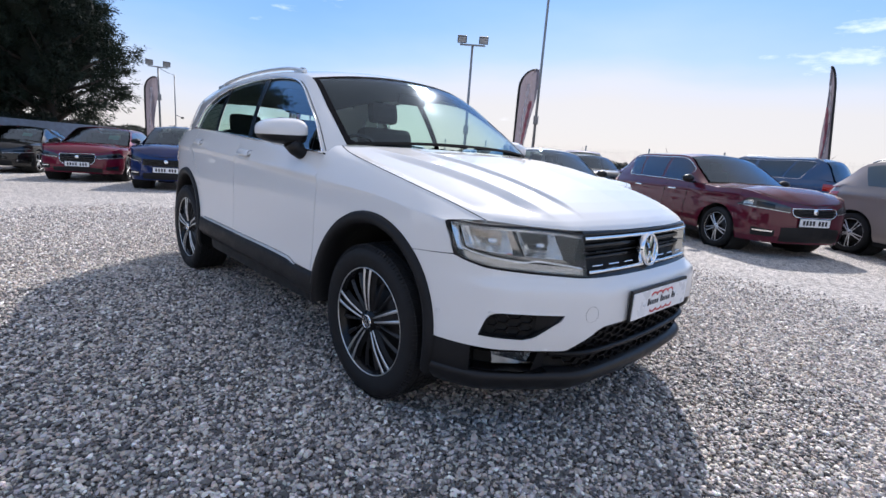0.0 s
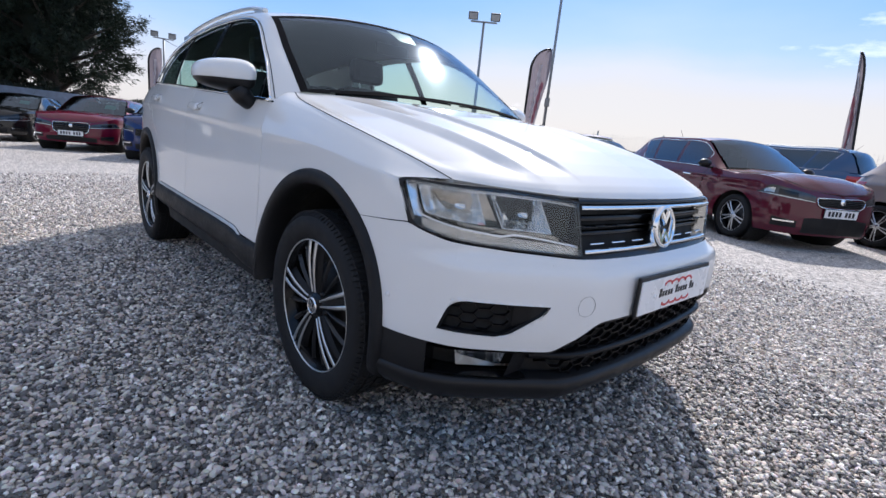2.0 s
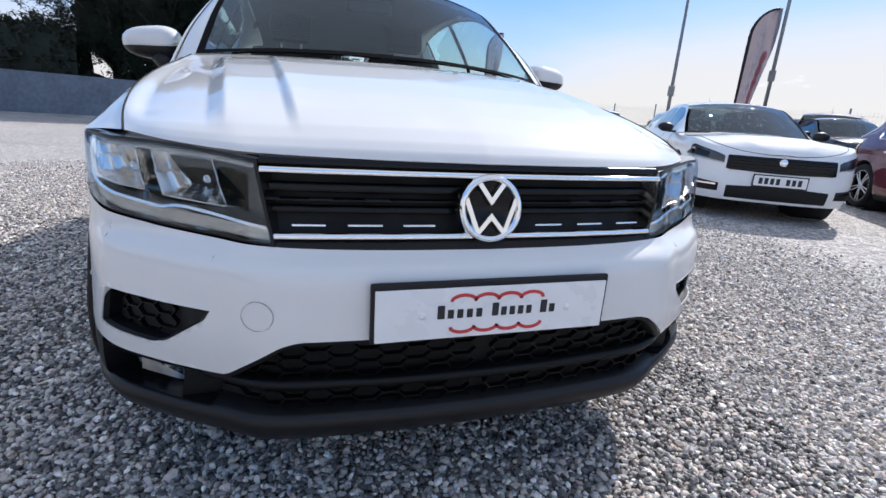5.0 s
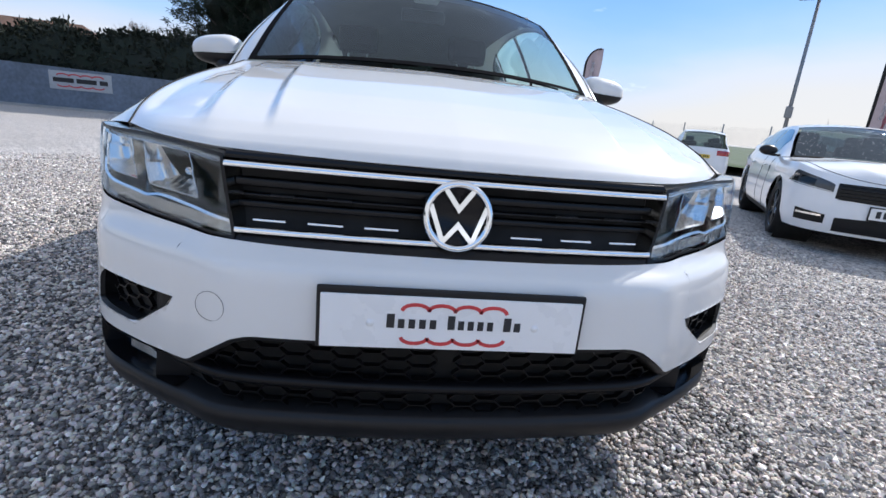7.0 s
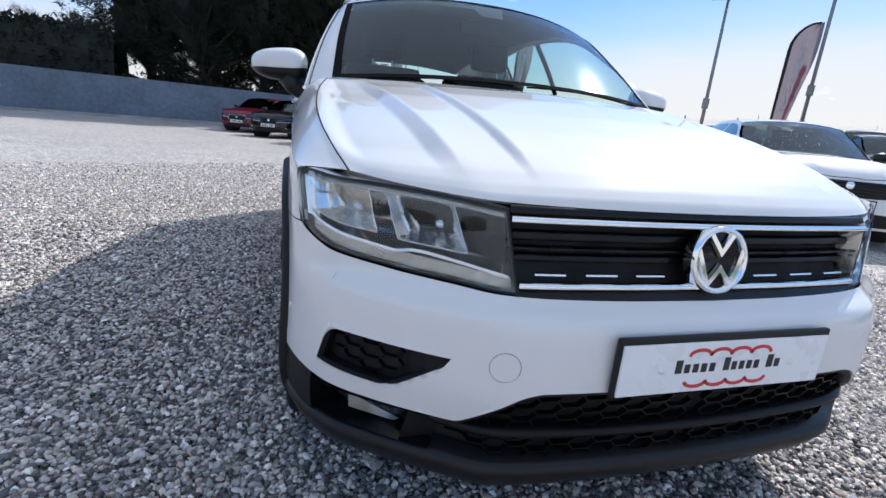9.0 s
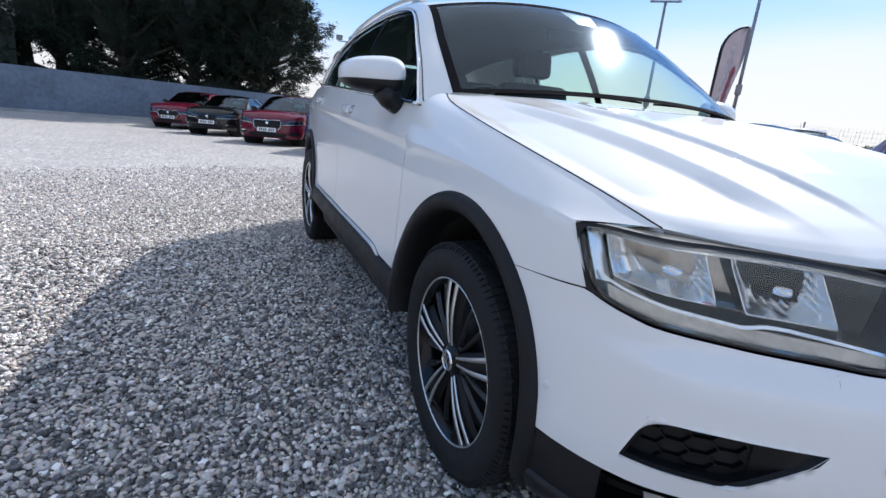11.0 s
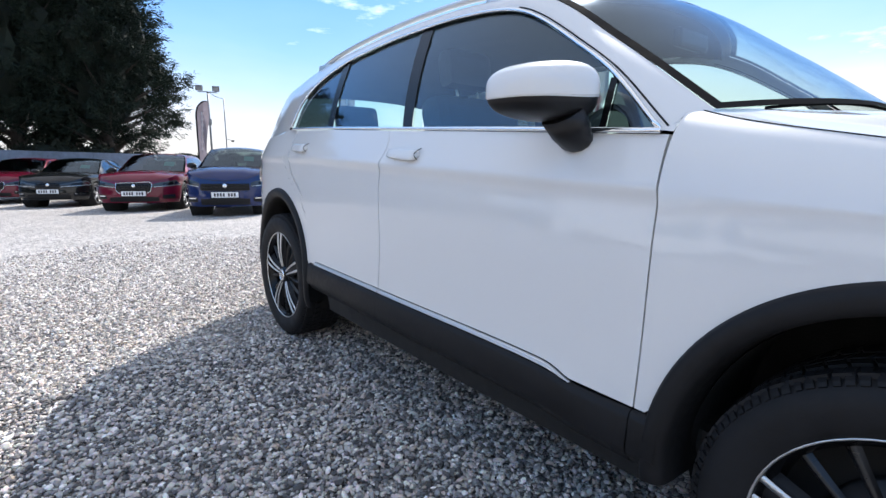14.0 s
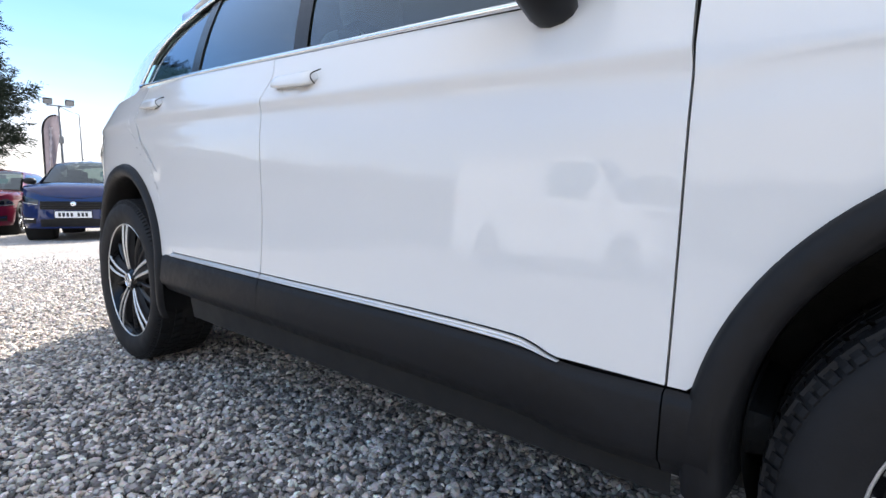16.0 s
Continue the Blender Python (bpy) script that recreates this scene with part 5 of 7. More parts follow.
def stone_material(name, lift, bright):
    m = bpy.data.materials.new(name)
    m.use_nodes = True
    n, l = m.node_tree.nodes, m.node_tree.links
    b = n["Principled BSDF"]
    b.inputs["Roughness"].default_value, b.inputs["Specular IOR Level"].default_value = 0.62, 0.4
    geo, ramp, co, no, mix = (n.new(k) for k in ("ShaderNodeNewGeometry", "ShaderNodeValToRGB", "ShaderNodeTexCoord", "ShaderNodeTexNoise", "ShaderNodeMix"))
    e = ramp.color_ramp.elements
    e[0].position, e[0].color = 0.0, (0.045, 0.043, 0.043, 1)
    e[1].position, e[1].color = 1.0, (0.90, 0.88, 0.85, 1)
    for pos, c in ((0.25, (0.13, 0.126, 0.126)), (0.5, (0.34, 0.325, 0.315)), (0.72, (0.58, 0.55, 0.52)), (0.84, (0.46, 0.385, 0.33))):
        x = e.new(pos)
        x.color = (*c, 1)
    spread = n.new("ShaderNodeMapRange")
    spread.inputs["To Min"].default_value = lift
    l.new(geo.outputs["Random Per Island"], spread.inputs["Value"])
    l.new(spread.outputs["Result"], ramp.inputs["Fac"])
    no.inputs["Scale"].default_value, no.inputs["Detail"].default_value = 90, 6
    l.new(co.outputs["Object"], no.inputs["Vector"])
    mix.data_type, mix.blend_type = "RGBA", "MULTIPLY"
    mix.inputs["Factor"].default_value = 0.45
    l.new(ramp.outputs["Color"], mix.inputs["A"])
    l.new(no.outputs["Color"], mix.inputs["B"])
    gain = n.new("ShaderNodeMix")
    gain.data_type, gain.blend_type = "RGBA", "MULTIPLY"
    gain.inputs["Factor"].default_value = 1.0
    gain.inputs["B"].default_value = (1.03 * bright, bright, 0.965 * bright, 1)
    l.new(mix.outputs["Result"], gain.inputs["A"])
    l.new(gain.outputs["Result"], b.inputs["Base Color"])
    bp = n.new("ShaderNodeBump")
    bp.inputs["Strength"].default_value, bp.inputs["Distance"].default_value = 0.35, 0.003
    l.new(no.outputs["Fac"], bp.inputs["Height"])
    l.new(bp.outputs["Normal"], b.inputs["Normal"])
    return m


# STONES_FAR is a paler copy: the bright look of distant sunlit gravel is in its colour
GRAVEL, STONES, STONES_FAR = gravel_material(), stone_material("chippings", 0.05, 1.38), stone_material("far_bright_chippings", 0.30, 1.40)
bm = bmesh.new()
lines_x = [-900, -400, -150, -60, -40, -30] + [-24 + 0.5 * k for k in range(42)] + [-2, 0, 4, 10, 30, 100, 400, 900]
lines_y = [-900, -300, -100, -40, -20, -10, -5, 0, 5, 10, 20, 40, 100, 300, 900]


def ground_z(x):
    """The yard is level round the SUV and falls gently towards the wall."""
    d = min(max(0.0, -x - 3.6), 16.5)
    return -0.028 * (d - 0.6 * (1 - math.exp(-d / 0.6)))


patch(lambda u, v: Vector((lines_x[round(u * (len(lines_x) - 1))], lines_y[round(v * (len(lines_y) - 1))], ground_z(lines_x[round(u * (len(lines_x) - 1))]) - 0.012)), len(lines_x) - 1, len(lines_y) - 1, bm)
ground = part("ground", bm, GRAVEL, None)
tagged(ground, "yard of loose pale grey gravel", "ground", kind="structure")


def scatter_stones(beds, seed, material, label, fine=True):
    """Angular chippings lying loose round the car, thinning outwards into the sheet below."""
    rng = np.random.default_rng(seed)
    if fine:
        g = (1 + 5**0.5) / 2
        ball = np.array([(-1, g, 0), (1, g, 0), (-1, -g, 0), (1, -g, 0), (0, -1, g), (0, 1, g), (0, -1, -g), (0, 1, -g), (g, 0, -1), (g, 0, 1), (-g, 0, -1), (-g, 0, 1)]) / math.hypot(1, g)
        tri = np.array([(0, 11, 5), (0, 5, 1), (0, 1, 7), (0, 7, 10), (0, 10, 11), (1, 5, 9), (5, 11, 4), (11, 10, 2), (10, 7, 6), (7, 1, 8), (3, 9, 4), (3, 4, 2), (3, 2, 6), (3, 6, 8), (3, 8, 9), (4, 9, 5), (2, 4, 11), (6, 2, 10), (8, 6, 7), (9, 8, 1)])
    else:
        ball = np.array([(1, 0, 0), (-1, 0, 0), (0, 1, 0), (0, -1, 0), (0, 0, 1), (0, 0, -1)]) * 1.12
        tri = np.array([(0, 2, 4), (2, 1, 4), (1, 3, 4), (3, 0, 4), (2, 0, 5), (1, 2, 5), (3, 1, 5), (0, 3, 5)])
    corners = len(ball)
    pts = []
    for (xa, xb, ya, yb), step, size in beds:
        xs, ys = np.meshgrid(np.arange(xa, xb, step), np.arange(ya, yb, step))
        p = np.stack([xs.ravel(), ys.ravel()], 1) + rng.uniform(-0.5, 0.5, (xs.size, 2)) * step * 1.3
        if size > 0.9:
            inner = (p[:, 0] > -2.6) & (p[:, 0] < 1.6) & (p[:, 1] > -2.7) & (p[:, 1] < 1.2)
            r = np.hypot((p[:, 0] + 0.9) / 1.12, p[:, 1] + 0.5) + 0.35 * np.sin(1.7 * p[:, 0] + 0.6) * np.sin(1.3 * p[:, 1]) + 0.2 * np.sin(4.1 * p[:, 0] + 2.2 * p[:, 1])
            thin = np.maximum.reduce([np.clip((r - 2.9) / 3.2, 0, 1) ** 0.8, np.clip((p[:, 0] - 1.5) / 1.7, 0, 1), np.clip((p[:, 1] - 2.6) / 1.6, 0, 1)])
            p = p[~inner & (rng.uniform(0, 1, len(p)) > thin)]
        under = (p[:, 0] > -2.5) & (p[:, 0] < 0.2) & (abs(p[:, 1]) < 0.40)
        p = p[~under]
        pts.append(np.c_[p, np.full(len(p), size)])
    pts = np.concatenate(pts)
    n = len(pts)
    size = pts[:, 2] * np.clip(rng.lognormal(0, 0.28, n), 0.5, 1.9)
    size *= np.where(pts[:, 2] > 0.9, 0.76, 1.0)
    dims = np.stack([0.0160 * size * rng.uniform(0.8, 1.25, n), 0.0120 * size * rng.uniform(0.8, 1.2, n), 0.0085 * size * rng.uniform(0.75, 1.3, n)], 1)
    v = ball[None] * dims[:, None] * rng.uniform(0.78, 1.18, (n, corners, 1))
    a, tilt, roll = rng.uniform(0, math.tau, n), rng.normal(0, 0.33, n), rng.normal(0, 0.33, n)
    y = v[:, :, 1] * np.cos(tilt)[:, None] - v[:, :, 2] * np.sin(tilt)[:, None]
    z = v[:, :, 1] * np.sin(tilt)[:, None] + v[:, :, 2] * np.cos(tilt)[:, None]
    x = v[:, :, 0] * np.cos(roll)[:, None] + z * np.sin(roll)[:, None]
    z = -v[:, :, 0] * np.sin(roll)[:, None] + z * np.cos(roll)[:, None]
    px = x * np.cos(a)[:, None] - y * np.sin(a)[:, None] + pts[:, 0:1]
    py = x * np.sin(a)[:, None] + y * np.cos(a)[:, None] + pts[:, 1:2]
    lift = rng.uniform(-0.004, 0.009, n) + 0.004 * np.sin(3.1 * pts[:, 0] + 1.3) * np.sin(2.7 * pts[:, 1])
    lift += np.array([ground_z(q) for q in pts[:, 0]])
    pz = z + lift[:, None]
    co = np.stack([px, py, pz], -1).reshape(-1, 3)
    faces = (tri[None] + corners * np.arange(n)[:, None, None]).reshape(-1)
    me = bpy.data.meshes.new("gravel_stones")
    me.vertices.add(len(co))
    me.vertices.foreach_set("co", co.ravel())
    me.loops.add(len(faces))
    me.loops.foreach_set("vertex_index", faces.astype(np.int32))
    me.polygons.add(len(faces) // 3)
    me.polygons.foreach_set("loop_start", np.arange(0, len(faces), 3, dtype=np.int32))
    me.polygons.foreach_set("use_smooth", np.zeros(len(faces) // 3, dtype=bool))
    me.update(calc_edges=True)
    me.materials.append(material)
    return tagged(new("gravel_stones", me), label, "gravel", kind="stuff")


scatter_stones((((-2.6, 1.6, -2.7, 1.2), 0.0134, 0.62),), 7, STONES, "loose angular grey and white stone chippings")
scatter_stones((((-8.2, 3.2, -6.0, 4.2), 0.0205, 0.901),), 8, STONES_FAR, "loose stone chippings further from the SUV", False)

# ---- parked cars ----
CAR_GLASS = glass("car_window_glass", (0.36, 0.44, 0.43), 0.9, 1.6)
LAMP_FAR = mat("headlamp_unit", (0.055, 0.058, 0.062), 0.22, metal=0.3, coat=0.35, vary=0.35, scale=14)
DROPLET = mat("water_droplet", (0.55, 0.57, 0.60), 0.05, metal=0.6, coat=1.0, vary=0.1, scale=50)
SILVER_FAR = mat("silver_rim", (0.55, 0.56, 0.57), 0.3, metal=0.8, vary=0.08, scale=20)


def paint(name, c, flake=0.10):
    return mat(name, c, 0.48, metal=flake, coat=1.0, vary=0.06, scale=3, spec=0.06)


def parked_car(name, label, at, colour, L, w, H, wb, fo, belt_z, hood_z, base_x, top_x, roof_x, tail_x, tail_z, wheel=0.32, rear_plate=False, grille=0.40, grille_h=(0.12, 0.26), frame=False, chrome=False, rim=None, spokes=5, dark_low=True, rails=False, green=False, nose=0.13, glaze=None, panes=3, wet=False):
    """A parked car with its nose along +x of its own frame and the front axle at x = 0."""
    car = thing(name, label, "car", "cars parked in the yard", at)
    r = fo - L
    sh = Shell(
        [(fo, 0), (fo - 0.012, 0.3 * w), (fo - 0.055, 0.58 * w), (fo - 0.16, 0.80 * w), (fo - 0.34, 0.93 * w), (fo - 0.62, 0.985 * w), (0.0, w), (-wb * 0.5, w), (-wb - 0.1, 0.985 * w), (r + 0.34, 0.93 * w), (r + 0.10, 0.78 * w), (r + 0.02, 0.45 * w), (r, 0)],
        [(0.14, 0.12), (0.20, 0.04), (0.30, 0.0), (0.52, 0.0), (hood_z - nose - 0.05, 0.02), (hood_z - nose + 0.02, 0.05), (hood_z, 0.13), (hood_z + 0.2, 0.3)],
        [(0.14, 0.12), (0.20, 0.05), (0.30, 0.012), (0.50, 0.0), (0.68, 0.012), (belt_z - 0.16, 0.020), (belt_z - 0.12, 0.012), (belt_z - 0.06, 0.035), (belt_z, 0.07), (belt_z + 0.3, 0.2)],
        [(0.14, 0.15), (0.22, 0.03), (0.35, 0.0), (0.55, 0.0), (0.75, 0.03), (tail_z - 0.1, 0.06), (tail_z, 0.12), (tail_z + 0.4, 0.3)],
    )
    top = Curve([(fo, hood_z - nose), (fo - 0.07, hood_z - nose * 0.70), (fo - 0.20, hood_z - nose * 0.36), (fo - 0.46, hood_z), (base_x + 0.25, belt_z - 0.03), (base_x - 0.1, belt_z), (-wb * 0.6, belt_z + 0.02), (tail_x + 0.3, belt_z + 0.035), (tail_x, tail_z), (r, tail_z - 0.02)])
    hi = lambda s: top.of(float(np.interp(s, sh.s, sh.p[:, 0])))
    ar = wheel + 0.055

    def lo(s):
        x = float(np.interp(s, sh.s, sh.p[:, 0]))
        y = float(np.interp(s, sh.s, sh.p[:, 1]))
        z = 0.21
        if y > 0.6 * w:
            for cx in (0.0, -wb):
                if abs(x - cx) < ar:
                    z = max(z, wheel * 0.98 + math.sqrt(ar * ar - (x - cx) ** 2))
        return z

    ss = sorted(set(np.linspace(0, sh.length, 90).tolist() + [sh.sx(cx + ar * k) for cx in (0, -wb) for k in (-0.999, -0.97, -0.9, -0.75, -0.5, -0.2, 0.2, 0.5, 0.75, 0.9, 0.97, 0.999)]))
    nose_s, tail_s = sh.sy(0.6 * w), sh.sx(r + 0.3)
    bm = bmesh.new()
    for side in (-1, 1):
        patch(lambda u, v: sh.at(ss[round(u * (len(ss) - 1))], lerp(lo(ss[round(u * (len(ss) - 1))]), hi(ss[round(u * (len(ss) - 1))]), v), 0.0, side), len(ss) - 1, 12, bm)
    s_cowl = sh.sx(base_x)

    def bon(u, v):
        s = s_cowl * u
        e = sh.at(s, hi(s), 0.0, 1)
        k = 1 - abs(2 * v - 1) ** 2.4
        ridge = 0.012 * smoothstep(0.62, 0.5, abs(2 * v - 1)) * smoothstep(0, 0.4, u)
        return Vector((e.x + 0.02 * k * (1 - u), e.y * (2 * v - 1), e.z + (0.055 * min(1, e.y / (0.75 * w)) * k + ridge)))
    patch(bon, 26, 20, bm)
    shut = [[bon(lerp(0.06, 1.0, k / 24), v_) + Vector((0, 0, 0.001)) for k in range(25)] for v_ in (0.045, 0.955)]
    shut.append([bon(0.06, lerp(0.045, 0.955, k / 24)) + Vector((0.001, 0, 0.001)) for k in range(25)])
    s_t = sh.sx(tail_x)

    def boot(u, v):
        s = lerp(s_t, sh.length, u)
        e = sh.at(s, hi(s), 0.0, 1)
        return Vector((e.x, e.y * (2 * v - 1), e.z + 0.02 * (1 - (2 * v - 1) ** 2)))
    patch(boot, 10, 10, bm)
    bmesh.ops.remove_doubles(bm, verts=bm.verts, dist=0.0008)
    body = part("body", bm, colour, car)
    for line in shut:
        part("shut_line", tube(line, 0.0032, 5), DEEP, body)
    # cabin
    part("cabin_tub", box((base_x - tail_x - 0.2, 2 * (w - 0.16), 0.05), ((base_x + tail_x) / 2, 0, belt_z - 0.22)), SOFT_BLACK, car)
    for sx_, ys in ((lerp(base_x, tail_x, 0.42), (-0.38, 0.38)), (lerp(base_x, tail_x, 0.74), (-0.42, 0.42))):
        for y_ in ys:
            chair = part("seat", box((0.16, 0.48, 0.46), (sx_, y_, belt_z - 0.02), bevel=0.06, turn=Matrix.Rotation(radians(-14), 4, "Y")), FABRIC, car)
            part("headrest", box((0.10, 0.26, 0.17), (sx_ - 0.08, y_, belt_z + 0.27), bevel=0.04), FABRIC, chair)
    part("dashboard", box((0.42, 2 * (w - 0.17), 0.16), (base_x - 0.12, 0, belt_z - 0.09), bevel=0.05), SOFT_BLACK, car)
    # roof and windows
    yb, yr = w - 0.12, w - 0.29
    edge_c = Curve([(base_x, yb - 0.02, belt_z + 0.01), (lerp(base_x, top_x, 0.55), lerp(yb, yr, 0.5), lerp(belt_z, H - 0.09, 0.60)), (top_x, yr + 0.01, H - 0.085), (lerp(top_x, roof_x, 0.4), yr, H - 0.055), (roof_x, yr - 0.02, H - 0.10), (lerp(roof_x, tail_x, 0.6), yr + 0.02, lerp(H - 0.10, tail_z, 0.55)), (tail_x, yb - 0.05, tail_z + 0.01)])
    tt = [float(np.interp(-x, -edge_c.p[:, 0], edge_c.s)) / edge_c.length for x in (top_x, roof_x)]

    def up(t, v, off=0.0):
        e = edge_c(t)
        k = 1 - abs(v) ** 2.2
        return Vector((e[0] + np.interp(t, [0, tt[0], tt[1], 1], [0.16, 0.10, -0.05, -0.10]) * k, e[1] * v, e[2] + np.interp(t, [0, tt[0], tt[1], 1], [0.02, 0.05, 0.05, 0.02]) * k + off))
    part("roof", patch(lambda u, v: up(lerp(tt[0], tt[1], u), 2 * v - 1), 14, 12), colour, car)
    part("cowl", patch(lambda u, v: up(0.045 * tt[0] * v, 0.97 * (2 * u - 1), 0.002), 14, 2), SOFT_BLACK, car)
    part("windscreen", patch(lambda u, v: up(tt[0] * u, 0.95 * (2 * v - 1), -0.004), 8, 12), glaze or CAR_GLASS, car, "dark windscreen")
    part("rear_window", patch(lambda u, v: up(lerp(tt[1], 1, u), 0.90 * (2 * v - 1), -0.004), 8, 10), CAR_GLASS, car)
    for side in (-1, 1):
        def flk(u, v):
            e = edge_c(u)
            x0 = lerp(base_x - 0.06, tail_x + 0.18, u)
            b = sh.at(sh.sx(x0), top.of(x0), 0.0, 1)
            lower, upper_ = Vector((b.x, side * b.y, b.z)), Vector((e[0], side * e[1], e[2]))
            return lower.lerp(upper_, v) + Vector((0, side * 0.018 * math.sin(math.pi * v), 0))
        part("pillar_frame", patch(flk, 30, 4), colour, car)
        wins = ((0.155, 0.395), (0.42, 0.66), (0.68, 0.80))[:panes]
        for a, b in wins:
            part("side_window", patch(lambda u, v: flk(lerp(a, b, u), lerp(0.04, 0.88, v)) + Vector((0, side * 0.004, 0)), 8, 4), CAR_GLASS, car, "dark side window")
        if chrome:
            ring = [flk(lerp(0.145, 0.81, k / 20), 0.02) + Vector((0, side * 0.006, 0)) for k in range(21)] + [flk(lerp(0.81, 0.145, k / 20), 0.91) + Vector((0, side * 0.006, 0)) for k in range(21)]
            part("window_chrome", tube(ring + ring[:1], 0.006, 5), CHROME, car)
        m0 = sh.at(sh.sx(base_x - 0.22), belt_z - 0.02, 0.0, side)
        cap = patch(lambda u, v: m0 + Vector((0.075 * math.cos(u * math.tau) * math.sin(v * math.pi) - 0.02, side * (0.12 + 0.105 * math.sin(u * math.tau) * math.sin(v * math.pi)), 0.085 + 0.065 * math.cos(v * math.pi))), 14, 8)
        mir = part("door_mirror", cap, colour if not dark_low else DARK_PLASTIC, car)
        part("mirror_stem", box((0.05, 0.12, 0.03), m0 + Vector((-0.02, side * 0.03, 0.03)), bevel=0.008), DARK_PLASTIC, mir)
        for xx in (-wb * 0.42, -wb * 0.80):
            hp = sh.at(sh.sx(xx), belt_z - 0.13, 0.012, side)
            part("door_handle", box((0.19, 0.035, 0.026), hp, bevel=0.008), CHROME if chrome else colour, car)
        for xx in (base_x - 0.30, -wb * 0.50):
            line = [sh.at(sh.sx(xx - 0.04 * math.sin(math.pi * k / 10)), lerp(0.26, belt_z, k / 10), 0.0005, side) for k in range(11)]
            part("door_gap", tube(line, 0.0035, 5), DEEP, car)
        part("sill", patch(lambda u, v: sh.at(sh.sx(lerp(-ar - 0.01, -wb + ar + 0.01, u)), lerp(0.17, 0.25, v), 0.004, side), 10, 3), BLACK_PLASTIC, car)
        # lamps
        sa, sb = sh.sy(grille * w + 0.025), sh.sx(fo - 0.52)
        nz = hood_z - nose

        def lens(u, v, off=0.004, grow=1.0):
            """Swept back: low and thin beside the grille, high and pointed at the wing."""
            s_ = lerp(sa, sb, u)
            lo_, hi_ = nz - 0.115 + 0.060 * u, nz - 0.040 + 0.130 * u**0.7
            hi_ = lerp(hi_, lo_ + 0.012, smoothstep(0.72, 1.0, u))
            mid_ = (lo_ + hi_) / 2
            return sh.at(s_, mid_ + (hi_ - lo_) * (v - 0.5) * grow, off, side)
        unit = part("headlamp", patch(lens, 16, 5), LAMP_FAR, car, "clear swept-back headlamp")
        part("lamp_reflector", patch(lambda u, v: lens(lerp(0.30, 0.62, u), v, 0.007, 0.52), 6, 3), LAMP_BLACK, unit)
        part("lamp_reflector", patch(lambda u, v: lens(lerp(0.68, 0.86, u), v, 0.007, 0.46), 6, 3), LAMP_DARK, unit)
        part("lamp_streak", patch(lambda u, v: lens(lerp(0.02, 0.95, u), 0.05 + 0.07 * v, 0.008), 10, 1), SATIN, unit)
        part("tail_lamp", patch(lambda u, v: sh.at(lerp(sh.sx(r + 0.42), sh.length - 0.46, u), lerp(tail_z - 0.24, tail_z - 0.07, v), 0.006, side), 10, 5), TAIL_RED, car, "red tail lamp")
        fs0, fs1 = sh.sy(0.64 * w), sh.sx(fo - 0.26)
        fogbox = part("fog_recess", patch(lambda u, v: sh.at(lerp(fs0, fs1, u), lerp(0.30, 0.42 - 0.03 * (1 - u), v), 0.003, side), 6, 4), BLACK_PLASTIC, car)
        part("fog_strip", patch(lambda u, v: sh.at(lerp(fs0 + 0.03, fs1 - 0.02, u), lerp(0.365, 0.385, v), 0.008, side), 6, 1), CHROME, fogbox)
        for cx in (0.0, -wb):
            alloy_wheel(car, (cx, side * (w - 0.035), wheel), side, 17 * spokes + 31 * side, wheel, 0.20, wheel * 0.70, "alloy wheel", False, None, spokes, False, rim or SILVER_FAR)
            part("wheel_liner", lathe([(ar + 0.004, 0.0), (ar + 0.004, -0.35), (0.05, -0.36)], (cx, side * (w - 0.05), wheel), Matrix.Rotation(radians(-90 * side), 4, "X"), 28), LINER, car)
    # grille, intake and plate
    gz0, gz1 = hood_z - grille_h[1], hood_z - grille_h[0]
    bm = bmesh.new()
    for side in (-1, 1):
        patch(lambda u, v: sh.at(sh.sy(grille * w) * u, lerp(gz0 + 0.02 * u * u, gz1, v), 0.003, side), 10, 6, bm)
    gr = part("grille", bm, PIANO, car, "black grille")
    for k in range(5):
        z = lerp(gz0, gz1, (k + 0.5) / 5)
        line = [sh.at(sh.sy(abs(y)), z, 0.006, -1 if y < 0 else 1) for y in np.linspace(-grille * w * 0.95, grille * w * 0.95, 15)]
        part("grille_slat", tube(line, 0.006, 5), DARK_PLASTIC, gr)
    if frame:
        ring = [(a * grille * w, z) for a, z in ((-1, gz1), (0, gz1 + 0.008), (1, gz1), (1.0, lerp(gz0, gz1, 0.4)), (0.85, gz0), (0, gz0 - 0.012), (-0.85, gz0), (-1.0, lerp(gz0, gz1, 0.4)), (-1, gz1))]
        rc = Curve(ring)
        line = [sh.at(sh.sy(abs(p[0])), p[1], 0.008, -1 if p[0] < 0 else 1) for p in (rc(k / 40) for k in range(41))]
        part("grille_frame", tube(line, 0.007, 6), CHROME, gr, "chrome grille frame")
    part("badge", lathe([(0.0005, 0.012), (0.030, 0.010), (0.042, 0.004), (0.044, -0.004)], sh.at(0, lerp(gz0, gz1, 0.72), 0.008, 1), Matrix.Rotation(radians(82), 4, "Y"), 20), CHROME, gr)
    bm = bmesh.new()
    for side in (-1, 1):
        patch(lambda u, v: sh.at(sh.sy(0.56 * w) * u, lerp(0.24, min(0.47, max(0.37, gz0 - 0.135)) - 0.03 * u, v), 0.003, side), 10, 4, bm)
    part("lower_intake", bm, BLACK_PLASTIC, car)
    pz = max(0.43, gz0 - 0.08)
    part("plate_back", box((0.006, 0.545, 0.135), (sh.at(0, pz, 0).x + 0.005, 0, pz), bevel=0.002), DARK_PLASTIC, car)
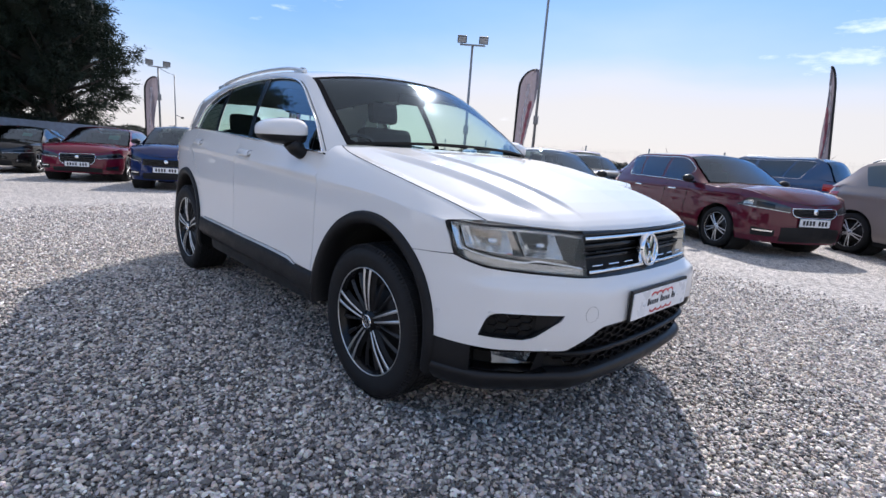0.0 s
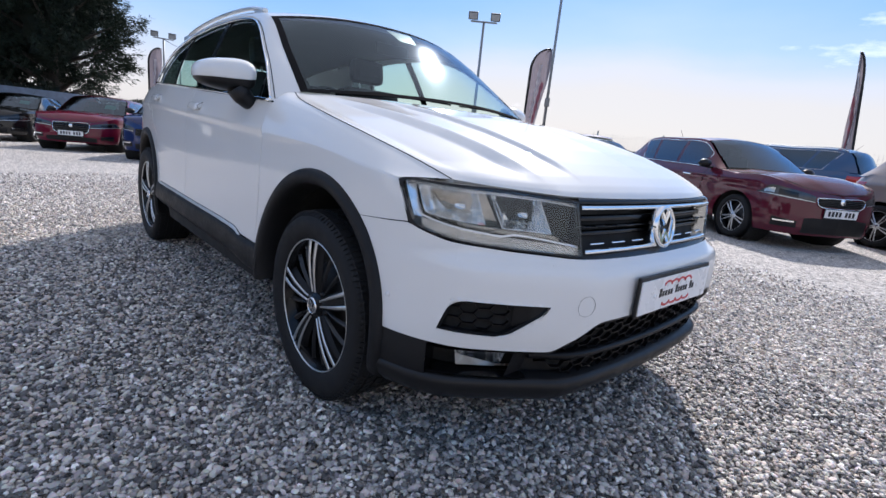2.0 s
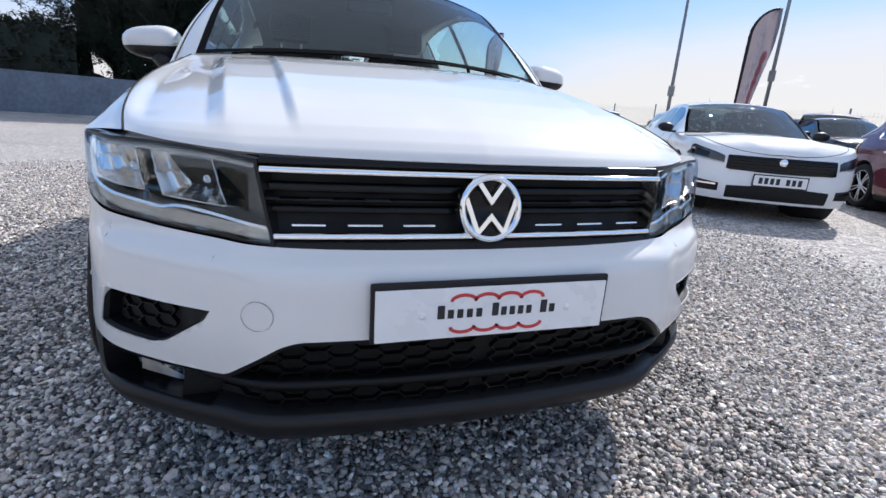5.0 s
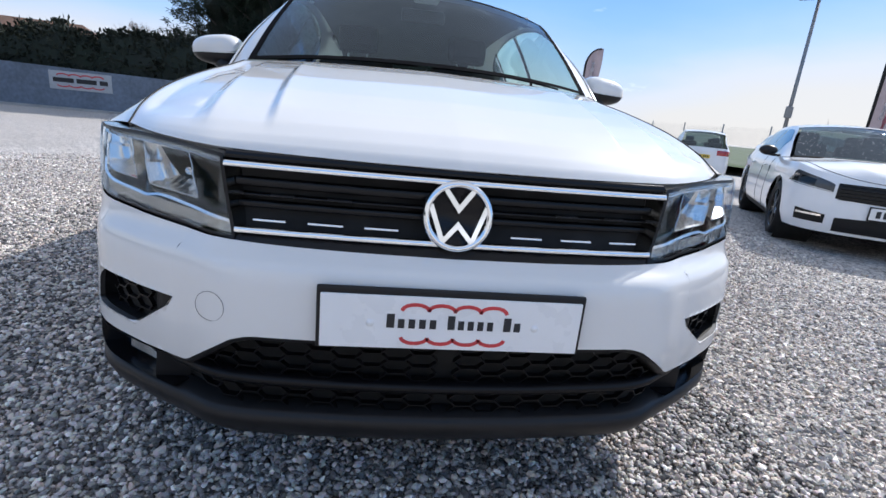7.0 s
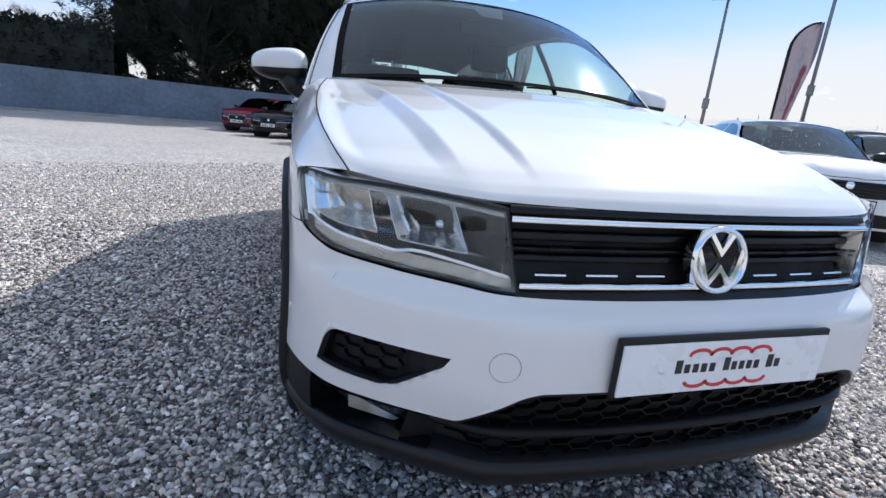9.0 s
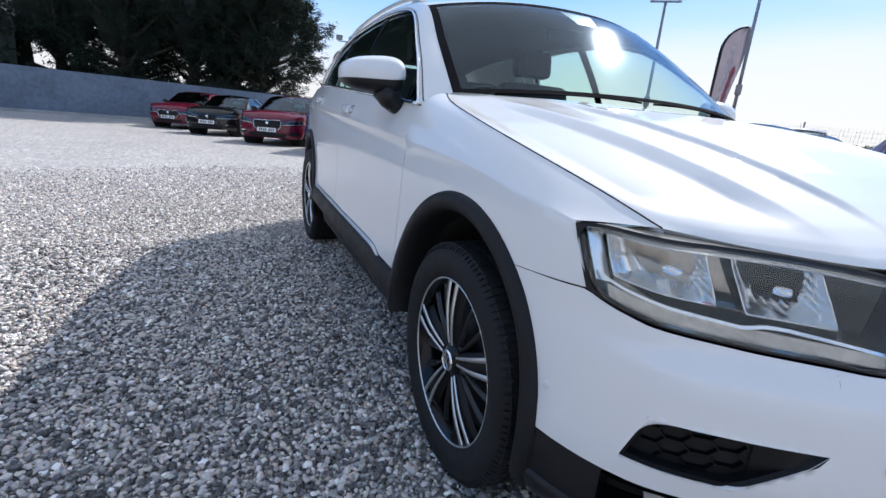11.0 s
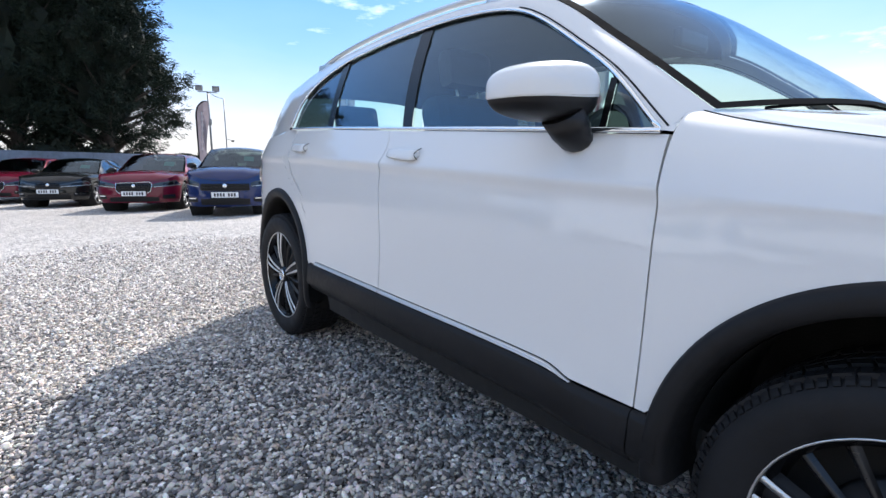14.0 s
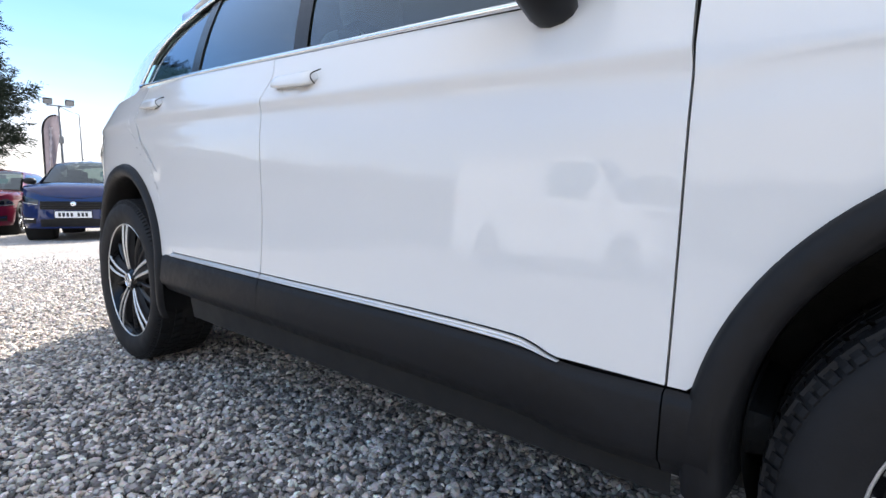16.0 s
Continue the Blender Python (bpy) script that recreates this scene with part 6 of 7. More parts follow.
    pl = part("number_plate", box((0.010, 0.52, 0.111), (sh.at(0, pz, 0).x + 0.010, 0, pz), bevel=0.003), PLATE_WHITE, car, "white number plate with plain dark bars")
    for yc in (-0.195, -0.138, -0.081, -0.024, 0.075, 0.132, 0.189):
        part("dark_bar", box((0.003, 0.036, 0.066), (sh.at(0, pz, 0).x + 0.0165, yc, pz), bevel=0.0006), INK, pl)
    if rear_plate:
        pr = part("rear_number_plate", box((0.010, 0.52, 0.111), (r - 0.004, 0, tail_z - 0.30), bevel=0.003), PLATE_YELLOW, car, "yellow number plate with plain dark bars")
        for yc in (-0.189, -0.132, -0.075, 0.024, 0.081, 0.138, 0.195):
            part("dark_bar", box((0.003, 0.036, 0.066), (r - 0.0105, yc, tail_z - 0.30), bevel=0.0006), INK, pr)
    if wet:
        rng = random.Random(5)
        bm = bmesh.new()
        for _ in range(420):
            t_, v_, s_ = rng.uniform(0.02, tt[1] * 0.6), rng.uniform(-0.93, 0.93), rng.uniform(0.003, 0.009)
            c_ = up(t_, v_, -0.001)
            pts_ = [bm.verts.new(c_ + Vector((s_ * math.cos(k * math.tau / 5), s_ * math.sin(k * math.tau / 5), -0.5 * s_ * math.cos(k * math.tau / 5)))) for k in range(5)]
            tip_ = bm.verts.new(c_ + Vector((0.4 * s_, 0, 0.7 * s_)))
            for k in range(5):
                bm.faces.new([pts_[k], pts_[(k + 1) % 5], tip_]).smooth = True
        tagged(part("raindrop", bm, DROPLET, car), "", kind="stuff")
    if rails:
        for side in (-1, 1):
            line = [up(lerp(tt[0] + 0.04, tt[1] - 0.02, k / 12), side * 0.93, 0.035 if 0 < k < 12 else 0.005) for k in range(13)]
            part("roof_rail", tube(line, 0.013, 6), SATIN, car)
    if green:
        part("sale_card", patch(lambda u, v: up(lerp(0.34, 0.58, v) * tt[0], lerp(0.34, 0.66, u), -0.012), 3, 3), CARD, car, "green price card in the windscreen")
    part("floor_pan", box((L * 0.86, 2 * w * 0.66, 0.16), (fo - L / 2, 0, 0.30), bevel=0.04), DEEP, car)
    part("aerial", tube([(roof_x + 0.15, 0, H - 0.03), (roof_x + 0.02, 0, H + 0.13)], [0.006, 0.002], 6), DARK_PLASTIC, car)
    return car


def parked(x, y, turn):
    """A place on the yard: the car stands on the ground and leans with its fall."""
    a = math.degrees(math.atan2(ground_z(x) - ground_z(x - 2.7 * math.cos(radians(turn))), 2.7))
    return pose(x, y, ground_z(x), 0, 0, turn) @ Matrix.Rotation(radians(-a), 4, "Y")


CARD = mat("green_card", (0.03, 0.22, 0.19), 0.5, vary=0.1, scale=12)
MAROON = paint("maroon_paint", (0.085, 0.007, 0.019))
RED = paint("red_paint", (0.12, 0.004, 0.021))
BLACKGREEN = paint("black_paint", (0.004, 0.005, 0.006))
BLUE = paint("blue_paint", (0.006, 0.018, 0.085))
STEEL_BLUE = paint("steel_blue_paint", (0.03, 0.075, 0.16))
GREIGE = paint("warm_grey_paint", (0.27, 0.225, 0.205))
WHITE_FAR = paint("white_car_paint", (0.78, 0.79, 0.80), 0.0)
GRAPHITE = paint("graphite_paint", (0.035, 0.038, 0.042))
DARK_RED = paint("dark_red_paint", (0.07, 0.012, 0.016))

parked_car("hatchback", "dark maroon five-door hatchback parked on gravel", pose(-0.42, 6.95, 0, 0, 0, -31), MAROON, 4.25, 0.90, 1.46, 2.62, 0.86, 0.95, 0.93, -0.42, -1.12, -2.75, -3.22, 0.98, 0.315, chrome=True, frame=True, grille=0.42, grille_h=(0.215, 0.325), nose=0.165)
parked_car("estate_car", "white saloon with black grille, wet windscreen, parked on gravel", pose(-2.93, 5.20, 0, 0, 0, -31.5), WHITE_FAR, 4.67, 0.905, 1.36, 2.68, 0.92, 0.89, 0.86, -0.45, -1.15, -2.70, -3.35, 1.00, 0.32, grille=0.60, grille_h=(0.15, 0.32), rim=GRAPHITE, wet=True)
parked_car("crossover", "warm grey crossover parked beside the maroon hatchback", pose(3.12, 7.72, 0, 0, 0, -31), GREIGE, 4.15, 0.90, 1.55, 2.54, 0.85, 1.05, 1.00, -0.45, -1.10, -2.70, -3.10, 1.05, 0.33, rails=True)
parked_car("blue_suv", "steel blue estate SUV seen from its side", parked(-4.2, 15.0, 170), STEEL_BLUE, 4.9, 0.95, 1.70, 2.95, 0.90, 1.10, 1.05, -0.55, -1.25, -3.45, -3.75, 1.12, 0.36, chrome=True, rails=True)
parked_car("red_saloon", "red saloon with chrome-framed grille and price card", parked(-14.45, -0.04, -24.5), RED, 4.95, 0.94, 1.46, 2.96, 0.88, 0.93, 0.88, -0.55, -1.30, -2.95, -3.60, 1.00, 0.345, frame=True, green=True, grille=0.40, grille_h=(0.20, 0.43), nose=0.19)
parked_car("black_convertible", "black convertible car with clear headlamps", parked(-17.9, -1.7, -24.5), BLACKGREEN, 4.65, 0.91, 1.40, 2.81, 0.80, 0.92, 0.86, -0.50, -1.15, -2.30, -2.95, 0.98, 0.335, grille=0.30, grille_h=(0.20, 0.34), green=True, nose=0.19)
parked_car("red_saloon", "red saloon with chrome-framed grille at the end of the row", parked(-21.2, -3.1, -24.5), RED, 4.7, 0.93, 1.42, 2.84, 0.84, 0.92, 0.86, -0.55, -1.25, -2.85, -3.50, 0.98, 0.335, frame=True, grille=0.40, grille_h=(0.20, 0.42), nose=0.19)
parked_car("small_hatchback", "small blue hatchback with black grille", parked(-11.4, 1.22, -24.5), BLUE, 3.85, 0.85, 1.51, 2.43, 0.80, 1.00, 0.95, -0.35, -0.95, -2.55, -2.90, 1.02, 0.305, green=True, grille=0.56, grille_h=(0.27, 0.42), nose=0.22)
parked_car("dark_suv", "dark red SUV seen from behind", parked(-9.2, 16.0, 118), DARK_RED, 4.6, 0.92, 1.66, 2.70, 0.88, 1.08, 1.02, -0.5, -1.2, -3.15, -3.45, 1.10, 0.35, rear_plate=True)
parked_car("graphite_estate", "graphite estate car behind the other cars", parked(-6.2, 12.4, -31), GRAPHITE, 4.6, 0.90, 1.52, 2.68, 0.88, 1.00, 0.95, -0.45, -1.15, -3.05, -3.45, 1.02, 0.33)
parked_car("white_suv", "white SUV seen from behind, with yellow plate", parked(-17.3, 12.6, 150), WHITE_FAR, 4.6, 0.95, 1.66, 2.74, 0.88, 1.08, 1.02, -0.5, -1.2, -3.15, -3.45, 1.08, 0.36, rear_plate=True)
parked_car("silver_estate", "pale estate car parked behind the white saloon", parked(-7.15, 8.62, -31), WHITE_FAR, 4.6, 0.90, 1.48, 2.68, 0.88, 0.98, 0.93, -0.45, -1.15, -3.05, -3.45, 1.00, 0.33)
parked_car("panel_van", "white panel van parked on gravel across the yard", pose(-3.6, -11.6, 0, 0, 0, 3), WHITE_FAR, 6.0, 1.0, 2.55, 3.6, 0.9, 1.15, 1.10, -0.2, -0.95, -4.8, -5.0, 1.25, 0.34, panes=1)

# ---- wall, banner, kerb ----
WALL = mat("grey_blue_render", (0.15, 0.18, 0.225), 0.85, vary=0.28, scale=6, bump=0.3, bscale=30)
CONCRETE = mat("kerb_concrete", (0.36, 0.35, 0.33), 0.9, vary=0.3, scale=12, bump=0.4, bscale=50)
bm = box((0.22, 40.0, 1.70), (-25.4, -17.6, 0.30), bevel=0.01)
for v in bm.verts:
    if v.co.z > 0.5:
        v.co.z += 0.021 * max(0.0, -v.co.y)
wall = tagged(part("wall_west", bm, WALL, None), "low grey-blue rendered boundary wall", "wall", kind="structure")
for k in range(8):
    y = -0.6 - 5.0 * k
    tagged(part("wall_joint", box((0.02, 0.03, 1.68), (-25.285, y, 0.295), bevel=0.004), WALL, wall), "", "")
tagged(part("kerb", box((0.25, 40.0, 0.11), (-25.1, -17.6, -0.41), bevel=0.02), CONCRETE, None), "concrete kerb along the wall", "kerb", kind="structure")
BANNER = mat("banner_vinyl", (0.42, 0.43, 0.44), 0.6, vary=0.1, scale=8)
ban = tagged(part("banner", box((0.015, 2.85, 0.86), (-25.275, -15.05, 0.92), bevel=0.004), BANNER, None), "pale vinyl banner with dark bars and red scallops on the wall", "banner")
for y0, y1 in ((-16.3, -15.36), (-15.24, -14.33), (-14.19, -13.82)):
    part("dark_bar", box((0.006, y1 - y0, 0.21), (-25.265, (y0 + y1) / 2, 0.93), bevel=0.001), INK, ban)
for zc, sgn in ((1.13, 1), (0.71, -1)):
    m = Matrix(((0, 0, 1, -25.265), (1, 0, 0, -15.05), (0, 1, 0, 0), (0, 0, 0, 1)))
    for k in range(4):
        c = -0.80 + 0.53 * k
        bm = bmesh.new()
        stroke([(c + 0.265 * math.cos(a), zc + sgn * 0.09 * math.sin(a)) for a in np.linspace(0, math.pi, 9)], 0.06, m, bm, 0.004)
        part("scallop", bm, RED_PRINT, ban)

# ---- lamp posts, flags, fence ----
STEEL = mat("galvanised_steel", (0.24, 0.25, 0.26), 0.5, metal=0.7, vary=0.2, scale=12)
LED = mat("lamp_glass_face", (0.30, 0.31, 0.32), 0.2, vary=0.1, scale=10)


def flood_post(x, y, h, face, box_z, lamps=True):
    p = thing("lamp_post", "slim steel lamp post with twin floodlights" if lamps else "slim tall steel post with a grey box", "lamp post", "", pose(x, y, 0, 0, 0, face))
    part("pole", tube([(0, 0, 0), (0, 0, h * 0.5), (0, 0, h)], [0.065, 0.055, 0.045], 10), STEEL, p)
    part("base_plate", box((0.3, 0.3, 0.02), (0, 0, 0.01), bevel=0.004), STEEL, p)
    part("junction_box", box((0.14, 0.20, 0.34), (0.09, 0, box_z), bevel=0.02), STEEL, p)
    if lamps:
        part("crossarm", box((0.06, 1.0, 0.06), (0, 0, h), bevel=0.01), STEEL, p)
        for s in (-1, 1):
            head = part("floodlight", box((0.10, 0.36, 0.28), (0.05, s * 0.42, h + 0.19), bevel=0.02, turn=Matrix.Rotation(radians(25), 4, "Y")), DARK_PLASTIC, p)
            part("lamp_face", box((0.012, 0.30, 0.22), (0.10, s * 0.42, h + 0.165), bevel=0.004, turn=Matrix.Rotation(radians(25), 4, "Y")), LED, head)
            part("bracket", tube([(0, s * 0.42, h), (0.03, s * 0.42, h + 0.10)], 0.02, 6), STEEL, head)
    return p


def cloth_material(name, colour):
    """Thin printed cloth that lets some light through."""
    m = mat(name, colour, 0.85, vary=0.25, scale=5, bump=0.3, bscale=60, spec=0.1)
    n, l = m.node_tree.nodes, m.node_tree.links
    tl, mx = n.new("ShaderNodeBsdfTranslucent"), n.new("ShaderNodeMixShader")
    tl.inputs["Color"].default_value = (*colour, 1)
    mx.inputs["Fac"].default_value = 0.5
    l.new(n["Principled BSDF"].outputs["BSDF"], mx.inputs[1])
    l.new(tl.outputs["BSDF"], mx.inputs[2])
    l.new(mx.outputs["Shader"], n["Material Output"].inputs["Surface"])
    return m


FLAG, FLAG_PALE, FLAG_RED = cloth_material("flag_cloth", (0.24, 0.21, 0.235)), cloth_material("flag_print_pale", (0.72, 0.68, 0.70)), cloth_material("flag_print_red", (0.50, 0.20, 0.24))


def feather_flag(x, y, z0, h, width, face, label, foot=0.45, lean=0.0, red=True):
    """A feather flag: the pole bends over the rounded top, the cloth narrows towards its foot."""
    f = thing("feather_flag", label, "flag", "dealer flags", Matrix.Translation((x, y, 0)) @ Matrix.Rotation(radians(-lean), 4, "Y") @ Matrix.Rotation(radians(face), 4, "Z"))
    left = lambda u: width * 0.92 * (1 - math.sqrt(max(0.0, 1 - max(0.0, (u - 0.78) / 0.22) ** 2)))
    pts = [Vector((0, 0, z)) for z in np.linspace(0, z0 + h * 0.7, 6)] + [Vector((left(u), 0, z0 + h * u)) for u in (0.78, 0.84, 0.89, 0.93, 0.96, 0.98, 0.992, 1.0)]
    part("pole", tube(pts, [0.035] * 6 + [0.032] * 8, 8), DARK_PLASTIC, f)
    part("foot", box((0.6, 0.6, 0.05), (0, 0, 0.03), bevel=0.01), STEEL, f)

    def cloth(u, v):
        right = width * lerp(foot, 1.0, smoothstep(0.0, 0.75, u)) + 0.03 * math.sin(9 * u)
        return Vector((lerp(left(u), right, v), 0.07 * v * math.sin(7 * u + 4 * v) + 0.04 * v * math.sin(9 * v + 11 * u), z0 + h * u))
    part("cloth", patch(cloth, 40, 14), FLAG, f, "grey flag cloth with pale and red print")
    part("sleeve", patch(lambda u, v: cloth(u, 0.09 * v) + Vector((0, -0.006, 0)), 40, 1), DARK_PLASTIC, f, "black pole sleeve")
    for off in (-0.008, 0.008):
        part("pale_print", patch(lambda u, v: cloth(lerp(0.28, 0.84, u), lerp(0.42, 0.56, v) + 0.05 * math.sin(40 * u) * (v - 0.5)) + Vector((0, off, 0)), 30, 3), FLAG_PALE, f)
        if red:
            part("red_print", patch(lambda u, v: cloth(lerp(0.15, 0.66, u), lerp(0.66, 0.84, v) + 0.05 * math.sin(30 * u) * (v - 0.5)) + Vector((0, off, 0)), 30, 3), FLAG_RED, f)
    return f


def thin_pole(x, y, h):
    p = thing("thin_pole", "thin steel pole with a small camera and a cable", "pole", "", pose(x, y, 0))
    part("pole", tube([(0, 0, -0.5), (0, 0, h)], [0.035, 0.03], 8), STEEL, p)
    part("camera_arm", tube([(0, 0, 2.1), (0.1, 0.28, 2.0)], 0.02, 6), STEEL, p)
    part("camera_head", box((0.22, 0.12, 0.10), (0.14, 0.30, 1.97), bevel=0.02), DARK_PLASTIC, p)
    part("cable", tube([(0, 0, h), (0, -0.35, h + 0.08), (0, -0.75, h + 0.28)], 0.012, 5), DARK_PLASTIC, p)


flood_post(-12.6, 12.3, 5.35, -45, 2.1)
flood_post(-11.2, 15.0, 8.6, -50, 2.75, False)
flood_post(-30.0, 5.3, 4.62, -10, 3.0)
thin_pole(-29.4, 5.95, 4.25)
feather_flag(-11.18, 13.66, 1.05, 3.55, 0.72, 38, "grey feather flag with pale print beside a tall post")
feather_flag(-26.0, 3.75, 0.5, 3.2, 0.54, 79, "grey feather flag with pale print by the far lamp post", red=False)
feather_flag(-21.2, 8.85, 1.0, 3.6, 0.70, 67, "grey feather flag with dark print beyond the parked cars")
feather_flag(-1.30, 17.5, 1.0, 3.7, 0.19, 160, "narrow grey feather flag behind the parked cars", foot=2.0, lean=6)

FENCE = mat("fence_wire", (0.26, 0.28, 0.28), 0.5, metal=0.5, vary=0.2, scale=10)
fence = thing("mesh_fence", "dark green welded mesh fence behind the parked cars", "fence")
A, B = Vector((-34.0, 16.0, 0)), Vector((18.0, 22.0, 0))
posts = 18
for k in range(posts + 1):
    p = A.lerp(B, k / posts)
    part("post", tube([p, p + Vector((0, 0, 1.95))], 0.035, 6), FENCE, fence)
for k in range(posts):
    a, b = A.lerp(B, k / posts), A.lerp(B, (k + 1) / posts)
    bm = bmesh.new()
    for z in np.arange(0.1, 1.86, 0.16):
        box((b - a).length and ((b - a).length, 0.004, 0.004), (a + b) / 2 + Vector((0, 0, z)), bm, 0, Matrix.Rotation(math.atan2((b - a).y, (b - a).x), 4, "Z"))
    for j in range(24):
        q = a.lerp(b, j / 24)
        box((0.004, 0.004, 1.74), q + Vector((0, 0, 0.97)), bm)
    part("mesh_panel", bm, FENCE, fence)
GRASS = mat("rough_grass", (0.055, 0.085, 0.028), 0.9, vary=0.45, scale=5, bump=0.8, bscale=25)
bm = patch(lambda u, v: A.lerp(B, lerp(-3, 4, u)) + Vector((0.5, -1.4, 0)) + Vector((-0.11, 1.0, 0)) * (v**3 * 500) + Vector((0, 0, 0.05 if v > 0 else -0.02)), 40, 12)
tagged(part("verge", bm, GRASS, None), "rough grass beyond the yard", "grass", kind="structure")

# ---- trees and hedges ----
BARK = mat("bark", (0.055, 0.045, 0.038), 0.9, vary=0.35, scale=14, bump=0.6, bscale=40)
# NEEDLE's darker and lighter clumps stand in for shading; CORE is the shade within
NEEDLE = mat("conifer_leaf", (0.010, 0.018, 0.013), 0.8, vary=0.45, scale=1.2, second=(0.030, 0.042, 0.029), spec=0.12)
CORE = mat("foliage_shade_core", (0.013, 0.020, 0.013), 0.95, vary=0.4, scale=3)
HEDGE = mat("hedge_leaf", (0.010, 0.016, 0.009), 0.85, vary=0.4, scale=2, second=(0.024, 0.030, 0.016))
TWIG = mat("bare_twig", (0.16, 0.13, 0.11), 0.9, vary=0.3, scale=8)


def sprays(points, normals, length, width, rng, per=3):
    """Flat pointed sprays of foliage at points, leaning out along normals and drooping."""
    n = len(points)
    pts = np.repeat(points, per, 0) + rng.normal(0, length * 0.35, (n * per, 3))
    d = np.repeat(normals, per, 0) + rng.normal(0, 0.55, (n * per, 3))
    d /= np.linalg.norm(d, axis=1)[:, None]
    s = np.cross(d, rng.normal(0, 1, (n * per, 3)))
    s /= np.linalg.norm(s, axis=1)[:, None] + 1e-9
    ln = length * rng.uniform(0.6, 1.5, n * per)[:, None]
    wd = width * rng.uniform(0.6, 1.4, n * per)[:, None]
    droop = np.array([0, 0, -0.18])
    v = np.stack([pts, pts + d * ln * 0.45 + s * wd, pts + d * ln + droop * ln, pts + d * ln * 0.5 - s * wd], 1).reshape(-1, 3)
    return v, np.arange(len(v)).reshape(-1, 4)


def quad_mesh(name, v, f, material, parent):
    me = bpy.data.meshes.new(name)
    me.vertices.add(len(v))
    me.vertices.foreach_set("co", v.astype(np.float32).ravel())
    me.loops.add(f.size)
    me.loops.foreach_set("vertex_index", f.astype(np.int32).ravel())
    me.polygons.add(len(f))
    me.polygons.foreach_set("loop_start", np.arange(0, f.size, 4, dtype=np.int32))
    me.update(calc_edges=True)
    me.materials.append(material)
    ob = new(name, me)
    ob.parent = parent
    return ob


def conifer(x, y, h, r, seed, plumes=16, needles=60, low=0.12, cone=False):
    """A broad dark cypress: a trunk, limbs that sweep up and out, and foliage in tufts at their ends."""
    rng = np.random.default_rng(seed)
    t = thing("conifer", "broad dark green conifer behind the wall", "tree", "boundary trees", pose(x, y, 0, 0, 0, seed * 40))
    part("trunk", tube([(0, 0, 0), (0.05, 0.03, h * 0.3), (0, 0.06, h * 0.65), (0.02, 0, h * 0.95)], [r * 0.10, r * 0.085, r * 0.05, 0.02], 10), BARK, t)
    tufts, norm = [], []
    for k in range(64):
        z0 = h * lerp(low, 0.97, (k / 63) ** 0.9)
        f = max(0.0, (z0 / h - low) / (1 - low))
        reach = r * 0.90 * (0.55 + 0.55 * math.sin(math.pi * min(1, f * 0.75 + 0.22))) * (1 - f**2.6) ** 0.6 * rng.uniform(0.72, 1.12) + 0.15
        if cone:
            reach = r * 0.90 * np.interp(f, [0, 0.12, 0.28, 0.6, 0.9, 1], [0.70, 0.92, 0.98, 0.68, 0.26, 0.06]) * rng.uniform(0.86, 1.08)
        a = k * 2.399 + rng.normal(0, 0.25)
        d = np.array([math.cos(a), math.sin(a), 0.0])
        tip = np.array([0, 0, z0]) + d * reach + np.array([0, 0, reach * lerp(0.05, 0.25 if cone else 0.55, f)])
        mid = np.array([0, 0, z0 - 0.02 * h]) + d * reach * 0.5 - np.array([0, 0, 0.05 * reach])
        base = np.array([0, 0, max(0.3, z0 - 0.08 * h)])
        part("limb", tube([base, mid, tip], [0.05 * r * (1 - f) + 0.02, 0.03 * r * (1 - f) + 0.012, 0.006], 5), BARK, t)
        # pointed plumes that sweep up and out from the bough
        for _ in range(plumes):
            s = rng.uniform(0.30, 0.98) ** 0.6
            root = base + (tip - base) * s + rng.normal(0, 1, 3) * np.array([0.16, 0.16, 0.10]) * r * (1.15 - 0.55 * s)
            flat = np.array([root[0], root[1], 0.0])
            axis = flat / (np.linalg.norm(flat) + 1e-6) * 0.8 + np.array([0, 0, rng.uniform(0.05, 0.75)]) + rng.normal(0, 0.22, 3)
            axis *= rng.uniform(0.45, 1.05) / np.linalg.norm(axis)
            k_ = rng.uniform(0, 1, needles)
            out_ = rng.normal(0, 1, (needles, 3))
            out_ /= np.linalg.norm(out_, axis=1)[:, None]
            tufts.append(root + axis * k_[:, None] + out_ * (0.17 * (1 - k_) + 0.02)[:, None] * rng.uniform(0.3, 1, needles)[:, None])
            norm.append(np.tile(axis / np.linalg.norm(axis), (needles, 1)) * 1.2 + out_ * 0.6)
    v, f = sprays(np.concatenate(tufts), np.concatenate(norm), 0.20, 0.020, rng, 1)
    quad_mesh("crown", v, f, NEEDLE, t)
    # dense inside of the crown, its shade put into CORE's dark colour
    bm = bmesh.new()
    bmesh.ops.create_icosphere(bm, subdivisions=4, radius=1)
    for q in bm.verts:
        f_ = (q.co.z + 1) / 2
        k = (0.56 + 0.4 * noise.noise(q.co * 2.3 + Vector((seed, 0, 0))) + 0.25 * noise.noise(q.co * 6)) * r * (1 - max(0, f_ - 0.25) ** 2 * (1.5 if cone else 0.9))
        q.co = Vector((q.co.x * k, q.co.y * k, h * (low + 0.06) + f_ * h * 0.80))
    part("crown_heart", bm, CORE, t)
    return t


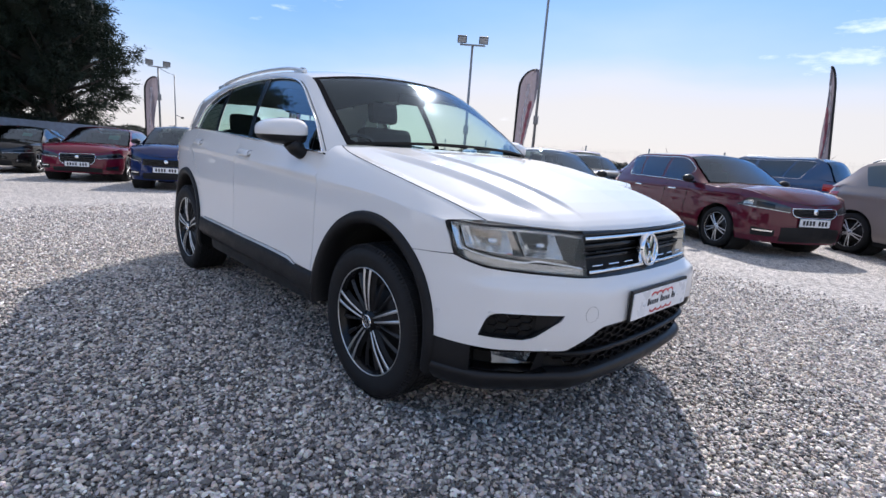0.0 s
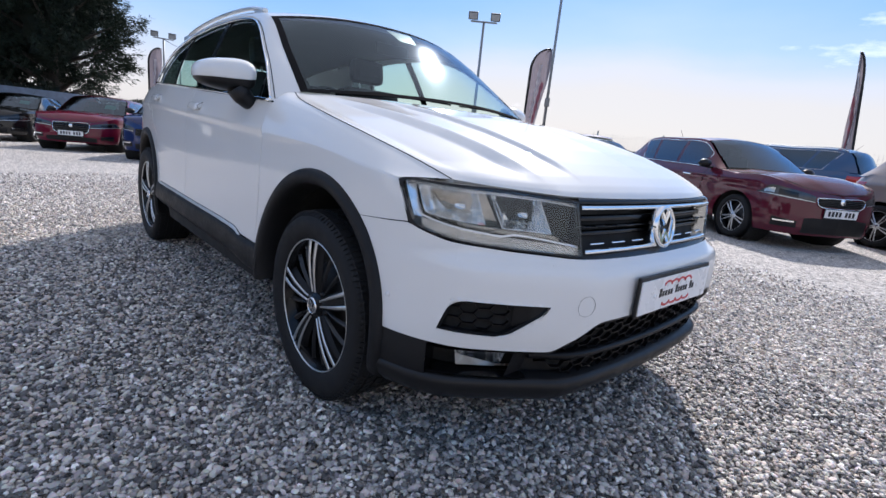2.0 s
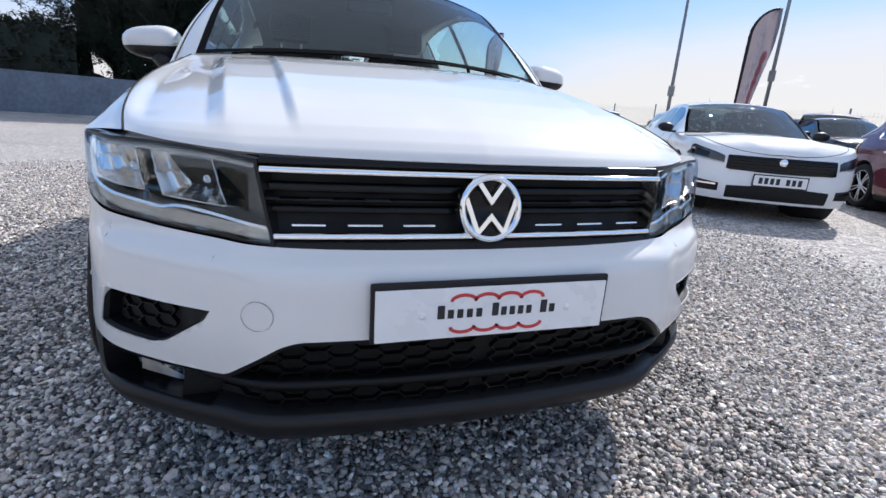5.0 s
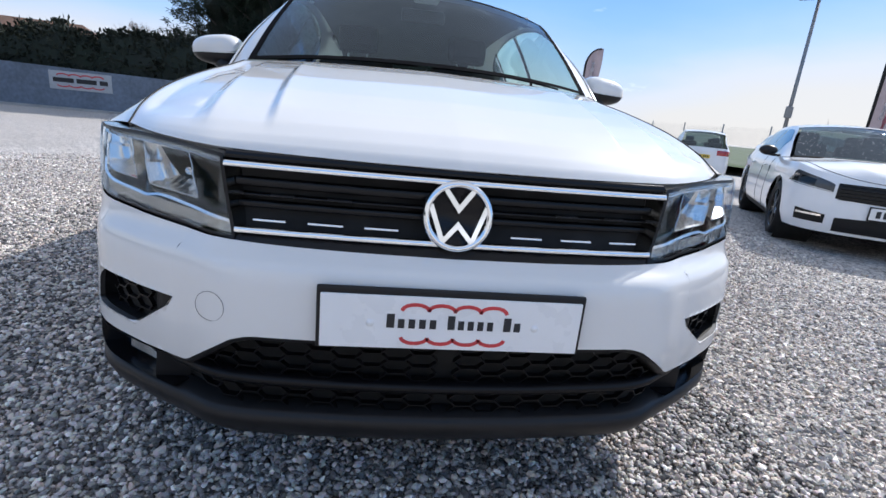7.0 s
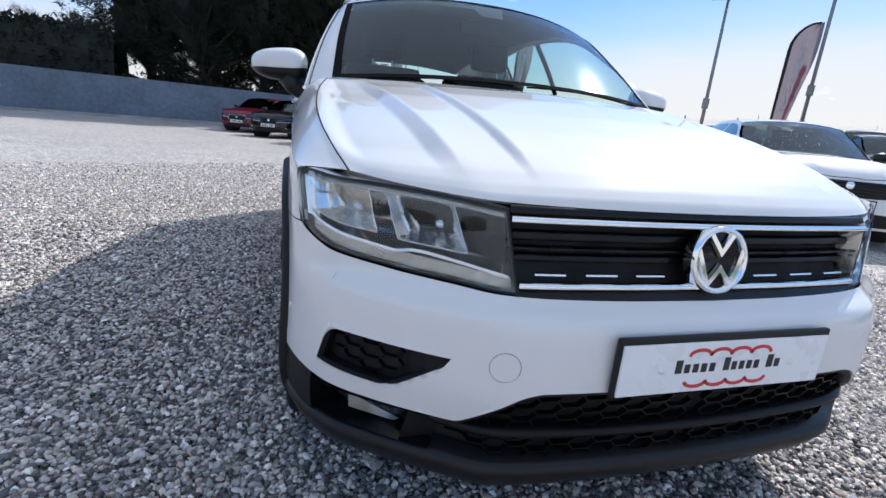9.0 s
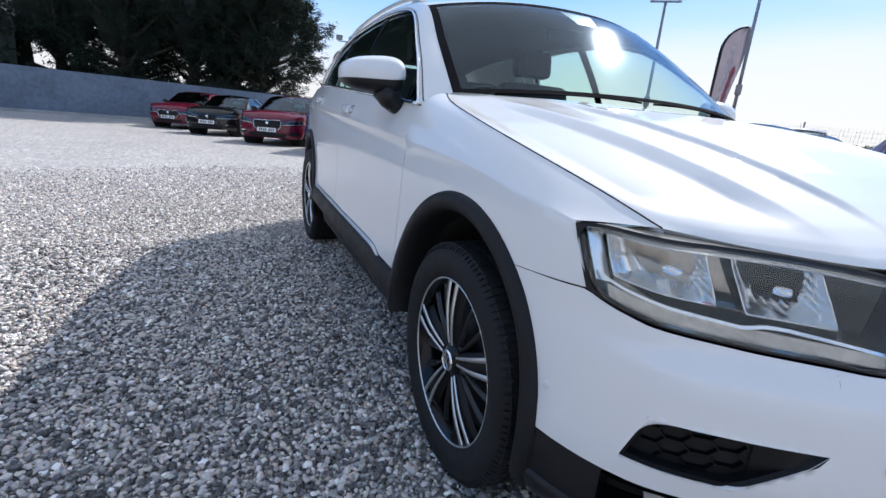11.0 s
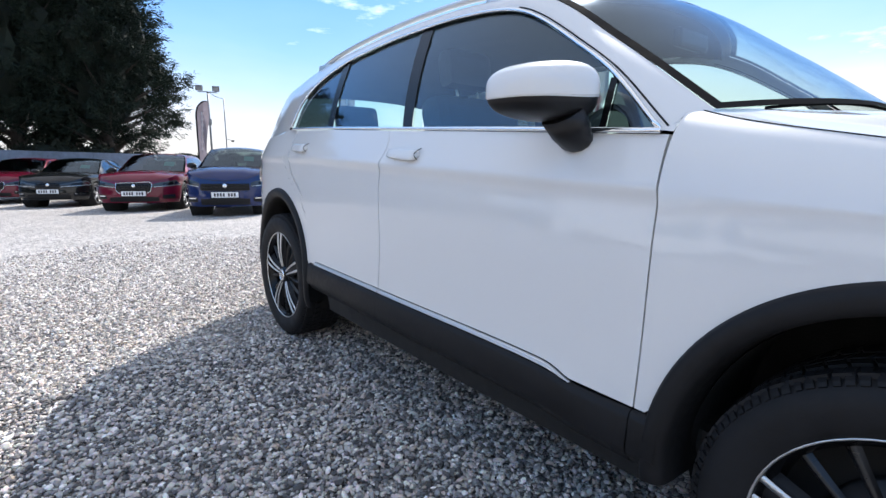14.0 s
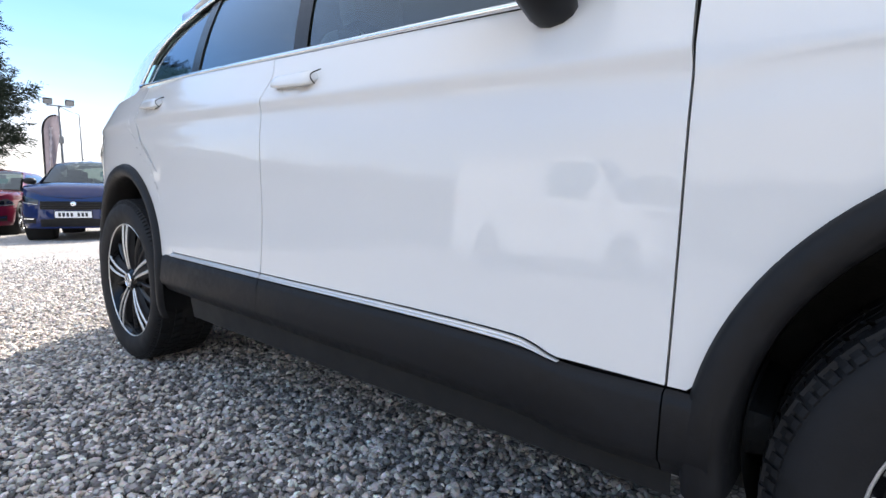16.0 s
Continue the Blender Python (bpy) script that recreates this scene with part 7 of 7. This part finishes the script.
for k, (x, y, h, r) in enumerate(((-28.4, 0.35, 10.6, 3.45), (-29.0, -2.9, 13.0, 3.2), (-28.2, -5.9, 12.6, 2.9), (-29.2, -8.6, 11.5, 2.8), (-32.0, -1.0, 13.5, 3.2), (-32.5, -6.0, 13.5, 3.4))):
    conifer(x, y, h, r, k + 3, 22 if k < 2 else 16 if k < 4 else 8, 66 if k < 2 else 50 if k < 4 else 36, low=0.15 if k == 0 else 0.12, cone=k == 0)


def hedge_row(name, a, b, h, depth, seed, step=0.28, label="", material=HEDGE, bumpy=0.35, low=0.0):
    """A rough hedge as one mass of leaf sprays over an uneven heart."""
    rng = np.random.default_rng(seed)
    a, b = Vector(a), Vector(b)
    L = (b - a).length
    e = tagged(new(name), label, "hedge", kind="stuff")
    nx = max(8, int(L / step))
    along, across = (b - a).normalized(), Vector((-(b - a).y, (b - a).x, 0)).normalized()

    def shape(u, v):
        w = noise.noise(Vector((u * L * 0.35, seed * 3.1, 0))) + 0.5 * noise.noise(Vector((u * L * 1.3, seed, 5)))
        top = h * (1 + bumpy * w)
        t = v * math.pi
        return a + along * (u * L) + across * (depth * 0.5 * math.cos(t) * (1 + 0.2 * w)) + Vector((0, 0, low + top * max(0.0, math.sin(t)) ** 0.45))
    # the hedge's inner shade comes from CORE's dark colour too
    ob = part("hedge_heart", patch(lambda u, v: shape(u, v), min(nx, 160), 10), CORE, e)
    n = int(L * h * 26)
    uu, vv = rng.uniform(0, 1, n), rng.uniform(0.02, 0.98, n)
    p = np.array([shape(u, v) for u, v in zip(uu, vv)])
    c = np.array([across * math.cos(v * math.pi) + Vector((0, 0, math.sin(v * math.pi))) for v in vv])
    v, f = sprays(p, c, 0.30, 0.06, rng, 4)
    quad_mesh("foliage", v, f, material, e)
    return e


hedge_row("hedge", (-27.4, -9.5, -0.4), (-27.4, -42.0, -0.4), 3.8, 2.2, 21, label="tall dark overgrown hedge behind the wall", bumpy=0.3)
hedge_row("hedge", (-27.0, 0.4, -0.4), (-26.8, -10.0, -0.4), 1.75, 1.2, 22, label="dark undergrowth below the conifers", bumpy=0.4)
hedge_row("far_hedge", (-120, 40, -0.4), (-90, -4, -0.4), 1.9, 3.0, 23, 0.9, "distant line of bushes on the horizon", bumpy=0.5)
hedge_row("far_hedge", (-70, 60, 0), (60, 110, 0), 1.6, 2.5, 24, 0.9, "distant line of bushes beyond the fence", bumpy=0.5)
hedge_row("rear_hedge", (-34, -26, 0), (24, -24, 0), 3.7, 2.4, 25, 0.6, "dark hedge along the opposite side of the yard", bumpy=0.3)


def bare_tree(x, y, h, seed):
    rng = random.Random(seed)
    t = thing("bare_tree", "leafless grey-brown tree behind the hedge", "tree", "boundary trees", pose(x, y, 0))
    part("trunk", tube([(0, 0, 0), (0.05, 0, h * 0.4)], [0.16, 0.11], 8), BARK, t)
    bm = bmesh.new()

    def grow(p, d, ln, r, depth):
        q = p + d * ln
        tube([p, q], [r, r * 0.62], 4, bm, cap=False)
        if depth:
            for _ in range(3):
                e = (d + Vector((rng.uniform(-1, 1), rng.uniform(-1, 1), rng.uniform(-0.25, 0.7))) * 0.62).normalized()
                grow(q, e, ln * rng.uniform(0.62, 0.85), r * 0.58, depth - 1)
    for _ in range(4):
        grow(Vector((0.05, 0, h * 0.4)), Vector((rng.uniform(-0.6, 0.6), rng.uniform(-0.6, 0.6), 1)).normalized(), h * 0.17, 0.07, 5)
    part("twig_mass", bm, TWIG, t)
    return t


bare_tree(-40.0, -18.6, 6.0, 4)
bare_tree(-41.5, -16.6, 5.6, 9)
# brown-roofed house behind the hedge
ROOF = mat("brown_roof_tile", (0.13, 0.075, 0.05), 0.85, vary=0.3, scale=9, bump=0.5, bscale=16)
BRICK = mat("far_brick", (0.26, 0.14, 0.10), 0.9, vary=0.25, scale=14)
house = thing("bungalow", "brown-roofed bungalow mostly hidden behind the hedge", "house", at=pose(-40, -28, 0, 0, 0, 8))
part("wall", box((7, 15, 2.95), (0, 0, 1.475)), BRICK, house)
bm = bmesh.new()
v = [bm.verts.new(p) for p in ((-3.9, -7.9, 2.9), (3.9, -7.9, 2.9), (3.9, 7.9, 2.9), (-3.9, 7.9, 2.9), (0, -5.0, 5.0), (0, 5.0, 5.0))]
for q in ((0, 1, 4), (1, 2, 5, 4), (2, 3, 5), (3, 0, 4, 5), (3, 2, 1, 0)):
    bm.faces.new([v[i] for i in q])
part("roof", bm, ROOF, house)


def pylon(x, y, h):
    """A far lattice pylon: four legs drawn together, cross braces and three arms."""
    p = thing("pylon", "distant grey lattice power pylon on the horizon", "pylon", "", pose(x, y, 0, 0, 0, 35))
    bm = bmesh.new()
    for sx_ in (-1, 1):
        for sy_ in (-1, 1):
            tube([(sx_ * h * 0.09, sy_ * h * 0.09, 0), (sx_ * h * 0.03, sy_ * h * 0.03, h * 0.62), (0, 0, h)], h * 0.006, 4, bm)
        for k in range(6):
            za, zb = h * 0.62 * k / 6, h * 0.62 * (k + 1) / 6
            wa, wb = h * lerp(0.09, 0.03, k / 6), h * lerp(0.09, 0.03, (k + 1) / 6)
            tube([(sx_ * wa, -wa, za), (sx_ * wb, wb, zb)], h * 0.004, 4, bm)
    part("lattice_frame", bm, STEEL, p)
    for z, half in ((0.66, 0.15), (0.79, 0.20), (0.91, 0.13)):
        part("arm", tube([(0, -half * h, z * h), (0, 0, (z + 0.02) * h), (0, half * h, z * h)], h * 0.007, 4), STEEL, p)


pylon(-203.2, 454.0, 17.0)
